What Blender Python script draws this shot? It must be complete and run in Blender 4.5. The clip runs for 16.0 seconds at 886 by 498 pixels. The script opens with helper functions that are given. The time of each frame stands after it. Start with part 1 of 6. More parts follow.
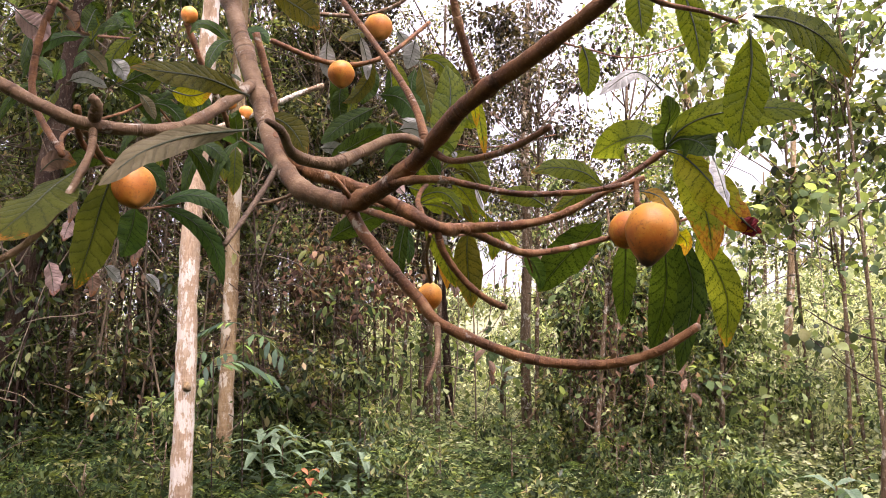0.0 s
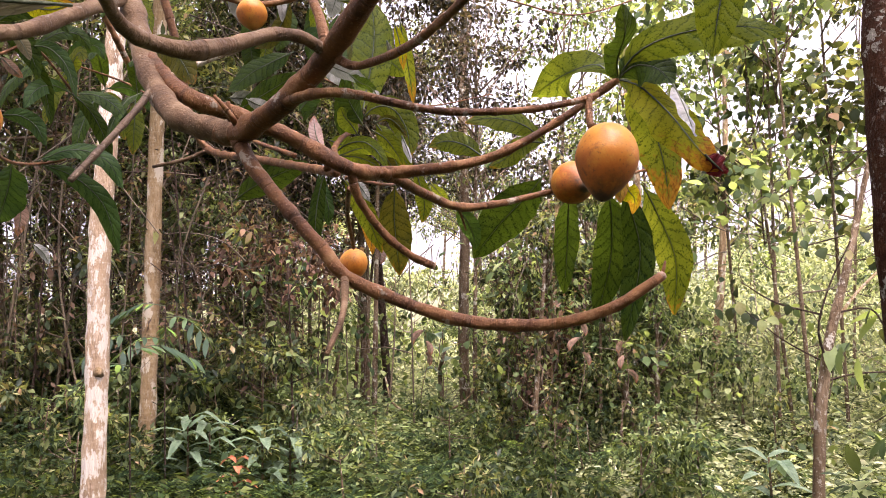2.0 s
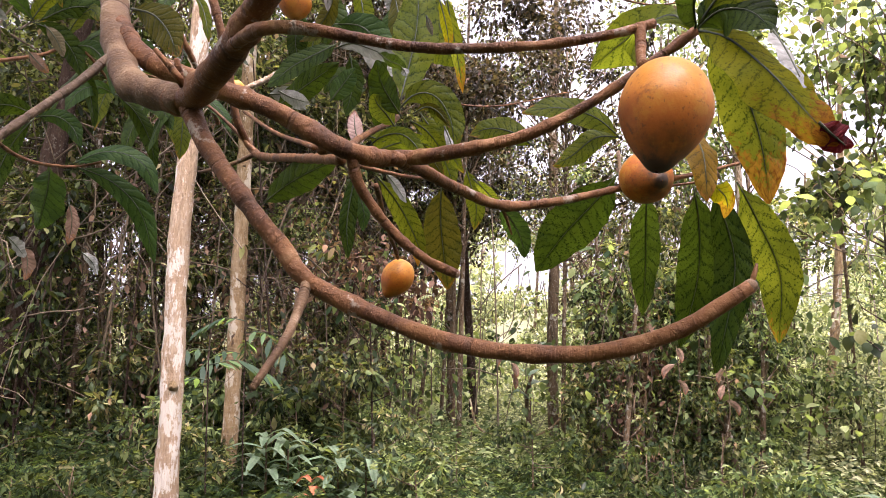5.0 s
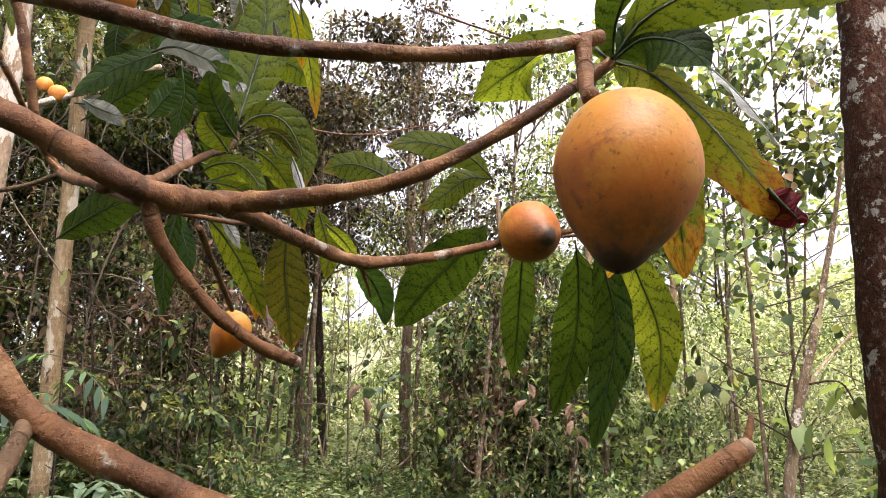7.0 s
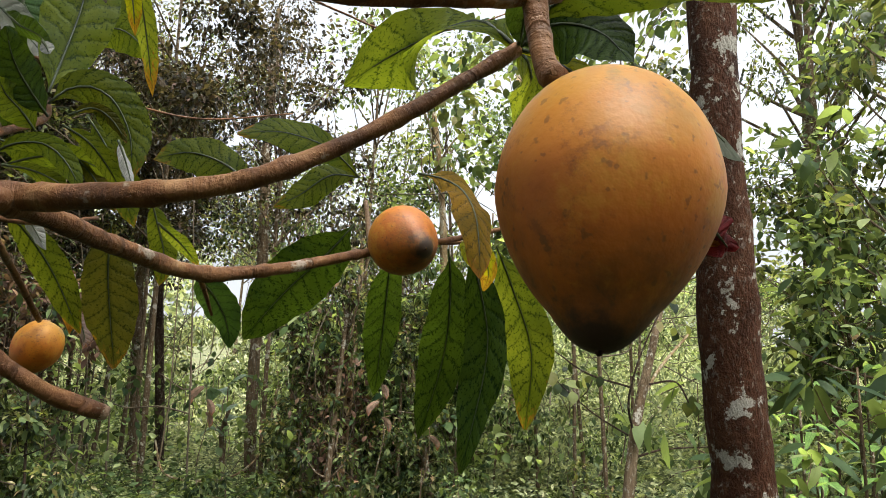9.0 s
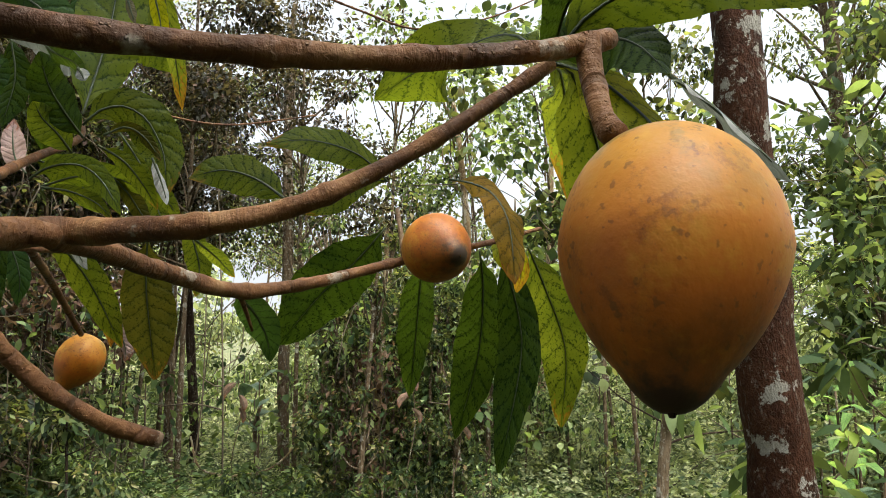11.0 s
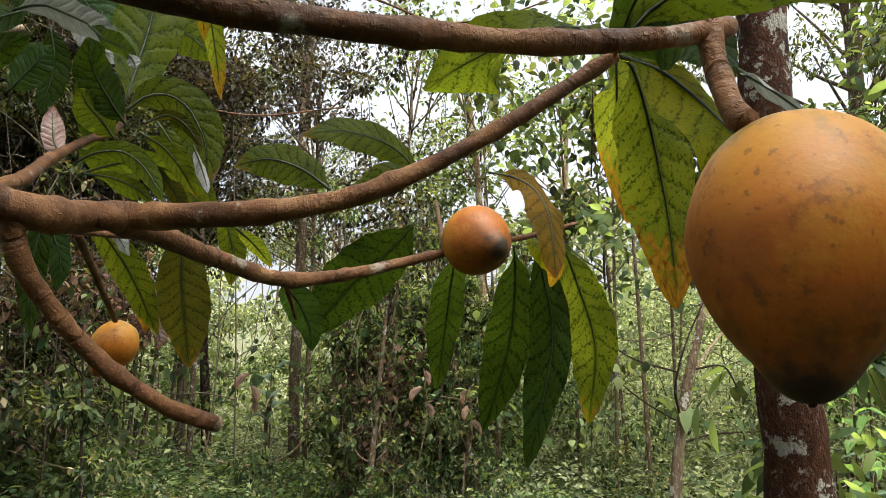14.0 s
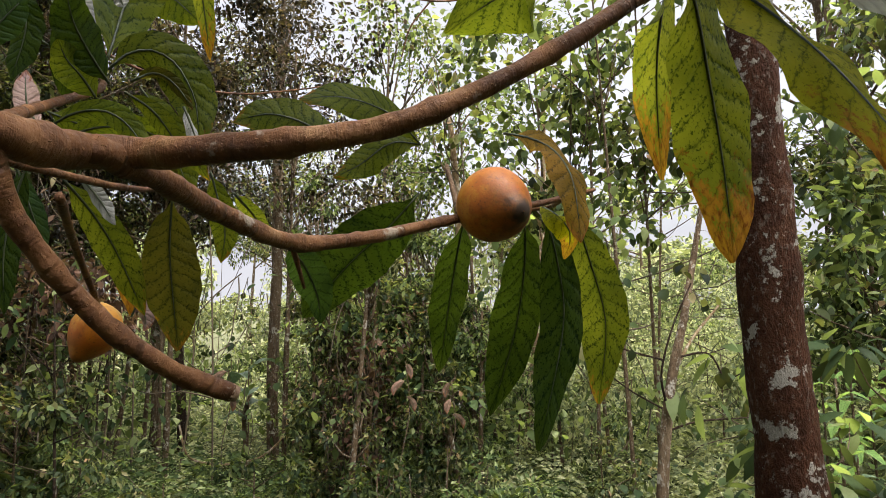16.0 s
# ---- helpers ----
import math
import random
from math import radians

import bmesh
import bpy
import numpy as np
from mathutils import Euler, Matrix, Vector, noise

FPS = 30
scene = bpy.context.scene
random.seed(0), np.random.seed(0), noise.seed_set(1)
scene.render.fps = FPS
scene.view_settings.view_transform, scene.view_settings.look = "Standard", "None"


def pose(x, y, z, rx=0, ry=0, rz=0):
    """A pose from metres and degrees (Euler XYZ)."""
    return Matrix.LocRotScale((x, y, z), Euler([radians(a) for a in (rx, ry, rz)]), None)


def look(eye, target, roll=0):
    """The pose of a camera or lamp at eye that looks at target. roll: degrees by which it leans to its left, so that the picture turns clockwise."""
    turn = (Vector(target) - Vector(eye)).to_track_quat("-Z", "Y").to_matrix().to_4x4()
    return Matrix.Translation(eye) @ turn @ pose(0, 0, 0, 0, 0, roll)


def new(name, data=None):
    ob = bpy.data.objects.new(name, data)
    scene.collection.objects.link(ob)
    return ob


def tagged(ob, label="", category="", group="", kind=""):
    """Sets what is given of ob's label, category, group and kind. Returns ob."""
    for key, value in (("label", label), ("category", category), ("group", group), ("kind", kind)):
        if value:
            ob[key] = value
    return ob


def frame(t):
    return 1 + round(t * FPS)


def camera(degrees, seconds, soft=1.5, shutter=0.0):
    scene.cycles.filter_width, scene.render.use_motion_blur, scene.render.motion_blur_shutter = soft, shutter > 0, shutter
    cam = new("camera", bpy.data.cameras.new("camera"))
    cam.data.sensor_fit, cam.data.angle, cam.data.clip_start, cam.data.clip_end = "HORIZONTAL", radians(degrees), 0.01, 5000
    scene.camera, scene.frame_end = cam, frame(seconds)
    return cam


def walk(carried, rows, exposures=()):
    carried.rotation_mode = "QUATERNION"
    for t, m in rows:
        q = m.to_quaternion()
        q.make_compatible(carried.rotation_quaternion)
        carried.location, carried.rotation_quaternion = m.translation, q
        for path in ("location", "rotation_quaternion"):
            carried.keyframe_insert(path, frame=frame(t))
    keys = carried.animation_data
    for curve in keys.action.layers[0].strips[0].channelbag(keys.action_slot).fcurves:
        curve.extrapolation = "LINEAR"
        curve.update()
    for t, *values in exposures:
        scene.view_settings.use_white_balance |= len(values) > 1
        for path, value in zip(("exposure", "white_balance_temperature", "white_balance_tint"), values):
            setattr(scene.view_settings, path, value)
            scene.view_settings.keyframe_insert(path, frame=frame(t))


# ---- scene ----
import collections

cam = camera(63.67, 16.0, 0.5, 0.12)
PATH = [
    (0, (0.0000, 0.0000, 1.5500), (-0.0000, 1.9879, 1.7695), 0.70),
    (0.5, (-0.0269, 0.0001, 1.5322), (0.0810, 1.9882, 1.7218), 0.29),
    (1, (-0.0601, 0.0081, 1.5216), (0.1685, 1.9888, 1.6784), -0.75),
    (1.5, (-0.0282, 0.0867, 1.5078), (0.1995, 2.0692, 1.6425), -0.20),
    (2, (0.0320, 0.1823, 1.5209), (0.2032, 2.1674, 1.6936), -0.04),
    (2.5, (0.0727, 0.2260, 1.5323), (0.0505, 2.2162, 1.7287), -0.82),
    (3, (0.0644, 0.2568, 1.5217), (-0.1310, 2.2394, 1.6987), -1.25),
    (3.5, (0.0705, 0.3078, 1.5154), (-0.0731, 2.2953, 1.6862), 0.18),
    (6, (0.1482, 0.4551, 1.5441), (0.1231, 2.4375, 1.8078), 1.79),
    (6.5, (0.1246, 0.5185, 1.5692), (0.2765, 2.4935, 1.8452), 2.47),
    (7, (0.1298, 0.5765, 1.5891), (0.4381, 2.5284, 1.8975), 1.36),
    (7.5, (0.1396, 0.6044, 1.6050), (0.5725, 2.5316, 1.9186), 0.53),
    (8, (0.1475, 0.6292, 1.6175), (0.6999, 2.5253, 1.9329), 0.78),
    (8.5, (0.1459, 0.6572, 1.6132), (0.7853, 2.5270, 1.9216), 1.79),
    (9, (0.1407, 0.6865, 1.6225), (0.8397, 2.5353, 1.9280), 1.21),
    (11.5, (0.1220, 0.6854, 1.6439), (0.7548, 2.5635, 1.9128), -0.71),
    (12, (0.1139, 0.6780, 1.6470), (0.7512, 2.5544, 1.9176), -0.45),
    (12.5, (0.1102, 0.6763, 1.6496), (0.7699, 2.5434, 1.9303), 0.08),
    (13, (0.1075, 0.6862, 1.6421), (0.7484, 2.5606, 1.9174), 0.17),
    (13.5, (0.0992, 0.6912, 1.6399), (0.7155, 2.5761, 1.8995), 0.65),
    (14, (0.0975, 0.6967, 1.6392), (0.7099, 2.5829, 1.8981), 0.61),
    (14.5, (0.0814, 0.7070, 1.6328), (0.7017, 2.5896, 1.9000), 0.94),
    (15, (0.0768, 0.7186, 1.6287), (0.7301, 2.5879, 1.9098), 1.61),
    (15.5, (0.0778, 0.7425, 1.6252), (0.7471, 2.6053, 1.9114), 1.78),
    (16, (0.0772, 0.7675, 1.6148), (0.7557, 2.6324, 1.8633), -0.30),
]
EXPOSE = [(0, 2.49, 6450, 34), (2, 2.55, 6450, 34), (3.5, 2.53, 6450, 34), (6, 2.48, 6350, 28), (7.5, 2.31, 6350, 18), (9, 1.87, 6350, 8), (11.5, 1.84, 6350, 6), (14, 1.78, 6350, 8), (16, 1.62, 6450, 14)]
walk(cam, [(t, look(eye, target, roll)) for t, eye, target, roll in PATH], EXPOSE)

# ---- sky and sun: bright overcast day ----
SUN_UP, SUN_AZ = 66.0, 160.0
world = bpy.data.worlds.new("world")
scene.world = world
world.use_nodes = True
wn = world.node_tree
wn.nodes.clear()
sky = wn.nodes.new("ShaderNodeTexSky")
sky.sky_type = "NISHITA"
sky.sun_disc = False
sky.sun_elevation = radians(SUN_UP)
sky.sun_rotation = radians(SUN_AZ)
sky.air_density, sky.dust_density, sky.ozone_density = 1.0, 7.0, 1.0
haze = wn.nodes.new("ShaderNodeHueSaturation")
haze.inputs["Saturation"].default_value = 0.22
haze.inputs["Value"].default_value = 1.0
back = wn.nodes.new("ShaderNodeBackground")
back.inputs["Strength"].default_value = 0.12
wout = wn.nodes.new("ShaderNodeOutputWorld")
wn.links.new(sky.outputs[0], haze.inputs["Color"])
cloud = wn.nodes.new("ShaderNodeMix")
cloud.data_type, cloud.blend_type = "RGBA", "LIGHTEN"
cloud.inputs[0].default_value = 1.0
cloud.inputs[7].default_value = (2.15, 2.2, 2.3, 1.0)
wn.links.new(haze.outputs[0], cloud.inputs[6])
wn.links.new(cloud.outputs[2], back.inputs["Color"])
wn.links.new(back.outputs[0], wout.inputs["Surface"])
lamp = bpy.data.lights.new("sun", "SUN")
lamp.energy, lamp.angle, lamp.color = 2.0, radians(45), (1.0, 0.96, 0.9)
sun = new("sun", lamp)
sun.matrix_world = look((0, 0, 30), (-math.sin(radians(SUN_AZ)) * math.cos(radians(SUN_UP)) * 9, -math.cos(radians(SUN_AZ)) * math.cos(radians(SUN_UP)) * 9, 30 - 9 * math.sin(radians(SUN_UP))))


# ---- materials ----
class Nodes:
    """A small writer of node materials."""

    def __init__(self, name):
        self.mat = bpy.data.materials.new(name)
        self.mat.use_nodes = True
        self.t = self.mat.node_tree
        self.t.nodes.clear()
        self.out = self.t.nodes.new("ShaderNodeOutputMaterial")

    def put(self, target, value):
        if isinstance(value, bpy.types.NodeSocket):
            self.t.links.new(value, target)
        elif value is not None:
            target.default_value = value

    def node(self, kind, out=0, **ins):
        n = self.t.nodes.new(kind)
        for key, value in ins.items():
            self.put(n.inputs[key.replace("_", " ")], value)
        return n.outputs[out]

    def math(self, op, a, b=0.0, c=None, clamp=False):
        n = self.t.nodes.new("ShaderNodeMath")
        n.operation, n.use_clamp = op, clamp
        for k, v in enumerate((a, b, c)):
            if v is not None:
                self.put(n.inputs[k], v)
        return n.outputs[0]

    def mix(self, f, a, b, blend="MIX"):
        n = self.t.nodes.new("ShaderNodeMix")
        n.data_type, n.blend_type = "RGBA", blend
        self.put(n.inputs[0], f)
        self.put(n.inputs[6], a)
        self.put(n.inputs[7], b)
        return n.outputs[2]

    def ramp(self, f, stops):
        n = self.t.nodes.new("ShaderNodeValToRGB")
        e = n.color_ramp.elements
        while len(e) < len(stops):
            e.new(0.5)
        for k, (pos, col) in enumerate(stops):
            e[k].position, e[k].color = pos, (*col, 1)
        self.put(n.inputs[0], f)
        return n.outputs[0]

    def span(self, v, lo, hi, a=0.0, b=1.0):
        n = self.t.nodes.new("ShaderNodeMapRange")
        n.interpolation_type = "SMOOTHSTEP"
        for k, x in enumerate((v, lo, hi, a, b)):
            self.put(n.inputs[k], x)
        return n.outputs[0]

    def coord(self, which="Object", scale=(1, 1, 1)):
        c = self.t.nodes.new("ShaderNodeTexCoord").outputs[which]
        m = self.t.nodes.new("ShaderNodeMapping")
        m.inputs["Scale"].default_value = scale
        self.t.links.new(c, m.inputs["Vector"])
        return m.outputs[0]

    def noise(self, vec, scale, detail=4.0, rough=0.55, out=0):
        n = self.t.nodes.new("ShaderNodeTexNoise")
        self.put(n.inputs["Vector"], vec)
        n.inputs["Scale"].default_value, n.inputs["Detail"].default_value, n.inputs["Roughness"].default_value = scale, detail, rough
        return n.outputs[out]

    def voronoi(self, vec, scale, feature="F1"):
        n = self.t.nodes.new("ShaderNodeTexVoronoi")
        n.feature = feature
        self.put(n.inputs["Vector"], vec)
        n.inputs["Scale"].default_value = scale
        return n.outputs["Distance"]

    def bump(self, height, strength, distance):
        n = self.t.nodes.new("ShaderNodeBump")
        n.inputs["Strength"].default_value, n.inputs["Distance"].default_value = strength, distance
        self.put(n.inputs["Height"], height)
        return n.outputs[0]

    def finish(self, color, rough=0.6, normal=None, coat=0.0, spec=0.5, sheet=None, sheet_color=None):
        p = self.t.nodes.new("ShaderNodeBsdfPrincipled")
        self.put(p.inputs["Base Color"], color)
        self.put(p.inputs["Roughness"], rough)
        p.inputs["Specular IOR Level"].default_value = spec
        p.inputs["Coat Weight"].default_value = coat
        if normal is not None:
            self.put(p.inputs["Normal"], normal)
        surface = p.outputs[0]
        if sheet is not None:
            tr = self.t.nodes.new("ShaderNodeBsdfTranslucent")
            self.put(tr.inputs["Color"], sheet_color)
            m = self.t.nodes.new("ShaderNodeMixShader")
            m.inputs[0].default_value = sheet
            self.t.links.new(surface, m.inputs[1])
            self.t.links.new(tr.outputs[0], m.inputs[2])
            surface = m.outputs[0]
        self.t.links.new(surface, self.out.inputs["Surface"])
        return self.mat


def rgb(r, g, b):
    return (r, g, b, 1.0)


def limb_skin(name, stops, pale, scar, lichen, lichen_at):
    """Bark of the fruit tree: blotched brown, ringed with old leaf scars, pale lenticels, grey lichen."""
    n = Nodes(name)
    v = n.coord("Object")
    uv = n.t.nodes.new("ShaderNodeUVMap").outputs[0]
    sep = n.t.nodes.new("ShaderNodeSeparateXYZ")
    n.t.links.new(uv, sep.inputs[0])
    tone = n.noise(v, 24, 6, 0.62)
    fine = n.noise(v, 260, 4, 0.7)
    col = n.ramp(tone, stops)
    col = n.mix(n.span(fine, 0.48, 0.78, 0.0, 0.32), col, rgb(*pale))
    along = n.math("ADD", sep.outputs[0], n.math("MULTIPLY", n.noise(v, 30, 3), 0.012))
    comb = n.t.nodes.new("ShaderNodeCombineXYZ")
    n.put(comb.inputs[0], along)
    wrinkle = n.noise(comb.outputs[0], 230, 3, 0.6)
    ring = n.span(n.noise(comb.outputs[0], 62, 2, 0.4), 0.60, 0.68)
    col = n.mix(n.math("MULTIPLY", ring, 0.55), col, rgb(*scar))
    col = n.mix(n.span(wrinkle, 0.52, 0.70, 0.0, 0.35), col, rgb(*scar))
    dots = n.span(n.noise(v, 400, 2, 0.5), 0.63, 0.72)
    col = n.mix(n.math("MULTIPLY", dots, 0.30), col, rgb(pale[0] * 1.5, pale[1] * 1.6, pale[2] * 1.7))
    lich = n.span(n.noise(v, 19, 6, 0.68), lichen_at, lichen_at + 0.05)
    col = n.mix(n.math("MULTIPLY", lich, 0.5), col, rgb(*lichen))
    h = n.math("ADD", n.math("MULTIPLY", fine, 0.5), n.math("ADD", n.math("MULTIPLY", dots, 0.4), n.math("ADD", n.math("MULTIPLY", wrinkle, 0.6), n.math("SUBTRACT", n.noise(v, 75, 3), n.math("MULTIPLY", ring, 0.5)))))
    return n.finish(col, n.span(fine, 0.3, 0.7, 0.5, 0.78), n.bump(h, 1.0, 0.0024), 0.0, 0.3)


def twig_bark():
    return limb_skin("twig bark", [(0.30, (0.040, 0.016, 0.006)), (0.46, (0.110, 0.044, 0.015)), (0.60, (0.190, 0.085, 0.030)), (0.76, (0.31, 0.18, 0.085))], (0.26, 0.135, 0.058), (0.034, 0.014, 0.006), (0.44, 0.41, 0.34), 0.615)


def limb_bark():
    return limb_skin("limb bark", [(0.30, (0.048, 0.024, 0.011)), (0.46, (0.115, 0.065, 0.031)), (0.60, (0.185, 0.115, 0.062)), (0.76, (0.29, 0.21, 0.135))], (0.24, 0.160, 0.095), (0.046, 0.025, 0.013), (0.42, 0.39, 0.32), 0.60)


def tree_bark(name, dark, mid, light, patch, patch_at, stretch=0.35, band=0.0, specks=0.55, blot=9.0):
    """Forest tree bark with blotches of lichen."""
    n = Nodes(name)
    v = n.coord("Object")
    vs = n.coord("Object", (1, 1, stretch))
    tone = n.noise(vs, 9, 6, 0.65)
    fine = n.noise(vs, 75, 4, 0.7)
    col = n.ramp(tone, [(0.3, dark), (0.5, mid), (0.7, light)])
    col = n.mix(n.span(fine, 0.42, 0.72, 0.0, 0.6), col, rgb(*dark))
    if band:
        ring = n.noise(n.coord("Object", (1.2, 1.2, 9)), 5, 4, 0.6)
        col = n.mix(n.span(ring, 0.52, 0.68, 0.0, band), col, rgb(*light))
    speck = n.span(n.noise(n.coord("Object", (1, 1, 0.6)), 46, 5, 0.75), 0.555, 0.62)
    col = n.mix(n.math("MULTIPLY", speck, specks), col, rgb(*patch))
    lich = n.span(n.math("ADD", n.noise(n.coord("Object", (1, 1, 0.45)) if blot < 9 else v, blot, 6, 0.7), n.math("MULTIPLY", fine, 0.12)), patch_at, patch_at + 0.035)
    col = n.mix(n.math("MULTIPLY", lich, 0.85), col, rgb(*patch))
    h = n.math("ADD", fine, n.math("MULTIPLY", tone, 0.7))
    return n.finish(col, 0.85, n.bump(h, 1.0, 0.022), 0.0, 0.08)


def blade(name, dark, light, glow, spot=0.5, tip=0.0, tip_color=(0.42, 0.17, 0.02), sheet=0.42, rough=0.52):
    """Large leaf: midrib and side veins from the leaf's own coordinates, mottling between them, withering from the tip."""
    n = Nodes(name)
    uv = n.t.nodes.new("ShaderNodeUVMap").outputs[0]
    sep = n.t.nodes.new("ShaderNodeSeparateXYZ")
    n.t.links.new(uv, sep.inputs[0])
    u = sep.outputs[0]
    a = n.math("ABSOLUTE", n.math("SUBTRACT", n.math("MULTIPLY", sep.outputs[1], 2.0), 1.0))
    rnd = n.t.nodes.new("ShaderNodeObjectInfo").outputs["Random"]
    shift = n.t.nodes.new("ShaderNodeVectorMath")
    shift.operation = "ADD"
    n.t.links.new(uv, shift.inputs[0])
    comb = n.t.nodes.new("ShaderNodeCombineXYZ")
    n.put(comb.inputs[0], n.math("MULTIPLY", rnd, 37.0))
    n.put(comb.inputs[2], n.math("MULTIPLY", rnd, 11.0))
    n.t.links.new(comb.outputs[0], shift.inputs[1])
    st = n.t.nodes.new("ShaderNodeMapping")
    st.inputs["Scale"].default_value = (3.2, 1.0, 1.0)
    n.t.links.new(shift.outputs[0], st.inputs[0])
    v = st.outputs[0]
    wob = n.noise(v, 3.6, 3)
    s = n.math("ADD", n.math("SUBTRACT", n.math("MULTIPLY", u, 11.0), n.math("MULTIPLY", n.math("POWER", a, 0.85), 1.3)), n.math("MULTIPLY", wob, 1.0))
    tri = n.math("ABSOLUTE", n.math("SUBTRACT", n.math("FRACT", s), 0.5))
    vein = n.span(tri, 0.0, 0.07, 1.0, 0.0)
    near = n.span(tri, 0.02, 0.30, 1.0, 0.0)
    mid = n.span(a, 0.0, 0.06, 1.0, 0.0)
    tone = n.noise(v, 1.7, 4)
    col = n.mix(n.span(tone, 0.3, 0.7), rgb(*dark), rgb(*light))
    col = n.mix(n.math("MULTIPLY", rnd, 0.35), col, rgb(*light))
    mott = n.noise(v, 22.0, 5, 0.72)
    blotch = n.math("MULTIPLY", n.span(n.math("ADD", mott, n.math("MULTIPLY", near, 0.055)), 0.54, 0.63), spot)
    quilt = n.math("MAXIMUM", n.math("MULTIPLY", n.span(tri, 0.0, 0.16, 1.0, 0.0), 0.30), n.math("MULTIPLY", n.span(a, 0.03, 0.16, 1.0, 0.0), 0.5))
    col = n.mix(n.math("MULTIPLY", quilt, min(1.0, spot + 0.1)), col, rgb(dark[0] * 0.5, dark[1] * 0.55, dark[2] * 0.5))
    col = n.mix(blotch, col, rgb(dark[0] * 0.4, dark[1] * 0.5, dark[2] * 0.6))
    ragged = n.math("ADD", n.math("MULTIPLY", n.math("SUBTRACT", n.noise(v, 5.5, 6, 0.78), 0.5), 1.0), n.math("MULTIPLY", n.math("SUBTRACT", a, 0.45), 0.14))
    fade = n.span(n.math("ADD", u, ragged), 1.02 - tip, 1.10 - tip * 0.8)
    rust = n.mix(n.span(n.noise(v, 9, 3), 0.35, 0.65), rgb(*tip_color), rgb(tip_color[0] * 0.45, tip_color[1] * 0.35, tip_color[2] * 0.6))
    if tip:
        col = n.mix(n.math("MULTIPLY", fade, 0.9), col, rust)
    specks = n.span(n.noise(v, 30, 2, 0.5), 0.70, 0.75)
    col = n.mix(n.math("MULTIPLY", specks, 0.8 * min(1, spot + 0.2)), col, rgb(0.05, 0.03, 0.012))
    thru = n.mix(blotch, n.mix(n.span(tone, 0.3, 0.7), rgb(glow[0] * 0.7, glow[1] * 0.75, glow[2] * 0.7), rgb(*glow)), rgb(glow[0] * 0.14, glow[1] * 0.22, glow[2] * 0.4))
    if tip:
        thru = n.mix(n.math("MULTIPLY", fade, 0.9), thru, n.mix(n.span(n.noise(v, 9, 4, 0.7), 0.48, 0.66), rgb(0.66, 0.33, 0.02), rgb(0.30, 0.07, 0.01)))
    thru = n.mix(n.math("MAXIMUM", n.math("MAXIMUM", n.math("MULTIPLY", vein, 0.62), n.math("MULTIPLY", quilt, 0.9)), n.math("MULTIPLY", mid, 0.9)), thru, rgb(glow[0] * 0.12, glow[1] * 0.17, glow[2] * 0.3))
    h = n.math("SUBTRACT", n.math("MULTIPLY", n.noise(v, 24, 3), 0.35), n.math("ADD", n.math("MULTIPLY", near, 0.7), n.math("MULTIPLY", mid, 0.8)))
    return n.finish(col, n.span(mott, 0.3, 0.7, rough - 0.08, rough + 0.16), n.bump(h, 0.5, 0.0035), 0.0, 0.1, sheet, thru)


def foliage(name, stops, glow, sheet=0.4, rough=0.45, spec=0.16):
    """Many small leaves: every leaf takes its own tone, stretched to imitate shaded gaps and glints."""
    n = Nodes(name)
    isl = n.t.nodes.new("ShaderNodeNewGeometry").outputs["Random Per Island"]
    v = n.coord("Object")
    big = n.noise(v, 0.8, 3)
    # Dark patches and few bright leaves paint in the contrast of self-shadowing.
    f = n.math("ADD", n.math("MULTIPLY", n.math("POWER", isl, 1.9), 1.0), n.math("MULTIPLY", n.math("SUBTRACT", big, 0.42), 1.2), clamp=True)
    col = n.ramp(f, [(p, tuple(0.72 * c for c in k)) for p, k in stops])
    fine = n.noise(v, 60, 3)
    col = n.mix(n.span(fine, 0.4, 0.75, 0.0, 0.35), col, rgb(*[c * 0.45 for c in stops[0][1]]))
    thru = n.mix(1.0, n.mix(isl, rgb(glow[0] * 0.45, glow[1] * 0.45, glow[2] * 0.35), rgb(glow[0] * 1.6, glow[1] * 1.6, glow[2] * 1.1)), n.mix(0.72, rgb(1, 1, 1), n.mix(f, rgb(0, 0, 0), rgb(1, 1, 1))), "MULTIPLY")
    return n.finish(col, n.math("ADD", rough, n.math("MULTIPLY", isl, 0.2)), None, 0.0, spec, sheet, thru)


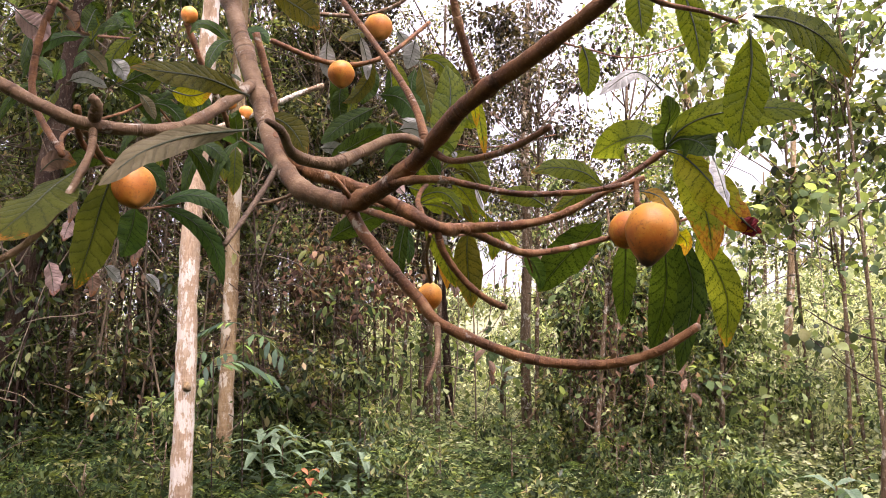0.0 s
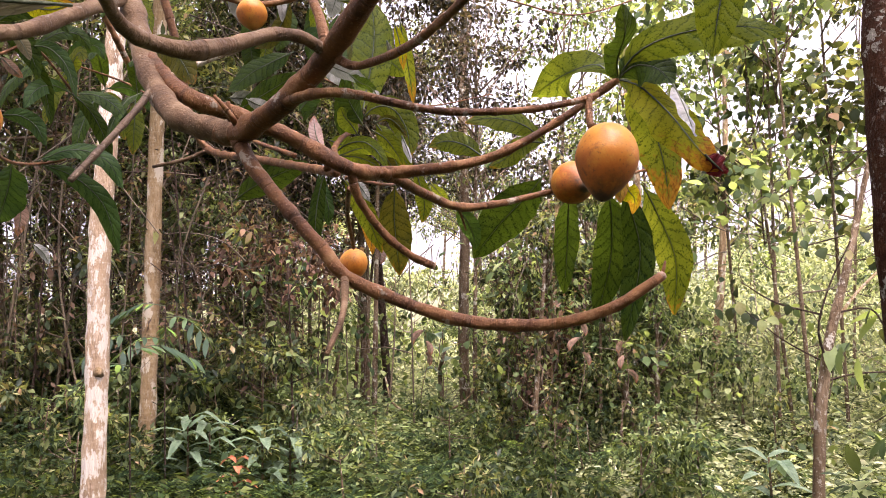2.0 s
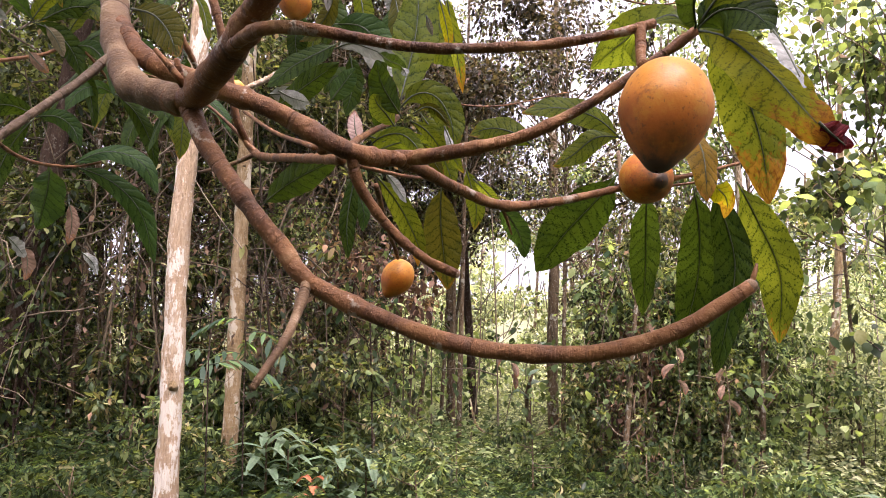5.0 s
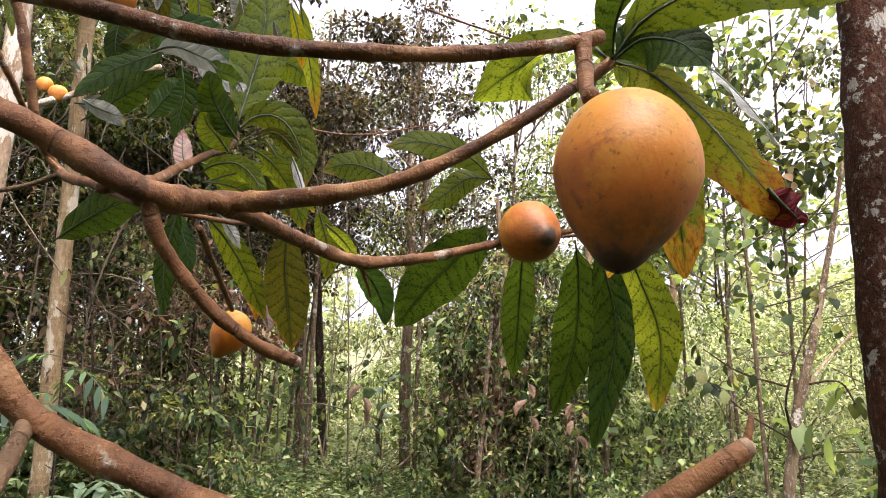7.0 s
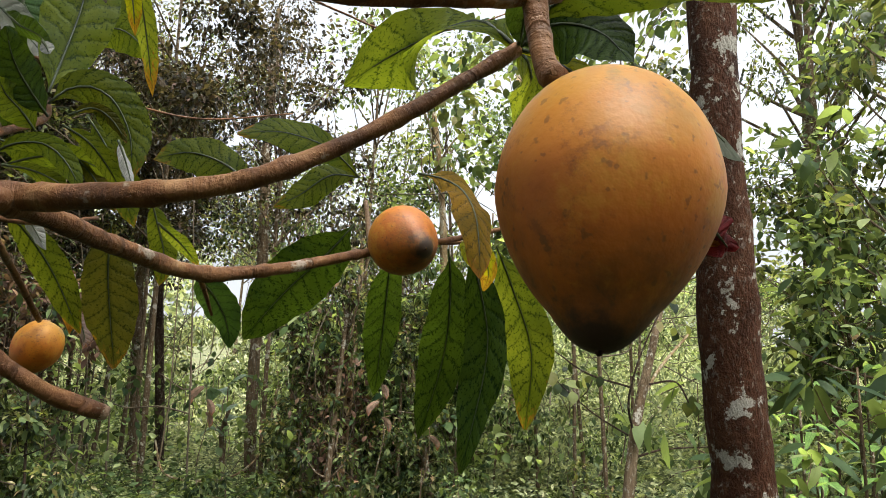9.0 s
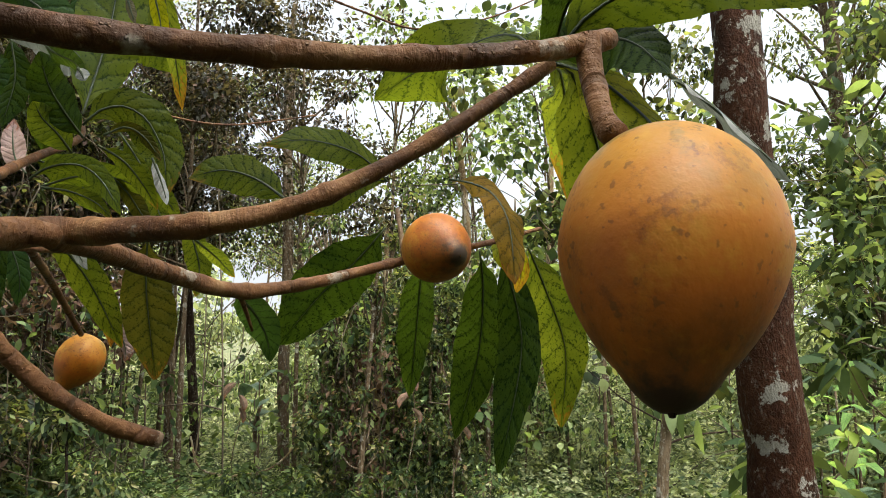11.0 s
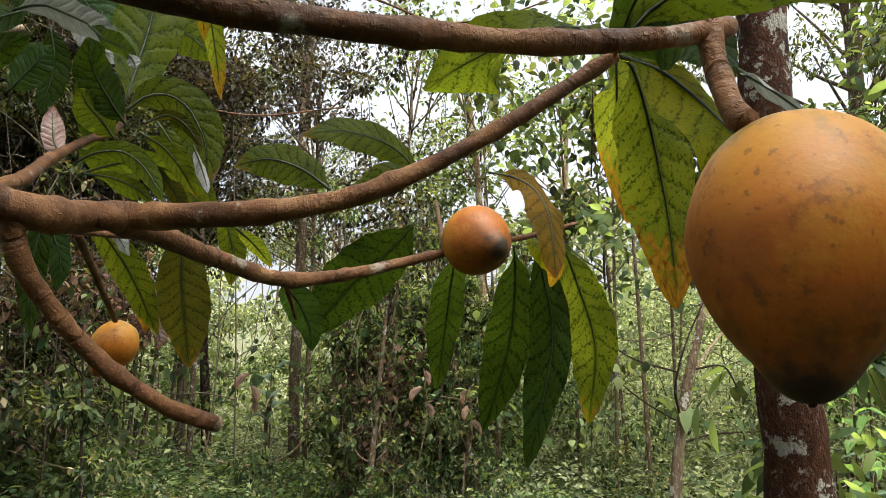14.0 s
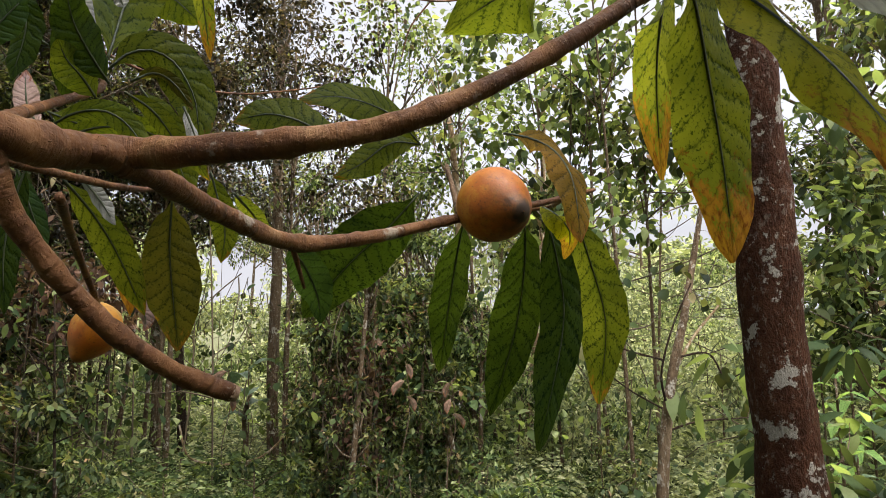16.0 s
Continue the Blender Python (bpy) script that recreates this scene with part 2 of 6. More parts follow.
def fruit_skin(lean):
    """Waxy orange skin, duller and yellower at the shoulder, reddish below, scuffed, dark at the tip."""
    n = Nodes("fruit skin" if lean == 1 else "fruit skin with pale tip")
    uv = n.t.nodes.new("ShaderNodeUVMap").outputs[0]
    sep = n.t.nodes.new("ShaderNodeSeparateXYZ")
    n.t.links.new(uv, sep.inputs[0])
    v = n.coord("Object")
    rnd = n.t.nodes.new("ShaderNodeObjectInfo").outputs["Random"]
    big = n.noise(v, 30, 4)
    cloud = n.noise(v, 75, 6, 0.7)
    k = n.math("ADD", sep.outputs[0], n.math("ADD", n.math("MULTIPLY", n.math("SUBTRACT", big, 0.5), 0.55), n.math("MULTIPLY", n.math("SUBTRACT", cloud, 0.5), 0.35)))
    col = n.ramp(k, [(0.04, (0.40, 0.205, 0.040)), (0.28, (0.46, 0.200, 0.014)), (0.50, (0.45, 0.142, 0.005)), (0.68, (0.36, 0.088, 0.003)), (0.82, (0.17, 0.044, 0.004) if lean == 1 else (0.27, 0.082, 0.004)), (0.93, (0.070, 0.022, 0.006) if lean == 1 else (0.24, 0.085, 0.008))])
    col = n.mix(n.math("MULTIPLY", rnd, 0.25), col, rgb(0.52, 0.22, 0.020))
    gold = n.span(n.noise(v, 52, 5, 0.7), 0.50, 0.64, 0.0, 0.6)
    col = n.mix(n.math("MULTIPLY", gold, n.span(sep.outputs[0], 0.45, 0.75, 1.0, 0.35)), col, rgb(0.50, 0.25, 0.022))
    grey = n.math("MULTIPLY", n.span(n.noise(v, 40, 6, 0.7), 0.52, 0.64, 0.0, 0.75), n.span(sep.outputs[0], 0.18, 0.50, 1.0, 0.15))
    col = n.mix(grey, col, rgb(0.16, 0.120, 0.040))
    brown = n.span(n.noise(v, 85, 7, 0.75), 0.53, 0.66, 0.0, 0.55)
    col = n.mix(brown, col, rgb(0.16, 0.046, 0.006))
    speck = n.span(n.noise(v, 300, 2, 0.5), 0.62, 0.70, 0.0, 0.55)
    col = n.mix(speck, col, rgb(0.11, 0.045, 0.010))
    tipm = n.span(n.math("ADD", sep.outputs[0], n.math("MULTIPLY", n.math("SUBTRACT", cloud, 0.5), 0.34)), 0.82, 0.94)
    col = n.mix(n.math("MULTIPLY", tipm, lean), col, rgb(0.035, 0.018, 0.009))
    h = n.math("ADD", n.noise(v, 420, 2), n.math("MULTIPLY", n.noise(v, 60, 3), 1.2))
    return n.finish(col, n.span(big, 0.3, 0.7, 0.48, 0.62), n.bump(h, 0.14, 0.0012), 0.0, 0.45)


def plain(name, dark, light, scale, rough=0.8, bump=0.4, depth=0.004):
    n = Nodes(name)
    v = n.coord("Object")
    t = n.noise(v, scale, 5, 0.65)
    f = n.noise(v, scale * 9, 4, 0.7)
    col = n.mix(n.span(n.math("ADD", n.math("MULTIPLY", t, 0.7), n.math("MULTIPLY", f, 0.3)), 0.35, 0.65), rgb(*dark), rgb(*light))
    return n.finish(col, rough, n.bump(f, bump, depth))


def soil():
    n = Nodes("forest floor")
    v = n.coord("Object")
    t = n.noise(v, 1.1, 6, 0.65)
    f = n.noise(v, 24, 5, 0.7)
    col = n.ramp(n.math("ADD", n.math("MULTIPLY", t, 0.6), n.math("MULTIPLY", f, 0.4)), [(0.34, (0.045, 0.050, 0.022)), (0.5, (0.115, 0.125, 0.050)), (0.64, (0.17, 0.15, 0.080))])
    return n.finish(col, 0.95, n.bump(f, 1.0, 0.04))


M_TWIG, M_LIMB = twig_bark(), limb_bark()
M_GREYTWIG = limb_skin("grey twig bark", [(0.30, (0.040, 0.024, 0.014)), (0.46, (0.090, 0.058, 0.034)), (0.60, (0.14, 0.096, 0.060)), (0.76, (0.21, 0.16, 0.11))], (0.18, 0.13, 0.085), (0.036, 0.022, 0.013), (0.30, 0.27, 0.22), 0.66)
M_PALE = tree_bark("pale smooth bark", (0.16, 0.105, 0.065), (0.30, 0.215, 0.135), (0.40, 0.32, 0.23), (0.50, 0.46, 0.39), 0.575, 0.25, 0.3, 0.3, 7.0)
M_TAN = tree_bark("tan bark", (0.09, 0.058, 0.028), (0.21, 0.145, 0.075), (0.31, 0.24, 0.15), (0.38, 0.34, 0.26), 0.60, 0.25, 0.35, 0.35, 7.0)
M_DARKBARK = tree_bark("dark bark", (0.014, 0.009, 0.007), (0.036, 0.022, 0.015), (0.08, 0.055, 0.038), (0.16, 0.15, 0.12), 0.74, 0.25)
M_REDBARK = tree_bark("red brown bark", (0.014, 0.006, 0.003), (0.044, 0.017, 0.008), (0.082, 0.036, 0.018), (0.27, 0.26, 0.22), 0.63, 0.5, 0.3, 0.22)
M_BROWNBARK = tree_bark("brown bark", (0.048, 0.032, 0.018), (0.11, 0.076, 0.044), (0.19, 0.14, 0.088), (0.36, 0.34, 0.28), 0.64, 0.25, 0.3)
M_LEAF = blade("leaf green", (0.026, 0.048, 0.005), (0.064, 0.086, 0.008), (0.40, 0.46, 0.02), 0.85, sheet=0.5)
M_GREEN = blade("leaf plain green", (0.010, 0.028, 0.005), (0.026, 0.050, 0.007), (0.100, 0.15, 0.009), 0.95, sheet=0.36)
M_MOTTLE = blade("leaf mottled green", (0.022, 0.040, 0.005), (0.056, 0.074, 0.008), (0.33, 0.36, 0.018), 0.95, 0.08, (0.16, 0.07, 0.015), sheet=0.45)
M_PINK = blade("leaf dry pink", (0.26, 0.17, 0.145), (0.40, 0.29, 0.26), (0.40, 0.28, 0.22), 0.25, 0.2, (0.22, 0.10, 0.08), sheet=0.25, rough=0.7)
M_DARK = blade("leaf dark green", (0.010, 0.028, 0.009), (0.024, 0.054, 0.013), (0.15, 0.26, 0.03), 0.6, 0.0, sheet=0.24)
M_TURN = blade("leaf turning", (0.028, 0.050, 0.006), (0.068, 0.090, 0.009), (0.50, 0.53, 0.03), 0.9, 0.28, sheet=0.5)
M_YELLOW = blade("leaf yellowing", (0.070, 0.095, 0.004), (0.150, 0.155, 0.006), (0.78, 0.70, 0.01), 0.75, 0.30, (0.46, 0.18, 0.015), sheet=0.68, rough=0.65)
M_OLIVE = blade("leaf olive brown", (0.028, 0.036, 0.006), (0.060, 0.058, 0.009), (0.25, 0.215, 0.018), 0.7, 0.1, (0.13, 0.065, 0.015), sheet=0.36)
M_AMBER = blade("leaf amber", (0.085, 0.060, 0.006), (0.190, 0.110, 0.010), (0.62, 0.37, 0.02), 0.75, 0.10, (0.24, 0.10, 0.02), sheet=0.5)
M_ORANGE = blade("leaf orange", (0.30, 0.15, 0.02), (0.46, 0.22, 0.03), (0.75, 0.36, 0.04), 0.5, 1.0, (0.50, 0.20, 0.02))
M_SILVER = blade("leaf silver underside", (0.22, 0.22, 0.20), (0.38, 0.38, 0.36), (0.40, 0.42, 0.34), 0.08, 0.0, sheet=0.2, rough=0.6)
M_OLDGREEN = blade("leaf old olive green", (0.028, 0.040, 0.007), (0.062, 0.072, 0.012), (0.26, 0.28, 0.025), 0.3, 0.1, sheet=0.42)
M_PALEUNDER = blade("leaf pale underside", (0.10, 0.085, 0.045), (0.16, 0.135, 0.08), (0.26, 0.22, 0.11), 0.1, 0.0, sheet=0.3, rough=0.6)
M_DRY = blade("leaf dry", (0.13, 0.080, 0.055), (0.24, 0.155, 0.11), (0.30, 0.19, 0.12), 0.2, 0.3, (0.17, 0.09, 0.055), sheet=0.25, rough=0.7)
M_GLOSSY = blade("glossy plant leaf", (0.058, 0.095, 0.056), (0.125, 0.170, 0.105), (0.24, 0.36, 0.14), 0.1, 0.0, sheet=0.25, rough=0.30)
M_REDLEAF = blade("young red leaf", (0.24, 0.075, 0.035), (0.42, 0.15, 0.075), (0.5, 0.2, 0.08), 0.1, 0.0, sheet=0.3)
M_FRESH = blade("fresh plant leaf", (0.08, 0.16, 0.045), (0.17, 0.27, 0.08), (0.45, 0.65, 0.12), 0.15, 0.0, sheet=0.4)
M_FRUIT, M_FRUIT_PALE = fruit_skin(1.0), fruit_skin(0.15)
M_REDTIP = blade("leaf dark red", (0.045, 0.004, 0.005), (0.12, 0.012, 0.015), (0.22, 0.02, 0.015), 0.5, 0.0, sheet=0.25)
M_CUT = plain("cut wood end", (0.17, 0.10, 0.06), (0.30, 0.20, 0.13), 200, 0.8)
M_SOIL = soil()
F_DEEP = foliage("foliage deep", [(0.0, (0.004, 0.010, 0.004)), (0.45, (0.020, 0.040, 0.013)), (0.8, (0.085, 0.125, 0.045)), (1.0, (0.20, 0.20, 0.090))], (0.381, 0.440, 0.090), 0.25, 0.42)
F_MID = foliage("foliage mid", [(0.0, (0.008, 0.017, 0.008)), (0.45, (0.050, 0.080, 0.030)), (0.78, (0.180, 0.215, 0.085)), (0.93, (0.350, 0.300, 0.165)), (1.0, (0.270, 0.150, 0.095))], (0.43, 0.46, 0.12), 0.28, 0.42)
F_LIGHT = foliage("foliage light", [(0.0, (0.018, 0.040, 0.017)), (0.5, (0.105, 0.158, 0.060)), (1.0, (0.30, 0.34, 0.165))], (0.42, 0.53, 0.15), 0.36, 0.5, 0.1)
# Pale greens with open sky light painted into the leaf colour.
F_SKYLIT = foliage("foliage painted skylit", [(0.0, (0.15, 0.20, 0.10)), (0.5, (0.42, 0.46, 0.24)), (1.0, (0.70, 0.66, 0.45))], (0.62, 0.70, 0.28), 0.35, 0.6)
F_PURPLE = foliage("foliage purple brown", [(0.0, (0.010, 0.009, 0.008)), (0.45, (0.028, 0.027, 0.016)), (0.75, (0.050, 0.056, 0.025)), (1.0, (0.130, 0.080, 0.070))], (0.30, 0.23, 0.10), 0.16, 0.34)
F_BROWN = foliage("foliage withered", [(0.0, (0.050, 0.032, 0.022)), (0.5, (0.120, 0.078, 0.052)), (1.0, (0.230, 0.150, 0.105))], (0.400, 0.260, 0.140), 0.25, 0.75)
F_RUST = foliage("rusty dead leaves", [(0.0, (0.045, 0.025, 0.017)), (0.5, (0.13, 0.075, 0.050)), (1.0, (0.33, 0.20, 0.15))], (0.40, 0.24, 0.13), 0.25, 0.75)
F_FERN = foliage("fern fronds", [(0.0, (0.008, 0.020, 0.007)), (0.6, (0.028, 0.052, 0.017)), (1.0, (0.070, 0.096, 0.036))], (0.18, 0.26, 0.06), 0.3, 0.65, 0.06)
F_FROND = foliage("compound leaves", [(0.0, (0.020, 0.050, 0.026)), (1.0, (0.090, 0.150, 0.075))], (0.30, 0.48, 0.14), 0.35, 0.6, 0.3)
F_TWIGS = plain("dry twigs", (0.038, 0.027, 0.014), (0.125, 0.092, 0.052), 3.0)
F_PALETWIG = plain("pale dead wood", (0.16, 0.125, 0.09), (0.36, 0.31, 0.25), 4.0)
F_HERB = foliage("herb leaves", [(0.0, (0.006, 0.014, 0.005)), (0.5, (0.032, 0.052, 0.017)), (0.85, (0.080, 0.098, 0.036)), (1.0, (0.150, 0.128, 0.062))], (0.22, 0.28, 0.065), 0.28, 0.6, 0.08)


# ---- mesh writing ----
def link(name, mesh, material, parent=None, label="", smooth=True):
    mesh.materials.append(material)
    if smooth:
        mesh.polygons.foreach_set("use_smooth", np.ones(len(mesh.polygons), dtype=bool))
    ob = new(name, mesh)
    if parent is not None:
        ob.parent = parent
    if label:
        tagged(ob, label)
    return ob


def mesh_from(name, verts, faces, uv=None):
    """A mesh from arrays; faces is an array of triangles or quads."""
    verts, faces = np.asarray(verts, np.float32), np.asarray(faces, np.int32)
    m = bpy.data.meshes.new(name)
    m.vertices.add(len(verts))
    m.vertices.foreach_set("co", verts.ravel())
    k = faces.shape[1]
    m.loops.add(faces.size)
    m.loops.foreach_set("vertex_index", faces.ravel())
    m.polygons.add(len(faces))
    m.polygons.foreach_set("loop_start", np.arange(0, faces.size, k, dtype=np.int32))
    if uv is not None:
        layer = m.uv_layers.new(name="UVMap")
        layer.data.foreach_set("uv", np.asarray(uv, np.float32)[faces.ravel()].ravel())
    m.update(calc_edges=True)
    return m


def spline(points, radii, step):
    """A smooth line through the points with its radii, at about the given step."""
    p, r = np.array(points, float), np.array(radii, float)
    if len(r) != len(p):
        r = np.interp(np.linspace(0, 1, len(p)), np.linspace(0, 1, len(r)), r)
    ext = np.vstack([2 * p[0] - p[1], p, 2 * p[-1] - p[-2]])
    out, rad = [], []
    for i in range(len(p) - 1):
        a, b, c, d = ext[i : i + 4]
        count = max(2, int(np.linalg.norm(c - b) / step))
        for t in np.linspace(0, 1, count, endpoint=False):
            out.append(0.5 * (2 * b + (c - a) * t + (2 * a - 5 * b + 4 * c - d) * t * t + (3 * b - a - 3 * c + d) * t**3))
            rad.append(r[i] * (1 - t) + r[i + 1] * t)
    return np.array(out + [p[-1]]), np.array(rad + [r[-1]])


def tube(points, radii, step=0.012, sides=12, rough=0.06, knots=0.0, seed=1, cap=True, wide=1.0):
    """Vertices and quads of a tapering, slightly uneven round limb."""
    line, rad = spline(points, radii, step)
    tang = np.gradient(line, axis=0)
    tang /= np.linalg.norm(tang, axis=1)[:, None] + 1e-12
    side = np.cross(tang[0], (0.3, 0.2, 0.93))
    if np.linalg.norm(side) < 0.1:
        side = np.cross(tang[0], (1, 0, 0))
    rng = np.random.default_rng(seed)
    phase = rng.uniform(0, 6.28, 6)
    dist = np.r_[0, np.cumsum(np.linalg.norm(np.diff(line, axis=0), axis=1))]
    ang = np.linspace(0, 2 * np.pi, sides, endpoint=False)
    verts = []
    for i, (c, t) in enumerate(zip(line, tang)):
        side = side - t * (side @ t)
        side /= np.linalg.norm(side)
        up = np.cross(t, side)
        d = dist[i] / max(rad.max(), 1e-4)
        bumpy = 1 + rough * (np.sin(2 * ang + d * 0.7 + phase[0]) * 0.5 + np.sin(3 * ang - d * 1.1 + phase[1]) * 0.4 + np.sin(d * 2.3 + phase[2]) * 0.5 + np.sin(ang + d * 3.1 + phase[3]) * 0.35 + np.sin(2 * ang + d * 5.3 + phase[5]) * 0.3)
        if knots:
            bumpy = bumpy + knots * max(0.0, math.sin(d * 0.9 + phase[4])) ** 8
        r = rad[i] * bumpy
        verts.append(c + np.outer(np.cos(ang) * r, side) * wide + np.outer(np.sin(ang) * r, up))
    n = len(line)
    verts = np.vstack(verts)
    i, j = np.meshgrid(np.arange(n - 1), np.arange(sides), indexing="ij")
    k = (j + 1) % sides
    quads = np.stack([i * sides + j, i * sides + k, (i + 1) * sides + k, (i + 1) * sides + j], -1).reshape(-1, 4)
    if cap:
        ends = []
        for ring, c in ((0, line[0] - tang[0] * rad[0] * 0.35), (n - 1, line[-1] + tang[-1] * rad[-1] * 0.35)):
            idx = len(verts)
            verts = np.vstack([verts, c])
            for a in range(0, sides, 2):
                q = [ring * sides + a, ring * sides + (a + 1) % sides, ring * sides + (a + 2) % sides, idx]
                ends.append(q[::-1] if ring == 0 else q)
        quads = np.vstack([quads, ends])
    return verts, quads


def part_tube(name, points, radii, material, parent, label="", **kw):
    v, q = tube(points, radii, **kw)
    sides = kw.get("sides", 12)
    rings = len(v) // sides
    mid = v[: rings * sides].reshape(rings, sides, 3).mean(1)
    along = np.r_[0, np.cumsum(np.linalg.norm(np.diff(mid, axis=0), axis=1))]
    uv = np.stack([np.repeat(along, sides), np.tile(np.arange(sides) / sides, rings)], 1)
    extra = len(v) - len(uv)
    uv = np.vstack([uv, np.array([[0.0, 0.5], [along[-1], 0.5]])[:extra]])
    return link(name, mesh_from(name, v, q, uv), material, parent, label)


def join_tubes(tubes):
    verts, quads, base = [], [], 0
    for v, q in tubes:
        verts.append(v)
        quads.append(q + base)
        base += len(v)
    return np.vstack(verts), np.vstack(quads)


EYE_WAY = Vector((0, -1, 0))


def leaf(line, width, material, parent, roll=0.0, label="", cup=0.18, wave=0.05, seed=0):
    """A large leaf along its midrib line: a blade with folded, wavy halves, and a midrib that runs out into the stalk."""
    pts, _ = spline(line, [1, 1], 0.008)
    dist = np.r_[0, np.cumsum(np.linalg.norm(np.diff(pts, axis=0), axis=1))]
    rows, cols = 22, 4
    at = np.linspace(0, dist[-1], rows)
    mid = np.stack([np.interp(at, dist, pts[:, k]) for k in range(3)], 1)
    tang = np.gradient(mid, axis=0)
    tang /= np.linalg.norm(tang, axis=1)[:, None]
    rng = np.random.default_rng(seed + 17)
    ph = rng.uniform(0, 6.28, 4)
    verts, uv = [], []
    for i in range(rows):
        u = i / (rows - 1)
        t = Vector(tang[i])
        nrm = EYE_WAY - t * EYE_WAY.dot(t)
        nrm.normalize()
        nrm = Matrix.Rotation(radians(roll + 10 * math.sin(u * 2.2 + ph[0])), 3, t) @ nrm
        across = t.cross(nrm)
        shape = math.sin(math.pi * min(1.0, 0.03 + 0.97 * u) ** 1.12) ** 0.74 if u < 0.985 else 0.05
        half = 0.5 * width * max(shape * min(1.0, (u / 0.16) ** 1.3 + 0.03), 0.015)
        for j in range(-cols, cols + 1):
            s = j / cols
            ripple = wave * width * abs(s) ** 1.5 * math.sin(u * 19 + ph[1] + (1.7 if s > 0 else 0.0))
            depth = -cup * half * abs(s) ** 1.4 + ripple
            verts.append(Vector(mid[i]) + across * (half * s * (1 + 0.03 * math.sin(u * 43 + ph[2] + s))) + nrm * depth)
            uv.append((u, 0.5 + 0.5 * s))
    w = 2 * cols + 1
    i, j = np.meshgrid(np.arange(rows - 1), np.arange(w - 1), indexing="ij")
    quads = np.stack([i * w + j, i * w + j + 1, (i + 1) * w + j + 1, (i + 1) * w + j], -1).reshape(-1, 4)
    ob = link("leaf", mesh_from("leaf", verts, quads, uv), material, parent, label)
    k = max(3, int(rows * 0.9))
    v, q = tube(mid[:k:3], [0.0016, 0.0011, 0.0005], 0.02, 6, 0.02)
    link("midrib", mesh_from("midrib", v, q), M_RIB, ob)
    return ob


M_RIB = plain("leaf rib", (0.018, 0.032, 0.008), (0.05, 0.062, 0.018), 90, 0.6)


def fruit(centre, width, height, axis, parent, label="", tip=True, skin=None):
    """An egg-shaped fruit with a pointed tip; axis points from the stalk to the tip."""
    rows, sides = 34, 40
    axis = Vector(axis).normalized()
    side = axis.orthogonal().normalized()
    up = axis.cross(side)
    c = Vector(centre)
    rng = np.random.default_rng(int(abs(centre[0]) * 1000) + 3)
    ph = rng.uniform(0, 6.28, 4)
    verts, uv = [], []
    for i in range(rows + 1):
        u = i / rows
        a = 0.03 + u * (math.pi - 0.06)
        z = -math.cos(a)
        r = math.sin(a) ** 0.92
        if z > 0:
            r *= 1 - 0.26 * z**1.25
            z = z * (1 + 0.05 * z) + 0.30 * max(0.0, z - 0.84) ** 1.1 * 3.0
        else:
            z = z + 0.10 * max(0.0, -z - 0.9) * 6
        for j in range(sides):
            b = 2 * math.pi * j / sides
            k = 1 + 0.012 * math.sin(2 * b + ph[0]) + 0.010 * math.sin(3 * b + ph[1] + 2 * u) + 0.012 * math.sin(5 * u + b + ph[2])
            verts.append(c + axis * (z * height * 0.47) + (side * math.cos(b) + up * math.sin(b)) * (r * k * width * 0.5))
            uv.append((u, j / sides))
    i, j = np.meshgrid(np.arange(rows), np.arange(sides), indexing="ij")
    k = (j + 1) % sides
    quads = np.stack([i * sides + j, i * sides + k, (i + 1) * sides + k, (i + 1) * sides + j], -1).reshape(-1, 4)
    ob = link("fruit", mesh_from("fruit", verts, quads, uv), skin or M_FRUIT, parent, label)
    if tip:
        v, q = tube([c + axis * height * 0.50, c + axis * height * 0.56 + side * 0.001], [0.0022, 0.0009], 0.002, 8)
        link("tip", mesh_from("tip", v, q), M_DARKBARK, ob, "dried dark flower remnant")
    return ob


def leaves_mesh(name, pos, length, wide, axis, normal, fine=True, fold=0.25):
    """Many leaves in one mesh. pos, axis, normal: n x 3; length, wide: n."""
    pos, axis, normal = (np.asarray(x, float) for x in (pos, axis, normal))
    axis = axis / (np.linalg.norm(axis, axis=1)[:, None] + 1e-9)
    normal = normal - axis * (normal * axis).sum(1)[:, None]
    normal /= np.linalg.norm(normal, axis=1)[:, None] + 1e-9
    across = np.cross(axis, normal)
    L, W = np.asarray(length)[:, None], np.asarray(wide)[:, None] * 0.5
    n = len(pos)
    if fine:
        edge = [(0.10, 0.42), (0.26, 0.86), (0.45, 1.0), (0.66, 0.80), (0.84, 0.42)]
        spine = [(0, 0, 0), (0.26, 0, 0.02), (0.45, 0, 0.02), (0.66, 0, 0.0), (0.84, 0, -0.04), (1.0, 0, -0.10)]
        rows = spine + [(a, -b, -0.10 * a**3) for a, b in edge] + [(a, b, -0.10 * a**3) for a, b in edge]
        half = [(0, 6, 1), (1, 6, 7), (1, 7, 2), (2, 7, 8), (2, 8, 3), (3, 8, 9), (3, 9, 4), (4, 9, 10), (4, 10, 5)]
        tri = half + [(a, c + 5 if c > 5 else c, b + 5 if b > 5 else b) for a, b, c in half]
    else:
        rows = [(0, 0, 0), (0.45, -1, 0), (1.0, 0, -0.05), (0.45, 1, 0)]
        tri = [(0, 1, 2), (0, 2, 3)]
    verts = np.stack([pos + axis * L * a + across * W * b + normal * (abs(b) * W * fold + L * c) for a, b, c in rows], 1)
    faces = (np.arange(n)[:, None, None] * len(rows) + np.array(tri)[None]).reshape(-1, 3)
    return mesh_from(name, verts.reshape(-1, 3), faces)


def unit(rng, n):
    v = rng.normal(size=(n, 3))
    return v / np.linalg.norm(v, axis=1)[:, None]


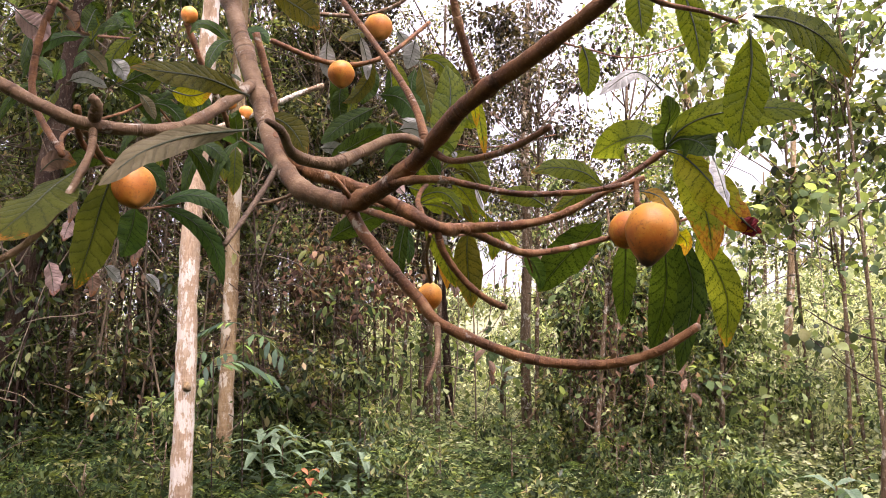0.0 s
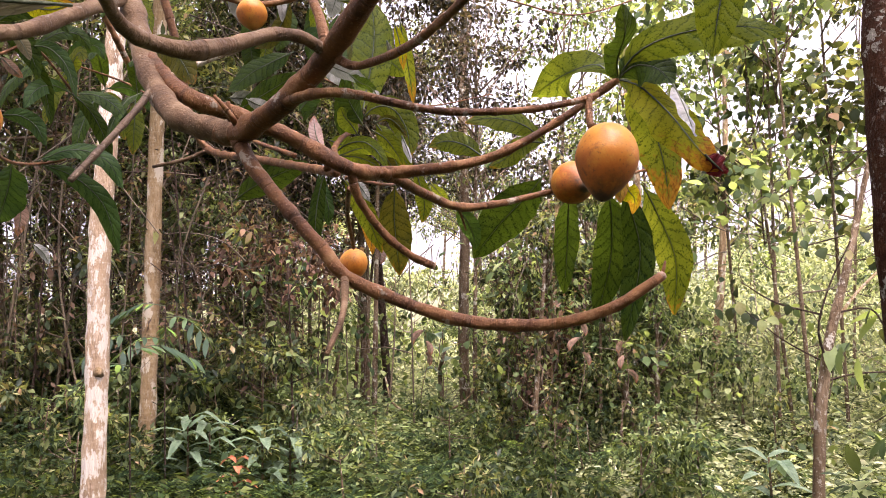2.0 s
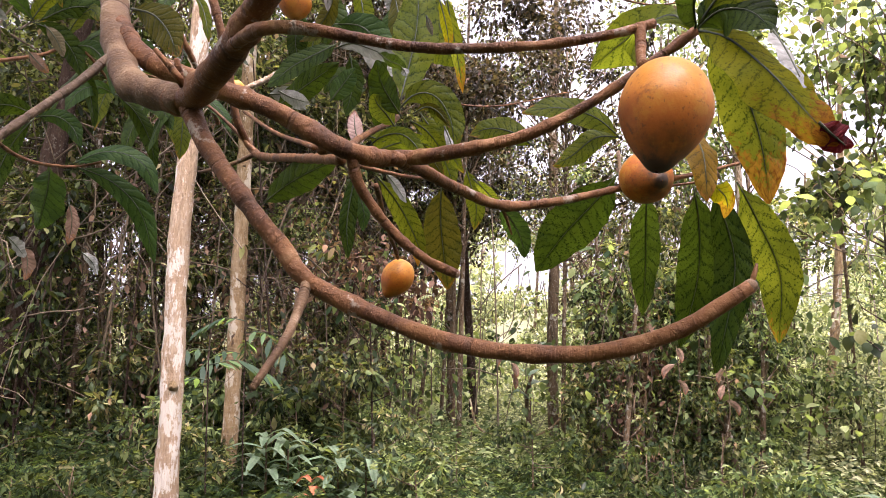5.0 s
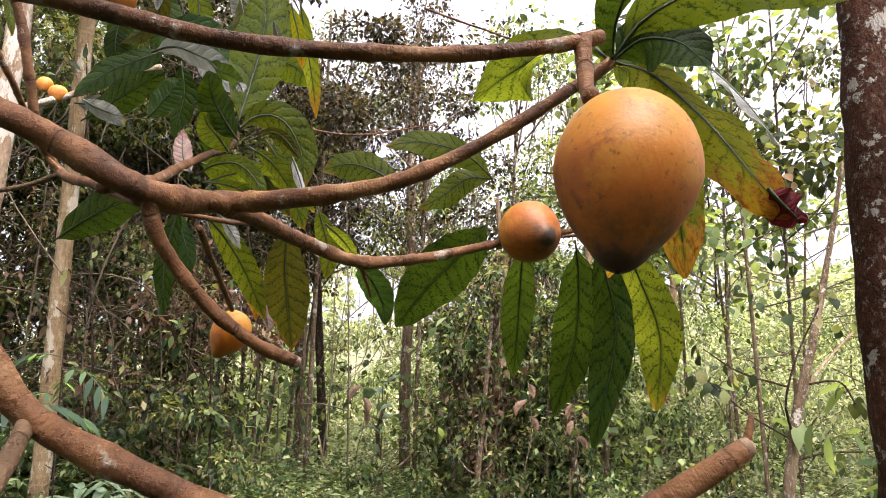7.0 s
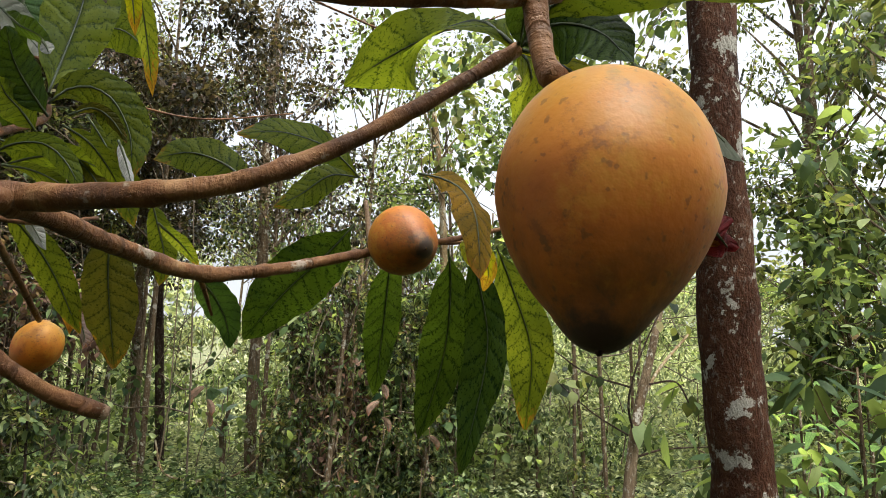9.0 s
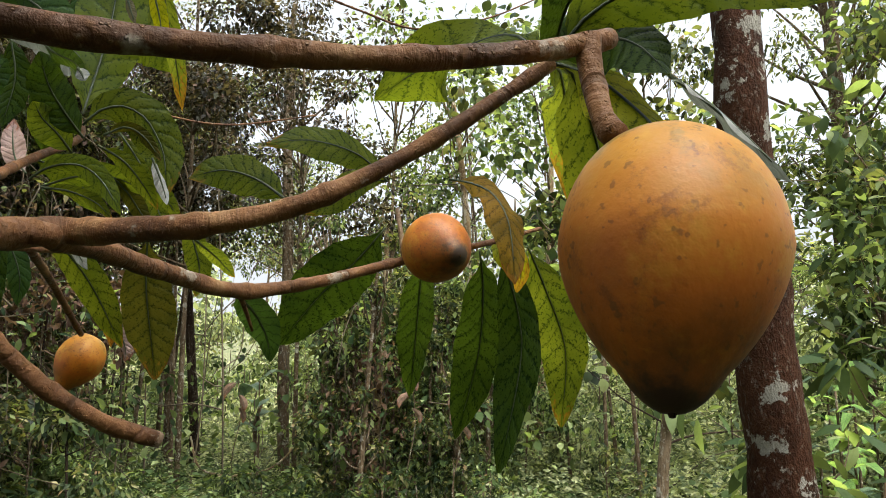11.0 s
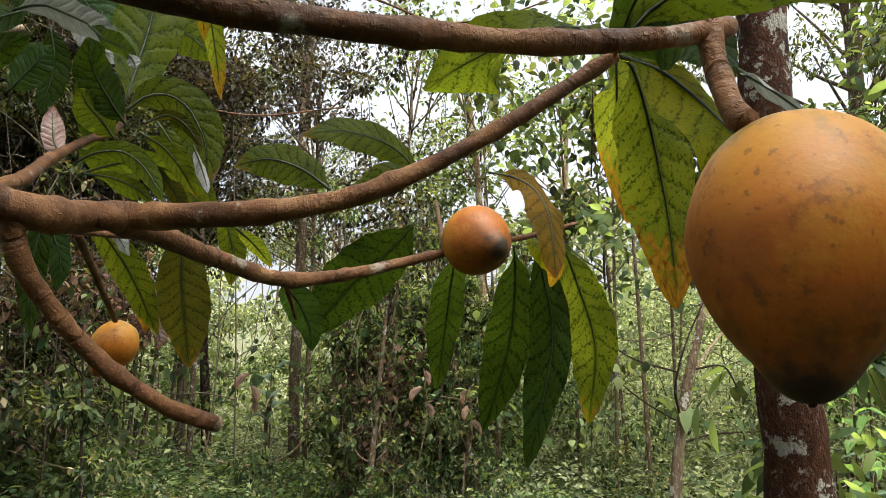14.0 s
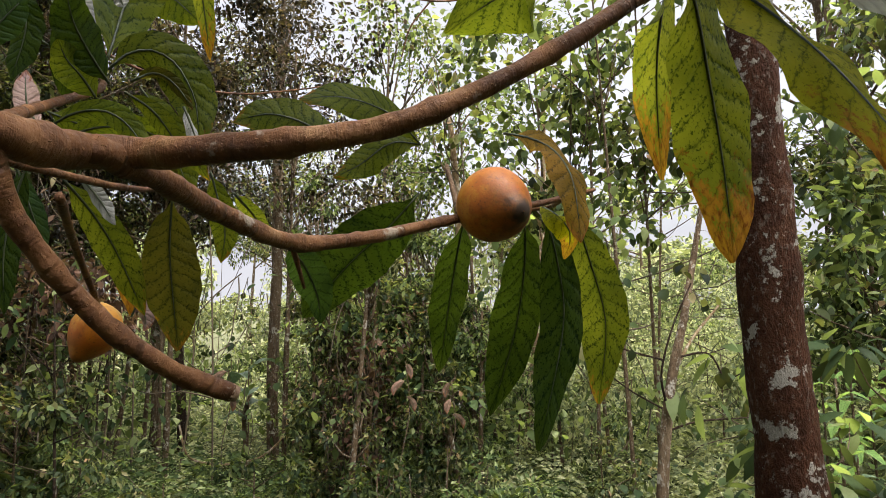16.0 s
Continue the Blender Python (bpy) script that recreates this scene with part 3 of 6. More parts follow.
def clump(rng, centre, size, count, length, droop=0.5, shell=0.45):
    """Leaf places in an uneven ellipsoid: pos, length, axis, normal."""
    d = unit(rng, count)
    r = rng.uniform(shell, 1.0, count) ** 0.8 * (1 + 0.25 * np.sin(d[:, 0] * 5 + centre[0]) * np.cos(d[:, 2] * 4 + centre[1]))
    pos = np.asarray(centre) + d * r[:, None] * np.asarray(size)
    axis = d * 0.6 + unit(rng, count) * 0.8
    axis[:, 2] -= droop
    normal = unit(rng, count) * 0.55
    normal[:, 2] += 0.9
    return pos, length * rng.uniform(0.55, 1.25, count), axis, normal


def gather(name, sets, aspect, material, parent, label="", fine=True, kind=""):
    pos, ln, ax, nr = (np.concatenate([s[k] for s in sets]) for k in range(4))
    ob = link(name, leaves_mesh(name, pos, ln, ln * aspect, ax, nr, fine), material, parent, label, smooth=fine)
    if kind:
        tagged(ob, kind=kind)
    return ob


# ---- ground ----
def rise(x, y):
    """Height of the ground: nearly flat by the tree, rolling, climbing to far hills."""
    x, y = np.asarray(x, float), np.asarray(y, float)
    d = np.hypot(x, y)
    low = 0.10 * np.sin(x * 0.55 + 1) * np.cos(y * 0.45) + 0.05 * np.sin(x * 1.7) * np.sin(y * 1.3)
    bank = 0.35 * np.clip((-x - 1.0) / 6, 0, 1) * np.clip((y - 4) / 6, 0, 1)
    valley = 0.085 * np.clip(d - 8.5, 0, 30) * np.clip((np.degrees(np.arctan2(x, y)) - 8) / 10, 0, 1) * (y > 0)
    hills = 13 * np.clip((d - 60) / 240, 0, 1) ** 1.3 * (0.62 + 0.38 * np.sin(np.arctan2(x, y) * 5 + 0.6))
    return low * np.clip(d / 3, 0, 1) + bank + valley + hills


g = np.concatenate([np.linspace(-900, -60, 15)[:-1], np.linspace(-60, -16, 14)[:-1], np.linspace(-16, 20, 91), np.linspace(20, 60, 13)[1:], np.linspace(60, 900, 15)[1:]])
gx, gy = np.meshgrid(g, g, indexing="ij")
gz = rise(gx, gy)
m = len(g)
i, j = np.meshgrid(np.arange(m - 1), np.arange(m - 1), indexing="ij")
quads = np.stack([i * m + j, (i + 1) * m + j, (i + 1) * m + j + 1, i * m + j + 1], -1).reshape(-1, 4)
ground = link("ground", mesh_from("ground", np.stack([gx, gy, gz], -1).reshape(-1, 3), quads), M_SOIL)
tagged(ground, "forest floor of dark soil and litter, rising to far hills", "ground", kind="structure")


# ---- helpers for things ----
def empty(name, at, label, category, group=""):
    ob = new(name)
    ob.location = at
    ob.empty_display_size = 0.1
    return tagged(ob, label, category, group)


# ---- the fruit tree ----
tree = empty("fruit_tree", (0, 0, 0), "small fruit tree with brown branches, orange fruits and mottled leaves", "fruit tree")


def bough(name, points, radii, label="", material=None, **kw):
    kw.setdefault("knots", 0.2)
    kw.setdefault("rough", 0.075)
    kw.setdefault("seed", len(tree.children) + 1)
    radii = [0.9 * r for r in radii]
    return part_tube(name, points, radii, material or M_TWIG, tree, label, **kw)


bough("limb", [(-0.62, 1.75, 2.75), (-0.4415, 1.3400, 2.2669), (-0.4107, 1.3000, 2.1663), (-0.3585, 1.2400, 2.0317), (-0.3104, 1.1800, 1.9191), (-0.2750, 1.1288, 1.8349), (-0.2166, 1.0550, 1.7569), (-0.1351, 0.9995, 1.7211)], [0.021, 0.019, 0.018, 0.0175, 0.017, 0.0165, 0.016, 0.0155], "old grey-brown limb with lichen patches", M_LIMB, sides=18, rough=0.09, step=0.01)
bough("branch", [(-0.1580, 1.0100, 1.7272), (-0.1351, 0.9995, 1.7211), (-0.0710, 0.9250, 1.7381), (-0.0210, 0.8662, 1.7703), (0.0120, 0.8150, 1.7976), (0.0398, 0.7692, 1.8102), (0.1046, 0.7000, 1.8378), (0.1581, 0.6450, 1.8660), (0.2056, 0.6000, 1.8973)], [0.013, 0.0148, 0.0132, 0.0125, 0.0115, 0.0112, 0.0095, 0.0082, 0.007], sides=16)
bough("branch", [(0.0398, 0.7692, 1.8102), (0.0207, 0.7500, 1.8572), (0.0083, 0.7350, 1.9015), (0.0046, 0.7200, 1.9446)], [0.0058, 0.005, 0.0047, 0.0042])
bough("branch", [(-0.0210, 0.8662, 1.7703), (-0.0382, 0.9000, 1.8340), (-0.0771, 0.9600, 1.9133), (-0.1604, 1.0500, 2.0500), (-0.2343, 1.1200, 2.1706)], [0.0062, 0.0056, 0.005, 0.0047, 0.004])
bough("branch", [(-0.0127, 0.8650, 1.7657), (0.0094, 0.8300, 1.7470), (0.0506, 0.7450, 1.7335), (0.0774, 0.6650, 1.7279), (0.0919, 0.6118, 1.7264)], [0.0055, 0.0045, 0.0042, 0.0036, 0.0032])
bough("branch", [(-0.0680, 0.9150, 1.7380), (-0.0284, 0.8680, 1.7319), (0.0035, 0.8660, 1.7311), (0.0360, 0.8620, 1.7237), (0.0915, 0.8570, 1.7135), (0.1650, 0.8610, 1.7172), (0.2128, 0.8660, 1.7267), (0.2378, 0.8693, 1.7341), (0.2482, 0.8720, 1.7388)], [0.006, 0.0058, 0.005, 0.0045, 0.0041, 0.0038, 0.0037, 0.0041, 0.0035], step=0.006)
bough("branch", [(-0.2980, 1.1600, 1.8780), (-0.2272, 1.1000, 1.8009), (-0.1572, 1.1180, 1.7759), (-0.0917, 1.1250, 1.7517), (-0.0091, 1.1310, 1.7098), (0.0424, 1.1889, 1.7174), (0.1245, 1.1316, 1.7156), (0.1855, 1.1200, 1.7301), (0.2514, 1.1120, 1.7648), (0.3091, 1.1020, 1.8037), (0.3468, 1.0966, 1.8312)], [0.0120, 0.0125, 0.0122, 0.0118, 0.0116, 0.0102, 0.0080, 0.0068, 0.006, 0.0056, 0.0058], sides=16, step=0.008)
bough("branch", [(0.0301, 1.1700, 1.7138), (0.0572, 1.2150, 1.7116), (0.0998, 1.2900, 1.7035), (0.1611, 1.3635, 1.6947), (0.2299, 1.4000, 1.7061), (0.2884, 1.4250, 1.7223), (0.3419, 1.4450, 1.7380), (0.4481, 1.4750, 1.7647), (0.5387, 1.5000, 1.7920)], [0.009, 0.0088, 0.0082, 0.0080, 0.0068, 0.0062, 0.0057, 0.004, 0.0025], step=0.008)
mid_stub = bough("branch", [(-0.0091, 1.1310, 1.7098), (-0.0036, 1.1400, 1.6817), (0.0129, 1.1550, 1.6538), (0.0404, 1.1700, 1.6224), (0.0745, 1.1830, 1.5976), (0.1043, 1.1928, 1.5852)], [0.0075, 0.0066, 0.0062, 0.006, 0.0058, 0.0062], step=0.007)
low = bough("branch", [(-0.1351, 0.9995, 1.7211), (-0.1136, 0.9850, 1.6835), (-0.0922, 0.9720, 1.6570), (-0.0521, 0.9536, 1.6097), (-0.0323, 0.9500, 1.5887), (-0.0065, 0.9477, 1.5581), (0.0445, 0.9370, 1.5342), (0.1071, 0.9250, 1.5128), (0.1688, 0.9100, 1.5060), (0.2192, 0.8950, 1.5095), (0.2662, 0.8800, 1.5259), (0.3072, 0.8648, 1.5548)], [0.0112, 0.0088, 0.0084, 0.0082, 0.008, 0.0084, 0.0076, 0.0073, 0.007, 0.0067, 0.0062, 0.0054], sides=16)
bough("twig", [(0.3072, 0.8648, 1.5548), (0.3105, 0.8650, 1.5649), (0.3123, 0.8670, 1.5698)], [0.0022, 0.0018, 0.001], "dry leaf stalk at the branch end")
bough("twig", [(-0.0065, 0.9477, 1.5581), (-0.0058, 0.8950, 1.5179), (-0.0178, 0.8535, 1.4812)], [0.0048, 0.0038, 0.0028], "broken grey twig end", M_LIMB)
bough("twig", [(-0.2589, 1.0850, 1.7943), (-0.2663, 1.0500, 1.7570), (-0.2762, 1.0000, 1.7102), (-0.2914, 0.9472, 1.6568)], [0.0056, 0.0046, 0.0042, 0.0036], "broken grey twig", M_GREYTWIG)
bough("spur", [(-0.1398, 1.0000, 1.7306), (-0.1416, 0.9850, 1.7552)], [0.0042, 0.0028])
bough("spur", [(-0.1308, 0.9800, 1.7289), (-0.1401, 0.9700, 1.7427), (-0.1521, 0.9650, 1.7560)], [0.0042, 0.003, 0.0022])
# the near bough that comes in from the upper side
bough("branch", [(-0.1580, 0.6150, 1.7307), (-0.1484, 0.6320, 1.7268), (-0.1475, 0.6768, 1.7169), (-0.1329, 0.7000, 1.7137), (-0.1113, 0.7200, 1.7164), (-0.0922, 0.7650, 1.7395), (-0.0628, 0.8100, 1.7669), (-0.0403, 0.8450, 1.7767), (-0.0210, 0.8662, 1.7703)], [0.0026, 0.0044, 0.0056, 0.0068, 0.0082, 0.0068, 0.0064, 0.0064, 0.008], "grey-brown curved branch", M_LIMB, sides=16)
bough("branch", [(-0.6639, 0.8500, 1.9040), (-0.5662, 0.8800, 1.8521), (-0.5122, 0.8900, 1.8249), (-0.4542, 0.9000, 1.8048), (-0.3751, 0.9700, 1.8212), (-0.3375, 1.0700, 1.8912), (-0.3331, 1.1900, 1.9620)], [0.0098, 0.0095, 0.0094, 0.0092, 0.0096, 0.01, 0.0105], "thick grey-brown branch", M_LIMB, sides=16)
bough("spur", [(-0.4545, 0.9000, 1.8100), (-0.4433, 0.8850, 1.8279), (-0.4475, 0.8750, 1.8342)], [0.0085, 0.008, 0.006], "", M_LIMB)
bough("twig", [(-0.4539, 0.9000, 1.8003), (-0.4453, 0.8800, 1.7641), (-0.4539, 0.8500, 1.7042), (-0.4794, 0.8300, 1.6497), (-0.5045, 0.8100, 1.6209), (-0.5353, 0.8000, 1.6068)], [0.0055, 0.005, 0.0048, 0.0045, 0.0042, 0.004], "", M_LIMB)
bough("twig", [(-0.4750, 0.9200, 1.8042), (-0.5093, 1.0500, 1.7927), (-0.5383, 1.1700, 1.8064)], [0.0055, 0.0045, 0.004])
bough("twig", [(-0.5557, 1.0500, 1.8751), (-0.5840, 1.1200, 1.8427), (-0.5755, 1.1600, 1.8250), (-0.5458, 1.1780, 1.8192)], [0.0065, 0.0055, 0.005, 0.004])
bough("twig", [(-0.8624, 1.5000, 2.2561), (-0.8910, 1.5000, 2.1397), (-0.8886, 1.5000, 2.0256), (-0.8083, 1.4800, 1.9032)], [0.0095, 0.009, 0.008, 0.0075], "", M_TWIG)
# boughs behind, towards the leaf clusters
bough("branch", [(-0.5666, 2.0500, 2.4183), (-0.5248, 2.0800, 2.2627), (-0.5023, 2.1000, 2.1436), (-0.4840, 2.1300, 2.0340), (-0.4403, 2.1543, 1.9605), (-0.2452, 1.7500, 1.8527), (-0.0323, 1.2000, 1.7180)], [0.0125, 0.012, 0.0115, 0.011, 0.0105, 0.009, 0.0075])
bough("branch", [(-0.4403, 2.1543, 1.9605), (-0.5153, 2.1800, 1.9369), (-0.6083, 2.2200, 1.9247)], [0.007, 0.006, 0.005], "", M_LIMB)
bough("twig", [(-0.1225, 1.4500, 1.7962), (-0.2308, 1.6000, 1.8611), (-0.3556, 1.8000, 1.9603)], [0.005, 0.004, 0.004])
bough("twig", [(-0.0406, 1.1300, 1.7106), (-0.0393, 1.2800, 1.7546), (-0.0518, 1.4200, 1.8018), (-0.0471, 1.5500, 1.8535), (-0.0200, 1.6411, 1.9025), (-0.0249, 1.6700, 1.9318)], [0.006, 0.0058, 0.0056, 0.0052, 0.0048, 0.004])
bough("twig", [(-0.0183, 1.1800, 1.7076), (0.0372, 1.3000, 1.7196), (0.0657, 1.4500, 1.7522)], [0.003, 0.0025, 0.002], "thin green twig")
bough("twig", [(-0.0270, 1.4500, 1.7382), (-0.0380, 1.6500, 1.7171), (-0.0318, 1.8300, 1.6651)], [0.005, 0.0045, 0.0045], "fruit stalk")
bough("twig", [(0.1619, 1.3750, 1.6943), (0.1689, 1.3900, 1.6807), (0.1770, 1.4000, 1.6592)], [0.0034, 0.0026, 0.0014], "dark thin twig")
bough("twig", [(0.3419, 1.4450, 1.7380), (0.3443, 1.4700, 1.7740), (0.3486, 1.5000, 1.8063)], [0.0042, 0.0032, 0.003], "pale leaf stalk", M_LIMB)
bough("branch", [(-0.4824, 1.9000, 2.3344), (-0.3557, 1.9000, 2.2825), (-0.2512, 1.8800, 2.2601), (-0.1533, 1.9000, 2.3013), (-0.0477, 2.0000, 2.4365)], [0.0085, 0.008, 0.0075, 0.007, 0.006])
bough("branch", [(-0.4355, 2.3000, 2.5943), (-0.2833, 2.3000, 2.5903), (-0.1700, 2.3000, 2.6276), (-0.0948, 2.3000, 2.6884)], [0.008, 0.0075, 0.007, 0.006], "", M_LIMB)
bough("branch", [(-1.2413, 3.7000, 2.5804), (-1.0175, 3.8000, 2.7105), (-0.8428, 3.8000, 2.7974), (-0.6674, 3.8000, 2.8694)], [0.014, 0.016, 0.018, 0.014], "pale dead branch", M_PALE)
bough("branch", [(-1.1361, 3.0000, 2.8662), (-1.0869, 3.1000, 2.6993), (-1.0375, 3.3000, 2.5250), (-1.0959, 3.6000, 2.4645)], [0.016, 0.014, 0.013, 0.012])

# pale broken ends
for p, q, r, owner in (((0.0745, 1.1830, 1.5976), (0.1043, 1.1928, 1.5852), 0.0053, mid_stub), ((0.2662, 0.8800, 1.5259), (0.3072, 0.8648, 1.5548), 0.0047, low)):
    p, q = Vector(p), Vector(q)
    way = (q - p).normalized()
    part_tube("cut_end", [q - way * 0.001, q + way * 0.0035], [r, r * 0.8], M_CUT, owner, "pale broken wood", step=0.002, sides=12)
bough("twig", [(0.3742, 2.6000, 2.6484), (0.5384, 2.6000, 2.6041), (0.7104, 2.6000, 2.5736), (0.9296, 2.6000, 2.6387), (1.1469, 2.6000, 2.7558)], [0.0042, 0.0036, 0.0032, 0.0028, 0.0022], "long thin bare twig")
bough("twig", [(0.7104, 2.6000, 2.5736), (0.6559, 2.6200, 2.4944), (0.6364, 2.6400, 2.4118)], [0.0028, 0.0022, 0.0016], "thin bare twig")
bough("twig", [(-0.1686, 2.3000, 2.2267), (-0.0027, 2.3500, 2.1753), (0.1699, 2.4000, 2.1693), (0.3920, 2.4500, 2.2304)], [0.0036, 0.003, 0.0026, 0.002], "long thin bare twig")

# fruits
f1 = fruit(tuple(Vector((0.2484, 0.8483, 1.6649)) + Vector((0, 0, 0.0018))), 0.0612, 0.0785, (-0.17, -0.19, -1.0), tree, "large ripe orange fruit hanging by a brown stalk")
bough("stalk", [(0.2380, 0.8690, 1.7359), (0.2375, 0.8660, 1.7225), (0.2358, 0.8580, 1.7063), (0.2365, 0.8530, 1.7003)], [0.0046, 0.0040, 0.0038, 0.0046], "thick brown fruit stalk", step=0.004)
fruit((0.3756, 1.4290, 1.7501), 0.0790, 0.0840, (0.22, -0.92, -0.28), tree, "orange fruit with a dark pointed tip")
fruit((-0.0361, 1.8593, 1.6272), 0.0680, 0.0880, (-0.45, -0.25, -0.86), tree, "orange-yellow fruit hanging behind the branches", skin=M_FRUIT_PALE)
fruit((-0.5207, 1.1786, 1.7781), 0.0720, 0.0830, (0.35, -0.45, -0.75), tree, "orange fruit among dark leaves", skin=M_FRUIT_PALE)
fruit((-0.2831, 1.8810, 2.2330), 0.0740, 0.0800, (0.1, -0.3, -0.95), tree, "orange fruit half hidden by silver leaves", skin=M_FRUIT_PALE)
fruit((-0.1714, 1.7500, 2.3090), 0.0720, 0.0760, (0.15, -0.5, -0.8), tree, "orange fruit high in the crown", skin=M_FRUIT_PALE)
fruit((-1.0836, 3.7903, 2.7007), 0.0800, 0.0840, (0.1, -0.5, -0.8), tree, "distant orange fruit", skin=M_FRUIT_PALE)
fruit((-1.2912, 4.1709, 2.8738), 0.0780, 0.0840, (0.1, -0.5, -0.8), tree, "distant orange fruit", skin=M_FRUIT_PALE)
fruit((-1.1254, 3.0000, 2.8999), 0.0720, 0.0840, (0.0, -0.4, -0.9), tree, "distant orange fruit", skin=M_FRUIT_PALE)

# ---- leaves of the fruit tree ----
SEED = [0]


def lf(line, width, material, roll=0.0, label="", **kw):
    SEED[0] += 1
    return leaf(line, width, material, tree, roll, label, seed=SEED[0], **kw)


# at the end of the upper right branch
LB = (0.3468, 1.0966, 1.8312)
lf([LB, (0.3288, 1.1200, 1.8587), (0.3199, 1.2000, 1.8801), (0.3001, 1.2600, 1.8818), (0.2737, 1.3000, 1.8667)], 0.078, M_LEAF, 0, "green and yellow leaf, mottled, against the light")
lf([LB, (0.3313, 1.0500, 1.8429), (0.3246, 1.0000, 1.8566), (0.3072, 0.9600, 1.8743)], 0.048, M_GREEN, 15, "dark green upright leaf")
lf([LB, (0.3704, 1.0700, 1.8640), (0.4198, 1.0300, 1.8743), (0.4754, 1.0100, 1.8745), (0.5418, 1.0226, 1.8731)], 0.058, M_LEAF, -15, "yellowing mottled leaf")
lf([LB, (0.3763, 1.1200, 1.8348), (0.4113, 1.1500, 1.7976), (0.4394, 1.1700, 1.7287), (0.4461, 1.1735, 1.6670)], 0.066, M_TURN, 8, "drooping green leaf withering orange at the tip")
lf([LB, (0.4003, 1.1800, 1.8566), (0.4449, 1.2500, 1.8302), (0.4839, 1.3000, 1.7575)], 0.045, M_TURN, 28, "yellowing drooping leaf")
lf([LB, (0.3713, 1.0800, 1.8170), (0.4009, 1.0500, 1.7697), (0.4269, 1.0300, 1.7209), (0.4506, 1.0280, 1.6952)], 0.078, M_YELLOW, -12, "yellowing leaf with orange blotches and a dark red tip")
lf([(0.4330, 1.0270, 1.7150), (0.4420, 1.0260, 1.7050), (0.4510, 1.0265, 1.6975), (0.4600, 1.0300, 1.6915)], 0.029, M_REDTIP, 20, "withered dark red leaf tip", cup=0.6, wave=0.25)
lf([LB, (0.3650, 1.0800, 1.8450), (0.3880, 1.0600, 1.8350), (0.4020, 1.0450, 1.8090)], 0.055, M_GREEN, -8, "dark green curled leaf")
lf([(0.4021, 1.0450, 1.8092), (0.3929, 1.0041, 1.7788), (0.3837, 0.9633, 1.7445), (0.3758, 0.9283, 1.7121)], 0.032, M_SILVER, -15, "silver underside of a curled leaf end", cup=0.2)
# high leaves on the near upper side
lf([(0.2980, 0.6600, 1.8534), (0.3434, 0.6800, 1.8572), (0.3901, 0.7000, 1.8444), (0.4135, 0.7041, 1.8092)], 0.048, M_MOTTLE, -10, "mottled green leaf")
lf([(0.3553, 0.8000, 1.9011), (0.3601, 0.8100, 1.8584), (0.3526, 0.8200, 1.8068), (0.3477, 0.8259, 1.7639)], 0.050, M_LEAF, 5, "mottled hanging green leaf")
lf([(0.2700, 0.8000, 1.9778), (0.2823, 0.8000, 1.9361), (0.2925, 0.8000, 1.8948), (0.2978, 0.8000, 1.8485)], 0.034, M_LEAF, 20, "hanging green leaf")
lf([(0.2336, 0.8500, 1.9964), (0.2400, 0.8500, 1.9595), (0.2440, 0.8500, 1.9111)], 0.034, M_LEAF, 10, "hanging green leaf")
lf([(0.1889, 0.9500, 1.9428), (0.1990, 0.9550, 1.9108), (0.1975, 0.9591, 1.8710)], 0.030, M_LEAF, 10, "small hanging green leaf")
lf([(0.3048, 0.9700, 1.8849), (0.2625, 0.9500, 1.9033), (0.2070, 0.9300, 1.8638)], 0.034, M_SILVER, 40, "silver underside of a leaf")
bough("twig", [(0.1757, 0.6600, 1.8850), (0.2145, 0.6800, 1.8749), (0.2612, 0.7000, 1.8759), (0.3070, 0.7200, 1.8733)], [0.0035, 0.003, 0.0026, 0.0022])
# hanging leaves behind the second fruit
DB = (0.5229, 1.6000, 1.7869)
lf([(0.4258, 1.6400, 1.7736), (0.4377, 1.7000, 1.7339), (0.4573, 1.7900, 1.6586), (0.4663, 1.8562, 1.5606)], 0.062, M_GREEN, 6, "dark green hanging leaf")
lf([(0.4941, 1.6000, 1.7743), (0.5180, 1.6500, 1.7157), (0.5352, 1.7200, 1.6235), (0.5167, 1.7713, 1.4989)], 0.076, M_GREEN, 0, "dark green hanging leaf with fine mottling")
lf([DB, (0.5491, 1.6200, 1.7310), (0.5822, 1.6600, 1.6329), (0.5575, 1.6955, 1.4559)], 0.072, M_GREEN, 0, "dark green hanging leaf, browning at the edge")
lf([(0.5674, 1.6000, 1.7832), (0.6145, 1.6400, 1.7258), (0.6771, 1.7000, 1.6320), (0.6907, 1.7490, 1.5118)], 0.080, M_MOTTLE, 12, "mottled yellow-green hanging leaf")
bough("twig", [(0.4832, 1.4850, 1.7761), (0.5220, 1.5600, 1.7865), (0.5318, 1.6200, 1.7899), (0.4683, 1.6500, 1.7849)], [0.004, 0.0035, 0.003, 0.0025])
lf([(0.3993, 1.4572, 1.8367), (0.4375, 1.4400, 1.8253), (0.4477, 1.4000, 1.7823), (0.4465, 1.3800, 1.7083)], 0.056, M_AMBER, -15, "arched leaf turning yellow-brown")
lf([DB, (0.5078, 1.5300, 1.7607), (0.5336, 1.5500, 1.7408), (0.5343, 1.5700, 1.7153)], 0.040, M_YELLOW, 20, "yellowed small leaf")
lf([(0.3924, 1.7347, 1.8239), (0.3609, 1.7700, 1.7814), (0.3061, 1.8300, 1.7215), (0.2523, 1.8850, 1.6474)], 0.104, M_GREEN, 0, "broad dark green leaf")
lf([(0.4011, 1.7536, 1.9017), (0.3467, 1.7200, 1.9320), (0.2708, 1.6800, 1.9361), (0.2068, 1.6597, 1.9204)], 0.056, M_MOTTLE, 15, "arched mottled leaf")
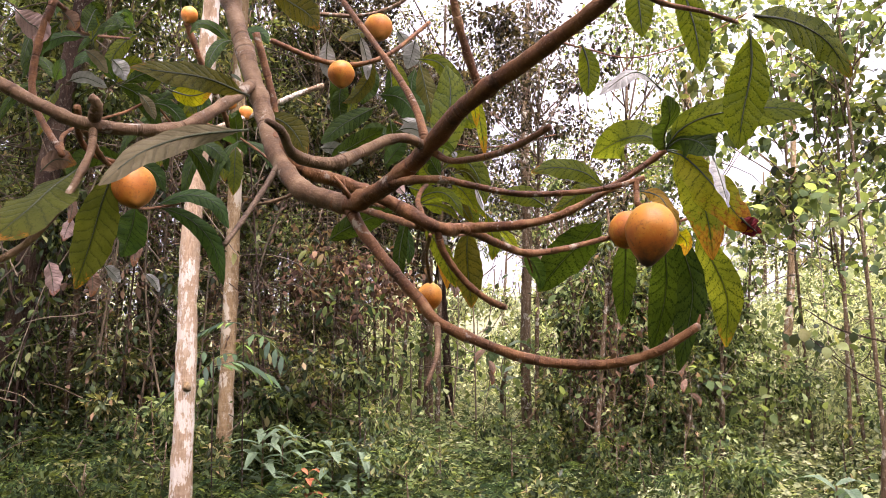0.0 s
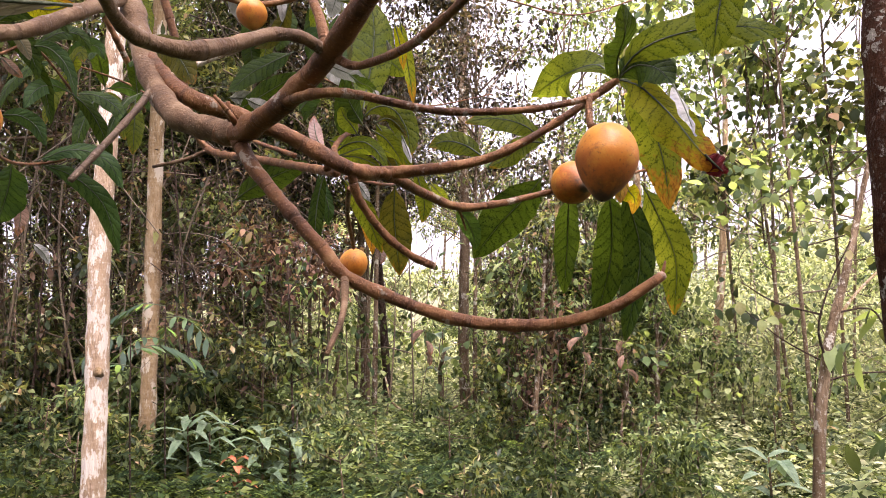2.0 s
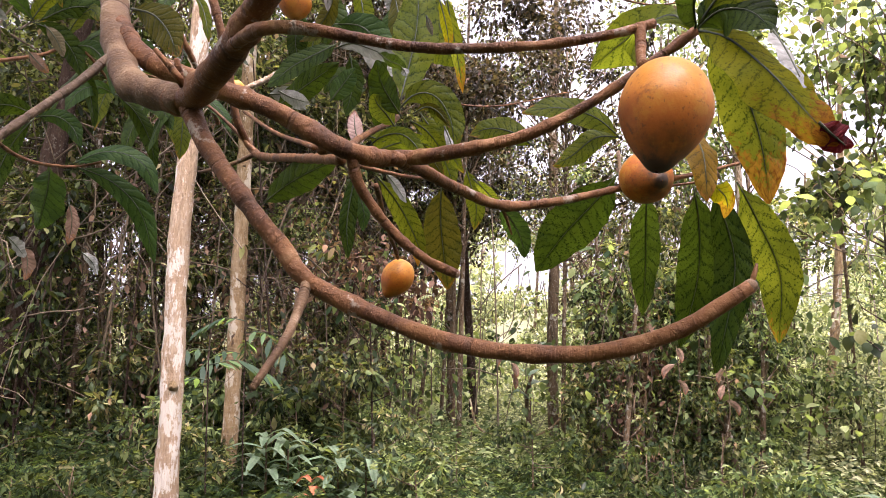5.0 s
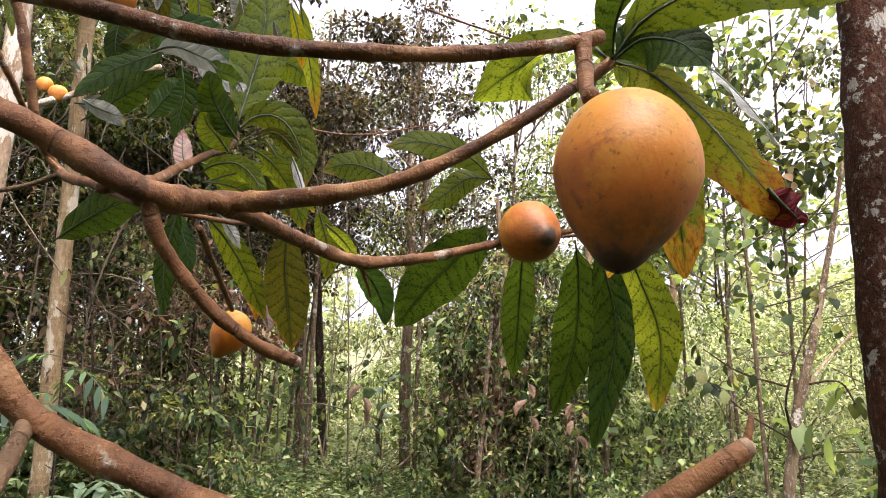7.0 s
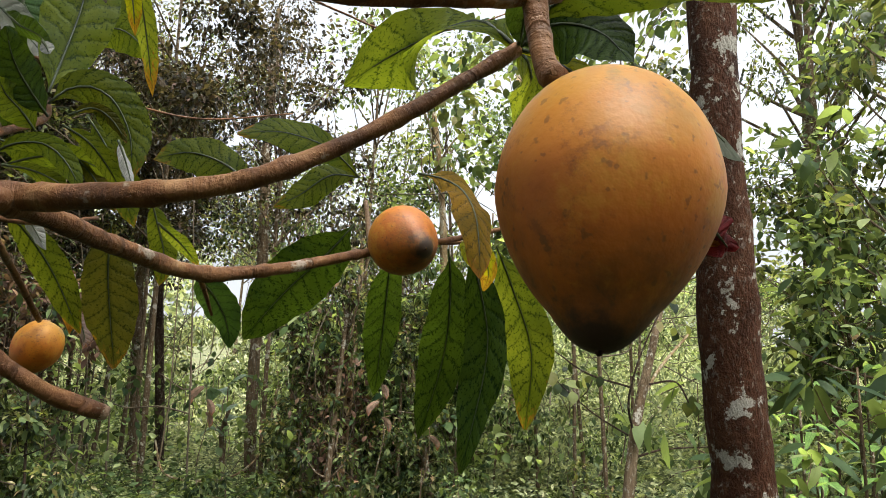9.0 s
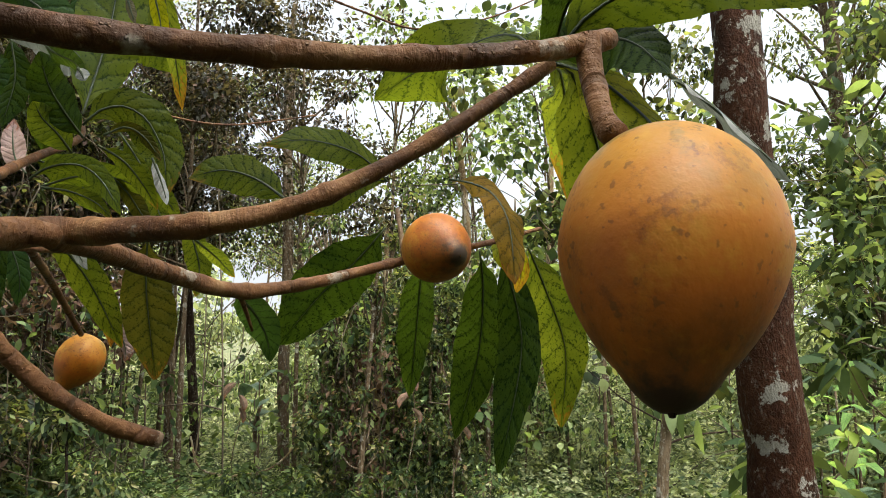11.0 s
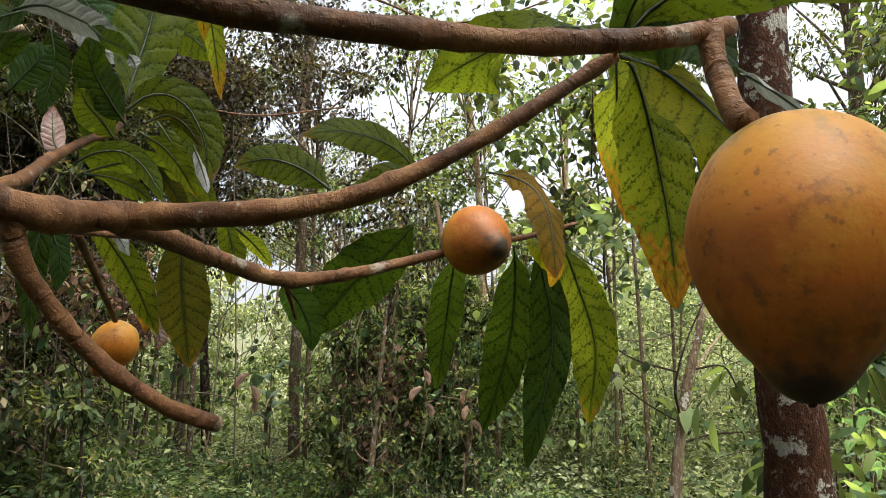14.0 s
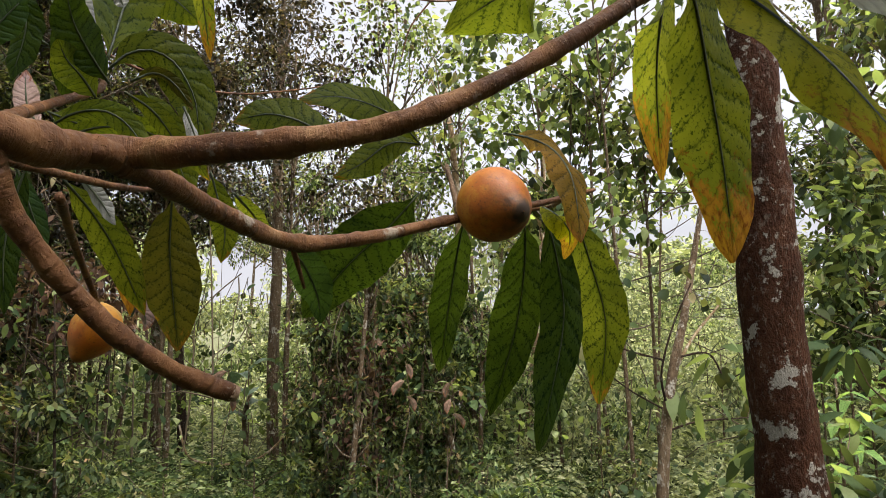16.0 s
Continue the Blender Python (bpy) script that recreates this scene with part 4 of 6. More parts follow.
lf([(0.4011, 1.7536, 1.9017), (0.3542, 1.7500, 1.8992), (0.3123, 1.7600, 1.8667), (0.2751, 1.7700, 1.8465)], 0.052, M_MOTTLE, 15, "mottled green leaf")
lf([(0.2065, 1.4000, 1.7895), (0.1779, 1.4100, 1.8111), (0.1451, 1.4200, 1.8208), (0.1131, 1.4270, 1.8118)], 0.044, M_MOTTLE, 12, "arched mottled green leaf")
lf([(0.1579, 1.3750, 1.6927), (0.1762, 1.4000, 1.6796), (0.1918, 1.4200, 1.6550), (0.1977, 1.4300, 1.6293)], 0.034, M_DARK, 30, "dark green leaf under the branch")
lf([(0.1206, 1.5000, 1.7604), (0.1442, 1.5500, 1.7481), (0.1675, 1.6000, 1.7297)], 0.020, M_MOTTLE, 30)
# cluster behind the forked branch
lf([(-0.0054, 1.5700, 1.8840), (-0.0208, 1.5467, 1.9033), (-0.0359, 1.5233, 1.9283), (-0.0410, 1.5000, 1.9543)], 0.045, M_GREEN, 25, "dark green hood-shaped leaf")
lf([(-0.0263, 1.4200, 1.9369), (-0.0089, 1.4067, 1.9190), (0.0113, 1.3933, 1.9061), (0.0216, 1.3800, 1.8870)], 0.026, M_GREEN, 60, "dark curled leaf end")
lf([(0.0160, 1.3750, 1.8949), (0.0200, 1.3735, 1.8895), (0.0227, 1.3720, 1.8826)], 0.012, M_SILVER, 10, "silver underside of a curled leaf end")
lf([(-0.0074, 1.5700, 1.9121), (-0.0003, 1.5925, 1.9656), (0.0105, 1.6150, 2.0408), (0.0129, 1.6375, 2.1193), (0.0028, 1.6600, 2.1802)], 0.084, M_LEAF, 12, "broad green leaf against the light")
lf([(-0.0065, 1.5700, 1.8989), (0.0176, 1.5675, 1.9219), (0.0518, 1.5650, 1.9190), (0.0798, 1.5625, 1.8761), (0.0873, 1.5600, 1.8195)], 0.054, M_MOTTLE, 8, "arched mottled green leaf")
lf([(0.0696, 1.5600, 1.8634), (0.0776, 1.5567, 1.8439), (0.0858, 1.5533, 1.8195), (0.0882, 1.5500, 1.8070)], 0.014, M_SILVER, -25, "pale curled leaf end", cup=0.5)
lf([(0.0646, 1.6000, 2.1218), (0.0750, 1.6200, 2.0714), (0.0865, 1.6400, 2.0190), (0.0974, 1.6600, 1.9552)], 0.028, M_TURN, 22, "narrow yellow-green hanging leaf")
lf([(0.0543, 1.5800, 2.1020), (0.0686, 1.5900, 2.0492), (0.0738, 1.6000, 2.0093)], 0.021, M_YELLOW, 30, "narrow leaf turning orange")
lf([(0.0391, 1.5000, 2.0313), (0.0440, 1.5000, 2.0153), (0.0497, 1.5000, 1.9982)], 0.011, M_PALEUNDER, 20, "pale rolled leaf edge")
lf([(-0.0322, 1.5200, 1.9955), (-0.0416, 1.5467, 1.9519), (-0.0500, 1.5733, 1.9063), (-0.0478, 1.6000, 1.8651)], 0.034, M_GREEN, 10, "dark green hanging leaf")
lf([(-0.0159, 1.5700, 1.8651), (-0.0293, 1.5533, 1.8826), (-0.0416, 1.5367, 1.8928), (-0.0470, 1.5200, 1.9061)], 0.040, M_LEAF, 15, "rounded green leaf")
lf([(-0.0920, 1.7200, 1.8711), (-0.1101, 1.7367, 1.8950), (-0.1185, 1.7533, 1.9300), (-0.1224, 1.7700, 1.9569)], 0.030, M_PINK, 10, "dry pinkish leaf")
lf([(-0.0568, 1.5700, 1.8319), (-0.0331, 1.5575, 1.8454), (-0.0000, 1.5450, 1.8452), (0.0258, 1.5325, 1.8206), (0.0430, 1.5200, 1.7875)], 0.026, M_LEAF, 18, "arched green leaf")
lf([(-0.0448, 1.5700, 1.8231), (-0.0145, 1.5600, 1.8187), (0.0165, 1.5500, 1.8039), (0.0331, 1.5400, 1.7839)], 0.017, M_MOTTLE, 30, "narrow mottled leaf")
lf([(0.0101, 1.5700, 1.8763), (0.0376, 1.5800, 1.8622), (0.0605, 1.5900, 1.8351), (0.0756, 1.6000, 1.8100)], 0.024, M_MOTTLE, 28, "narrow mottled leaf")
lf([(0.0154, 1.5700, 1.8884), (0.0394, 1.5667, 1.9002), (0.0620, 1.5633, 1.8864), (0.0790, 1.5600, 1.8610)], 0.016, M_OLIVE, 35, "narrow brown-tinged leaf")
lf([(0.0207, 1.6200, 1.8525), (0.0394, 1.6267, 1.8339), (0.0547, 1.6333, 1.8109), (0.0672, 1.6400, 1.7946)], 0.023, M_OLIVE, 20, "narrow brown withering leaf")
lf([(-0.3090, 1.8500, 1.9846), (-0.2604, 1.8167, 2.0038), (-0.2133, 1.7833, 2.0219), (-0.1538, 1.7500, 2.0471)], 0.053, M_GREEN, 20, "dark green mottled leaf")
lf([(-0.1355, 1.6000, 1.9176), (-0.1142, 1.5900, 1.9427), (-0.0892, 1.5800, 1.9723)], 0.039, M_DARK, 10, "grey-green leaf")
lf([(-0.1014, 1.4600, 1.9576), (-0.0730, 1.4467, 1.9620), (-0.0362, 1.4333, 1.9457), (0.0096, 1.4200, 1.9227)], 0.032, M_SILVER, 35, "silver underside of a leaf")
lf([(-0.2588, 1.7000, 1.9722), (-0.2345, 1.7000, 1.9592), (-0.1964, 1.7000, 1.9472)], 0.029, M_SILVER, 15, "grey underside of a leaf")
lf([(-0.2851, 1.7200, 1.7534), (-0.2286, 1.6733, 1.7807), (-0.1740, 1.6267, 1.7969), (-0.1140, 1.5800, 1.8100)], 0.059, M_GREEN, 5, "dark green mottled leaf")
lf([(-0.0794, 1.6000, 1.8011), (-0.0906, 1.6067, 1.7668), (-0.0997, 1.6133, 1.7064), (-0.0967, 1.6200, 1.6425)], 0.032, M_GREEN, 15, "dark green hanging leaf")
lf([(-0.0997, 1.6400, 1.8044), (-0.0873, 1.6467, 1.7656), (-0.0770, 1.6533, 1.7311), (-0.0789, 1.6600, 1.6958)], 0.031, M_DARK, -20, "dark green hanging leaf")
lf([(-0.0486, 1.6000, 1.7855), (-0.0215, 1.6400, 1.7547), (0.0040, 1.6800, 1.7118), (0.0327, 1.7200, 1.6443)], 0.042, M_MOTTLE, 15, "long green hanging leaf")
lf([(-0.0310, 1.7500, 1.7731), (-0.0086, 1.7667, 1.7322), (0.0068, 1.7833, 1.6851), (0.0118, 1.8000, 1.6466)], 0.030, M_ORANGE, 20, "orange withering leaf")
lf([(-0.0293, 1.5700, 1.7846), (-0.0081, 1.5600, 1.7584), (0.0095, 1.5500, 1.7301)], 0.019, M_SILVER, 30, "pale edge of a leaf")
lf([(0.0594, 1.7000, 1.7917), (0.0581, 1.7267, 1.7304), (0.0647, 1.7533, 1.6656), (0.0733, 1.7800, 1.6008)], 0.072, M_OLIVE, 6, "olive-brown hanging leaf with spots of rot")
lf([(0.1043, 1.7200, 1.8297), (0.1160, 1.7333, 1.7935), (0.1258, 1.7467, 1.7566), (0.1222, 1.7600, 1.7164)], 0.037, M_MOTTLE, 20, "mottled green hanging leaf")
lf([(0.0013, 1.6600, 1.8478), (0.0365, 1.6667, 1.8612), (0.0741, 1.6733, 1.8443), (0.1019, 1.6800, 1.8094)], 0.028, M_MOTTLE, 22, "mottled green leaf")
lf([(-0.0551, 1.6200, 1.8341), (-0.0127, 1.6200, 1.8505), (0.0313, 1.6200, 1.8487), (0.0631, 1.6200, 1.8326)], 0.033, M_LEAF, 28, "yellow-green leaf")
lf([(0.0132, 1.8000, 1.6449), (0.0216, 1.8000, 1.6649), (0.0302, 1.8000, 1.6449), (0.0298, 1.8000, 1.6265)], 0.027, M_PINK, 30, "curled dry leaf", cup=0.6)
lf([(-0.1962, 1.9000, 2.2812), (-0.2176, 1.9167, 2.2273), (-0.2519, 1.9333, 2.1899), (-0.2887, 1.9500, 2.1762)], 0.050, M_OLIVE, 20, "olive leaf")
lf([(-0.3250, 2.0000, 2.3106), (-0.3072, 2.0100, 2.2143), (-0.3070, 2.0200, 2.1169)], 0.059, M_GREEN, 15, "dark green hanging leaf")
lf([(-0.1325, 1.8000, 2.2445), (-0.1171, 1.8000, 2.1784), (-0.1142, 1.8000, 2.1120)], 0.046, M_LEAF, 15, "green hanging leaf")
# high leaves round the upper fruits
lf([(-0.1611, 2.2000, 2.5048), (-0.1229, 2.2500, 2.4692), (-0.1208, 2.3843, 2.5167)], 0.060, M_SILVER, 10, "silver underside of a leaf")
lf([(-0.0970, 2.2000, 2.4679), (-0.1097, 2.2200, 2.4192), (-0.1246, 2.2400, 2.3850)], 0.055, M_SILVER, 0, "silver underside of a leaf")
lf([(-0.3227, 1.8800, 2.3313), (-0.3276, 1.9000, 2.2829), (-0.3072, 1.9000, 2.2235)], 0.052, M_SILVER, 10, "silver underside of a leaf")
lf([(-0.2365, 1.8800, 2.3485), (-0.2187, 1.9000, 2.2923), (-0.2139, 1.9000, 2.2247)], 0.030, M_SILVER, 20, "silver underside of a leaf")
lf([(-0.3241, 1.2500, 1.9255), (-0.2873, 1.2333, 1.9106), (-0.2579, 1.2167, 1.8807), (-0.2367, 1.2000, 1.8417)], 0.045, M_OLIVE, 10, "olive-green leaf beside the limb")
lf([(-0.3583, 1.3500, 2.2203), (-0.3028, 1.3333, 2.1779), (-0.2656, 1.3167, 2.1478), (-0.2398, 1.3000, 2.1102)], 0.054, M_OLIVE, 15, "olive-brown leaf")
lf([(-0.1843, 1.9000, 2.1517), (-0.2331, 1.8867, 2.1200), (-0.2838, 1.8733, 2.0840), (-0.3287, 1.8600, 2.0333)], 0.056, M_GREEN, 15, "dark mottled leaf")
lf([(-0.2909, 1.9500, 2.2285), (-0.2975, 1.9500, 2.1792), (-0.2880, 1.9500, 2.1222)], 0.046, M_GREEN, 15, "dark green hanging leaf")
lf([(-0.2608, 2.0000, 2.2464), (-0.2691, 2.0000, 2.1874), (-0.2839, 2.0000, 2.1320)], 0.044, M_MOTTLE, 25)
lf([(-0.2429, 2.0000, 2.3144), (-0.2171, 2.0000, 2.2639), (-0.2397, 2.0000, 2.1878)], 0.057, M_GREEN, 15)
lf([(-0.1608, 2.0000, 2.3154), (-0.1542, 2.0000, 2.2309), (-0.1578, 2.0000, 2.1637)], 0.040, M_GREEN, 15)
lf([(-0.1753, 1.8000, 2.1502), (-0.1197, 1.7833, 2.1393), (-0.0820, 1.7667, 2.1002), (-0.0547, 1.7500, 2.0413)], 0.068, M_DARK, 10, "dark green leaf")
lf([(-0.1121, 1.7500, 2.0727), (-0.0799, 1.7350, 2.0512), (-0.0395, 1.7200, 2.0102)], 0.040, M_SILVER, 15, "silver underside of a leaf")
lf([(-0.1417, 1.8000, 2.0873), (-0.1339, 1.8100, 2.0301), (-0.1493, 1.8200, 1.9575)], 0.048, M_GREEN, 15, "dark green hanging leaf")
lf([(-0.0850, 1.9500, 2.3055), (-0.0207, 1.9333, 2.2916), (0.0274, 1.9167, 2.2209), (0.0542, 1.9000, 2.1356)], 0.052, M_MOTTLE, 10, "arched yellow-green leaf")
lf([(-0.0736, 1.9500, 2.2973), (-0.0559, 1.9250, 2.2227), (-0.0287, 1.9000, 2.0949)], 0.058, M_OLIVE, 15, "olive hanging leaf")
lf([(-0.0252, 1.8500, 2.0960), (0.0344, 1.8350, 2.1153), (0.0863, 1.8200, 2.0733)], 0.067, M_LEAF, 15, "light green leaf")
lf([(-0.2094, 1.9000, 2.3657), (-0.2534, 1.8800, 2.3453), (-0.2886, 1.8600, 2.3204)], 0.039, M_OLIVE, 15, "olive leaf behind the fruit")
lf([(-0.0911, 2.1000, 2.3368), (-0.1021, 2.1000, 2.2745), (-0.0805, 2.1000, 2.2130)], 0.049, M_DARK, 15)
lf([(-0.1399, 2.0000, 2.0806), (-0.2054, 2.0000, 2.1130), (-0.2369, 2.0000, 2.0711)], 0.049, M_GREEN, 15)
lf([(-0.0920, 1.7500, 1.8994), (-0.0424, 1.7500, 1.8786), (-0.0066, 1.7500, 1.8293)], 0.051, M_LEAF, 15, "green leaf")
lf([(0.0131, 1.7500, 1.9438), (0.0417, 1.7500, 1.9011), (0.0704, 1.7500, 1.8302), (0.0847, 1.7500, 1.7950)], 0.051, M_MOTTLE, 15, "mottled green leaf")
lf([(-0.3400, 1.9000, 2.0326), (-0.2938, 1.9000, 2.0285), (-0.2546, 1.9000, 1.9976)], 0.041, M_SILVER, 15, "grey underside of a leaf")
# side by the second hanging fruit
lf([(-0.4946, 0.9500, 1.7590), (-0.4773, 0.8600, 1.7163), (-0.4620, 0.7800, 1.6719), (-0.4642, 0.7200, 1.6301)], 0.066, M_OLDGREEN, -20, "large yellow-green leaf near the fruit")
lf([(-0.5427, 1.1500, 1.7971), (-0.5627, 1.1600, 1.7470), (-0.5869, 1.1800, 1.6835), (-0.6182, 1.2000, 1.6070)], 0.070, M_OLDGREEN, -10, "large yellow-green hanging leaf")
lf([(-0.8520, 1.9500, 1.8791), (-0.8666, 1.9700, 1.8218), (-0.9104, 2.0145, 1.7387)], 0.095, M_DARK, 10, "dark green hanging leaf")
lf([(-0.2067, 0.7350, 1.7552), (-0.2461, 0.6800, 1.7335), (-0.2643, 0.6100, 1.6989), (-0.2710, 0.5520, 1.6576)], 0.027, M_PALEUNDER, -25, "pale grey-green underside of a leaf very near", cup=0.3)
lf([(-0.2266, 0.8000, 1.8135), (-0.2460, 0.7200, 1.8048), (-0.2596, 0.6500, 1.7862), (-0.2699, 0.5901, 1.7682)], 0.030, M_OLIVE, -25, "yellowing green leaf")
lf([(-0.7766, 1.9000, 1.8667), (-0.7022, 1.9300, 1.8415), (-0.6392, 1.9600, 1.7758), (-0.6107, 1.9880, 1.6606)], 0.052, M_DARK, -20, "dark curved hanging leaf")
lf([(-0.7766, 1.9000, 1.8667), (-0.6945, 1.9000, 1.8986), (-0.6204, 1.9100, 1.8781), (-0.5820, 1.9200, 1.8104)], 0.050, M_DARK, -20, "dark curved leaf")
bough("twig", [(-0.5751, 1.2500, 1.8239), (-0.6989, 1.6000, 1.8161), (-0.7682, 1.8800, 1.8588), (-0.7160, 1.9200, 1.8787)], [0.0045, 0.004, 0.0035, 0.003])
lf([(-0.9478, 1.5000, 2.2357), (-0.9143, 1.5000, 2.2038), (-0.8882, 1.5000, 2.1848), (-0.8976, 1.5000, 2.1462)], 0.059, M_PINK, 10, "dry pinkish leaf")
lf([(-0.9008, 1.6000, 2.2759), (-0.8769, 1.6000, 2.2555), (-0.8618, 1.6000, 2.2282)], 0.043, M_DRY, 10, "small dry leaf")
lf([(-0.9438, 1.8000, 2.2625), (-0.9096, 1.8000, 2.2369), (-0.8806, 1.8000, 2.1991)], 0.034, M_PALEUNDER, 10, "pale rolled leaf")
lf([(-0.9821, 1.8000, 2.1750), (-0.9387, 1.8000, 2.1862), (-0.8782, 1.8000, 2.1611)], 0.040, M_SILVER, 40, "grey underside of a leaf")
lf([(-0.7965, 1.8000, 2.1470), (-0.7698, 1.8000, 2.1171), (-0.7485, 1.8000, 2.0767)], 0.029, M_PALEUNDER, 10, "pale rolled leaf edge")
lf([(-0.8649, 1.5000, 1.8705), (-0.8307, 1.5000, 1.8993), (-0.7876, 1.5000, 1.8899)], 0.044, M_DRY, 20, "dry curled leaf")
lf([(-0.9033, 1.9000, 1.7048), (-0.8793, 1.9000, 1.6824), (-0.8598, 1.9000, 1.6600)], 0.040, M_SILVER, 20, "grey underside of a leaf")
lf([(-1.2218, 2.2000, 1.7446), (-1.2058, 2.2000, 1.6923), (-1.1962, 2.2000, 1.6314)], 0.064, M_PINK, 10, "dry hanging leaf")
lf([(-1.0707, 2.0000, 1.9048), (-1.0530, 2.0000, 1.8806), (-1.0592, 2.0000, 1.8320)], 0.033, M_DRY, 10, "dry hanging leaf")
lf([(-1.1548, 2.2000, 1.8768), (-1.1712, 2.2000, 1.8359), (-1.1791, 2.2000, 1.8031)], 0.055, M_PINK, 10, "dry hanging leaf")
lf([(-1.1909, 2.4000, 1.7377), (-1.1768, 2.4000, 1.6923), (-1.1795, 2.4000, 1.6387)], 0.051, M_DRY, 10, "dry hanging leaf")
lf([(-1.0088, 2.3000, 1.8526), (-0.9955, 2.3000, 1.8005), (-1.0017, 2.3000, 1.7322)], 0.040, M_DRY, 10, "dry hanging leaf")
lf([(-0.9624, 2.3000, 1.7139), (-0.9302, 2.3000, 1.6875), (-0.9122, 2.3000, 1.6531)], 0.029, M_SILVER, 10, "grey hanging leaf")
lf([(-0.7625, 1.7000, 2.0506), (-0.7362, 1.7000, 2.0239), (-0.7140, 1.7000, 2.0038)], 0.022, M_DRY, 10, "pale twig leaf")
lf([(-0.7752, 1.6000, 2.1612), (-0.7502, 1.6000, 2.1355), (-0.7436, 1.6000, 2.1112)], 0.040, M_SILVER, 10, "grey underside of a leaf")
lf([(-0.4775, 1.2000, 1.9537), (-0.4378, 1.2000, 1.9441), (-0.4040, 1.2000, 1.9546)], 0.036, M_YELLOW, 10, "yellowing leaf")


def whorl(node, way, count, length, width, materials, seed, droop=0.9):
    """Leaves round a twig's end: they spread out, arch and hang."""
    rng = np.random.default_rng(seed)
    node, way = Vector(node), Vector(way).normalized()
    side = way.orthogonal().normalized()
    for k in range(count):
        turn = Matrix.Rotation(k * 2.4 + rng.uniform(-0.4, 0.4), 3, way)
        out = (turn @ side) * rng.uniform(0.7, 1.1) + way * rng.uniform(0.1, 0.9)
        out.y *= 0.55
        out.normalize()
        L = length * rng.uniform(0.75, 1.2)
        p0 = node - way * 0.012 * k
        p1 = p0 + out * L * 0.35 + Vector((0, 0, 0.04 * L))
        p2 = p1 + out * L * 0.30 - Vector((0, 0, L * 0.16 * droop))
        p3 = p2 + out * L * 0.18 - Vector((0, 0, L * 0.34 * droop))
        lf([tuple(p0), tuple(p1), tuple(p2), tuple(p3)], width * rng.uniform(0.8, 1.2), materials[k % len(materials)], rng.uniform(-35, 35))


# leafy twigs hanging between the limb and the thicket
# Darker leaf colours here paint in the shade these twigs hang in.
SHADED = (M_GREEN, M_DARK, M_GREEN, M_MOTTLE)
bough("twig", [(-0.8083, 1.4800, 1.9032), (-0.93, 1.72, 2.02), (-0.90, 1.95, 2.14), (-0.84, 2.0, 2.18), (-0.784, 2.1, 2.10)], [0.006, 0.005, 0.0045, 0.004, 0.003])
bough("twig", [(-0.8624, 1.5000, 2.2561), (-0.93, 1.72, 2.31), (-0.999, 1.9, 2.348), (-1.06, 2.3, 2.50)], [0.007, 0.006, 0.005, 0.004])
bough("twig", [(-0.4403, 2.1543, 1.9605), (-0.53, 2.17, 2.05), (-0.617, 2.2, 2.119), (-0.72, 2.25, 2.18), (-0.86, 2.2, 2.215)], [0.006, 0.005, 0.004, 0.0035, 0.003])
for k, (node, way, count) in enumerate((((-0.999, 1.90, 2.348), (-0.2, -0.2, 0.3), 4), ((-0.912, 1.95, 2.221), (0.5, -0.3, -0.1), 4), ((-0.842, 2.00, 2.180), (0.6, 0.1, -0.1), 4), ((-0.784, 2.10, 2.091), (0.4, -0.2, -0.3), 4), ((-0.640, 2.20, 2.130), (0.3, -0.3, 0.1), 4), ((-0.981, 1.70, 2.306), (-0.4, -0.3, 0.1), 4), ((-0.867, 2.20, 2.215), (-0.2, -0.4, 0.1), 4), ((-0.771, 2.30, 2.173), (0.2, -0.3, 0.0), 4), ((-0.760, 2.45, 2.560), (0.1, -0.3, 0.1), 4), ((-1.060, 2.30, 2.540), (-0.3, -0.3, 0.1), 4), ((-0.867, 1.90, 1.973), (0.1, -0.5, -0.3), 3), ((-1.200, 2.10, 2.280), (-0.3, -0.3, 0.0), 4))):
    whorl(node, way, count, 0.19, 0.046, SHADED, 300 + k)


# the crown overhead: out of view, added to keep skylight off the branches
def shade_crown(seed):
    rng = np.random.default_rng(seed)
    sets = []
    for k in range(150):
        x, y = rng.uniform(-2.4, 2.4), rng.uniform(-2.6, 1.7)
        z = 2.75 + 0.5 * max(0.0, y) + rng.uniform(0, 1.3)
        sets.append(clump(rng, (x, y, z), np.array([0.42, 0.42, 0.22]), 54, 0.17, 0.7, 0.1))
    ob = gather("crown", sets, 0.34, F_DEEP, tree, "unseen leafy crown added to shade the fruit tree", True)
    return tagged(ob, kind="stuff")


shade_crown(91)
bough("trunk", [(-0.62, 1.75, 2.75), (-1.0, 1.0, 3.0), (-1.5, -0.4, 2.6), (-1.7, -1.0, 1.2), (-1.75, -1.1, -0.05)], [0.022, 0.03, 0.05, 0.065, 0.08], "grey-brown trunk of the fruit tree", M_LIMB, step=0.05)
# ---- forest trees ----
def trunk_to_ground(points, radii):
    """Continue a trunk line straight down to the ground."""
    p, q = Vector(points[-2]), Vector(points[-1])
    way = (q - p) / max(1e-6, (p.z - q.z))
    foot = q + way * 0.5 * (q.z - float(rise(q.x, q.y)))
    z = float(rise(foot.x, foot.y)) - 0.05
    foot.z = z
    n = max(1, int((q - foot).length / 0.35))
    more = [tuple(q.lerp(foot, (i + 1) / n)) for i in range(n)]
    return [tuple(v) for v in points] + more, list(radii) + [radii[-1] * (1 + 0.2 * ((i + 1) / n) ** 2) for i in range(n)]


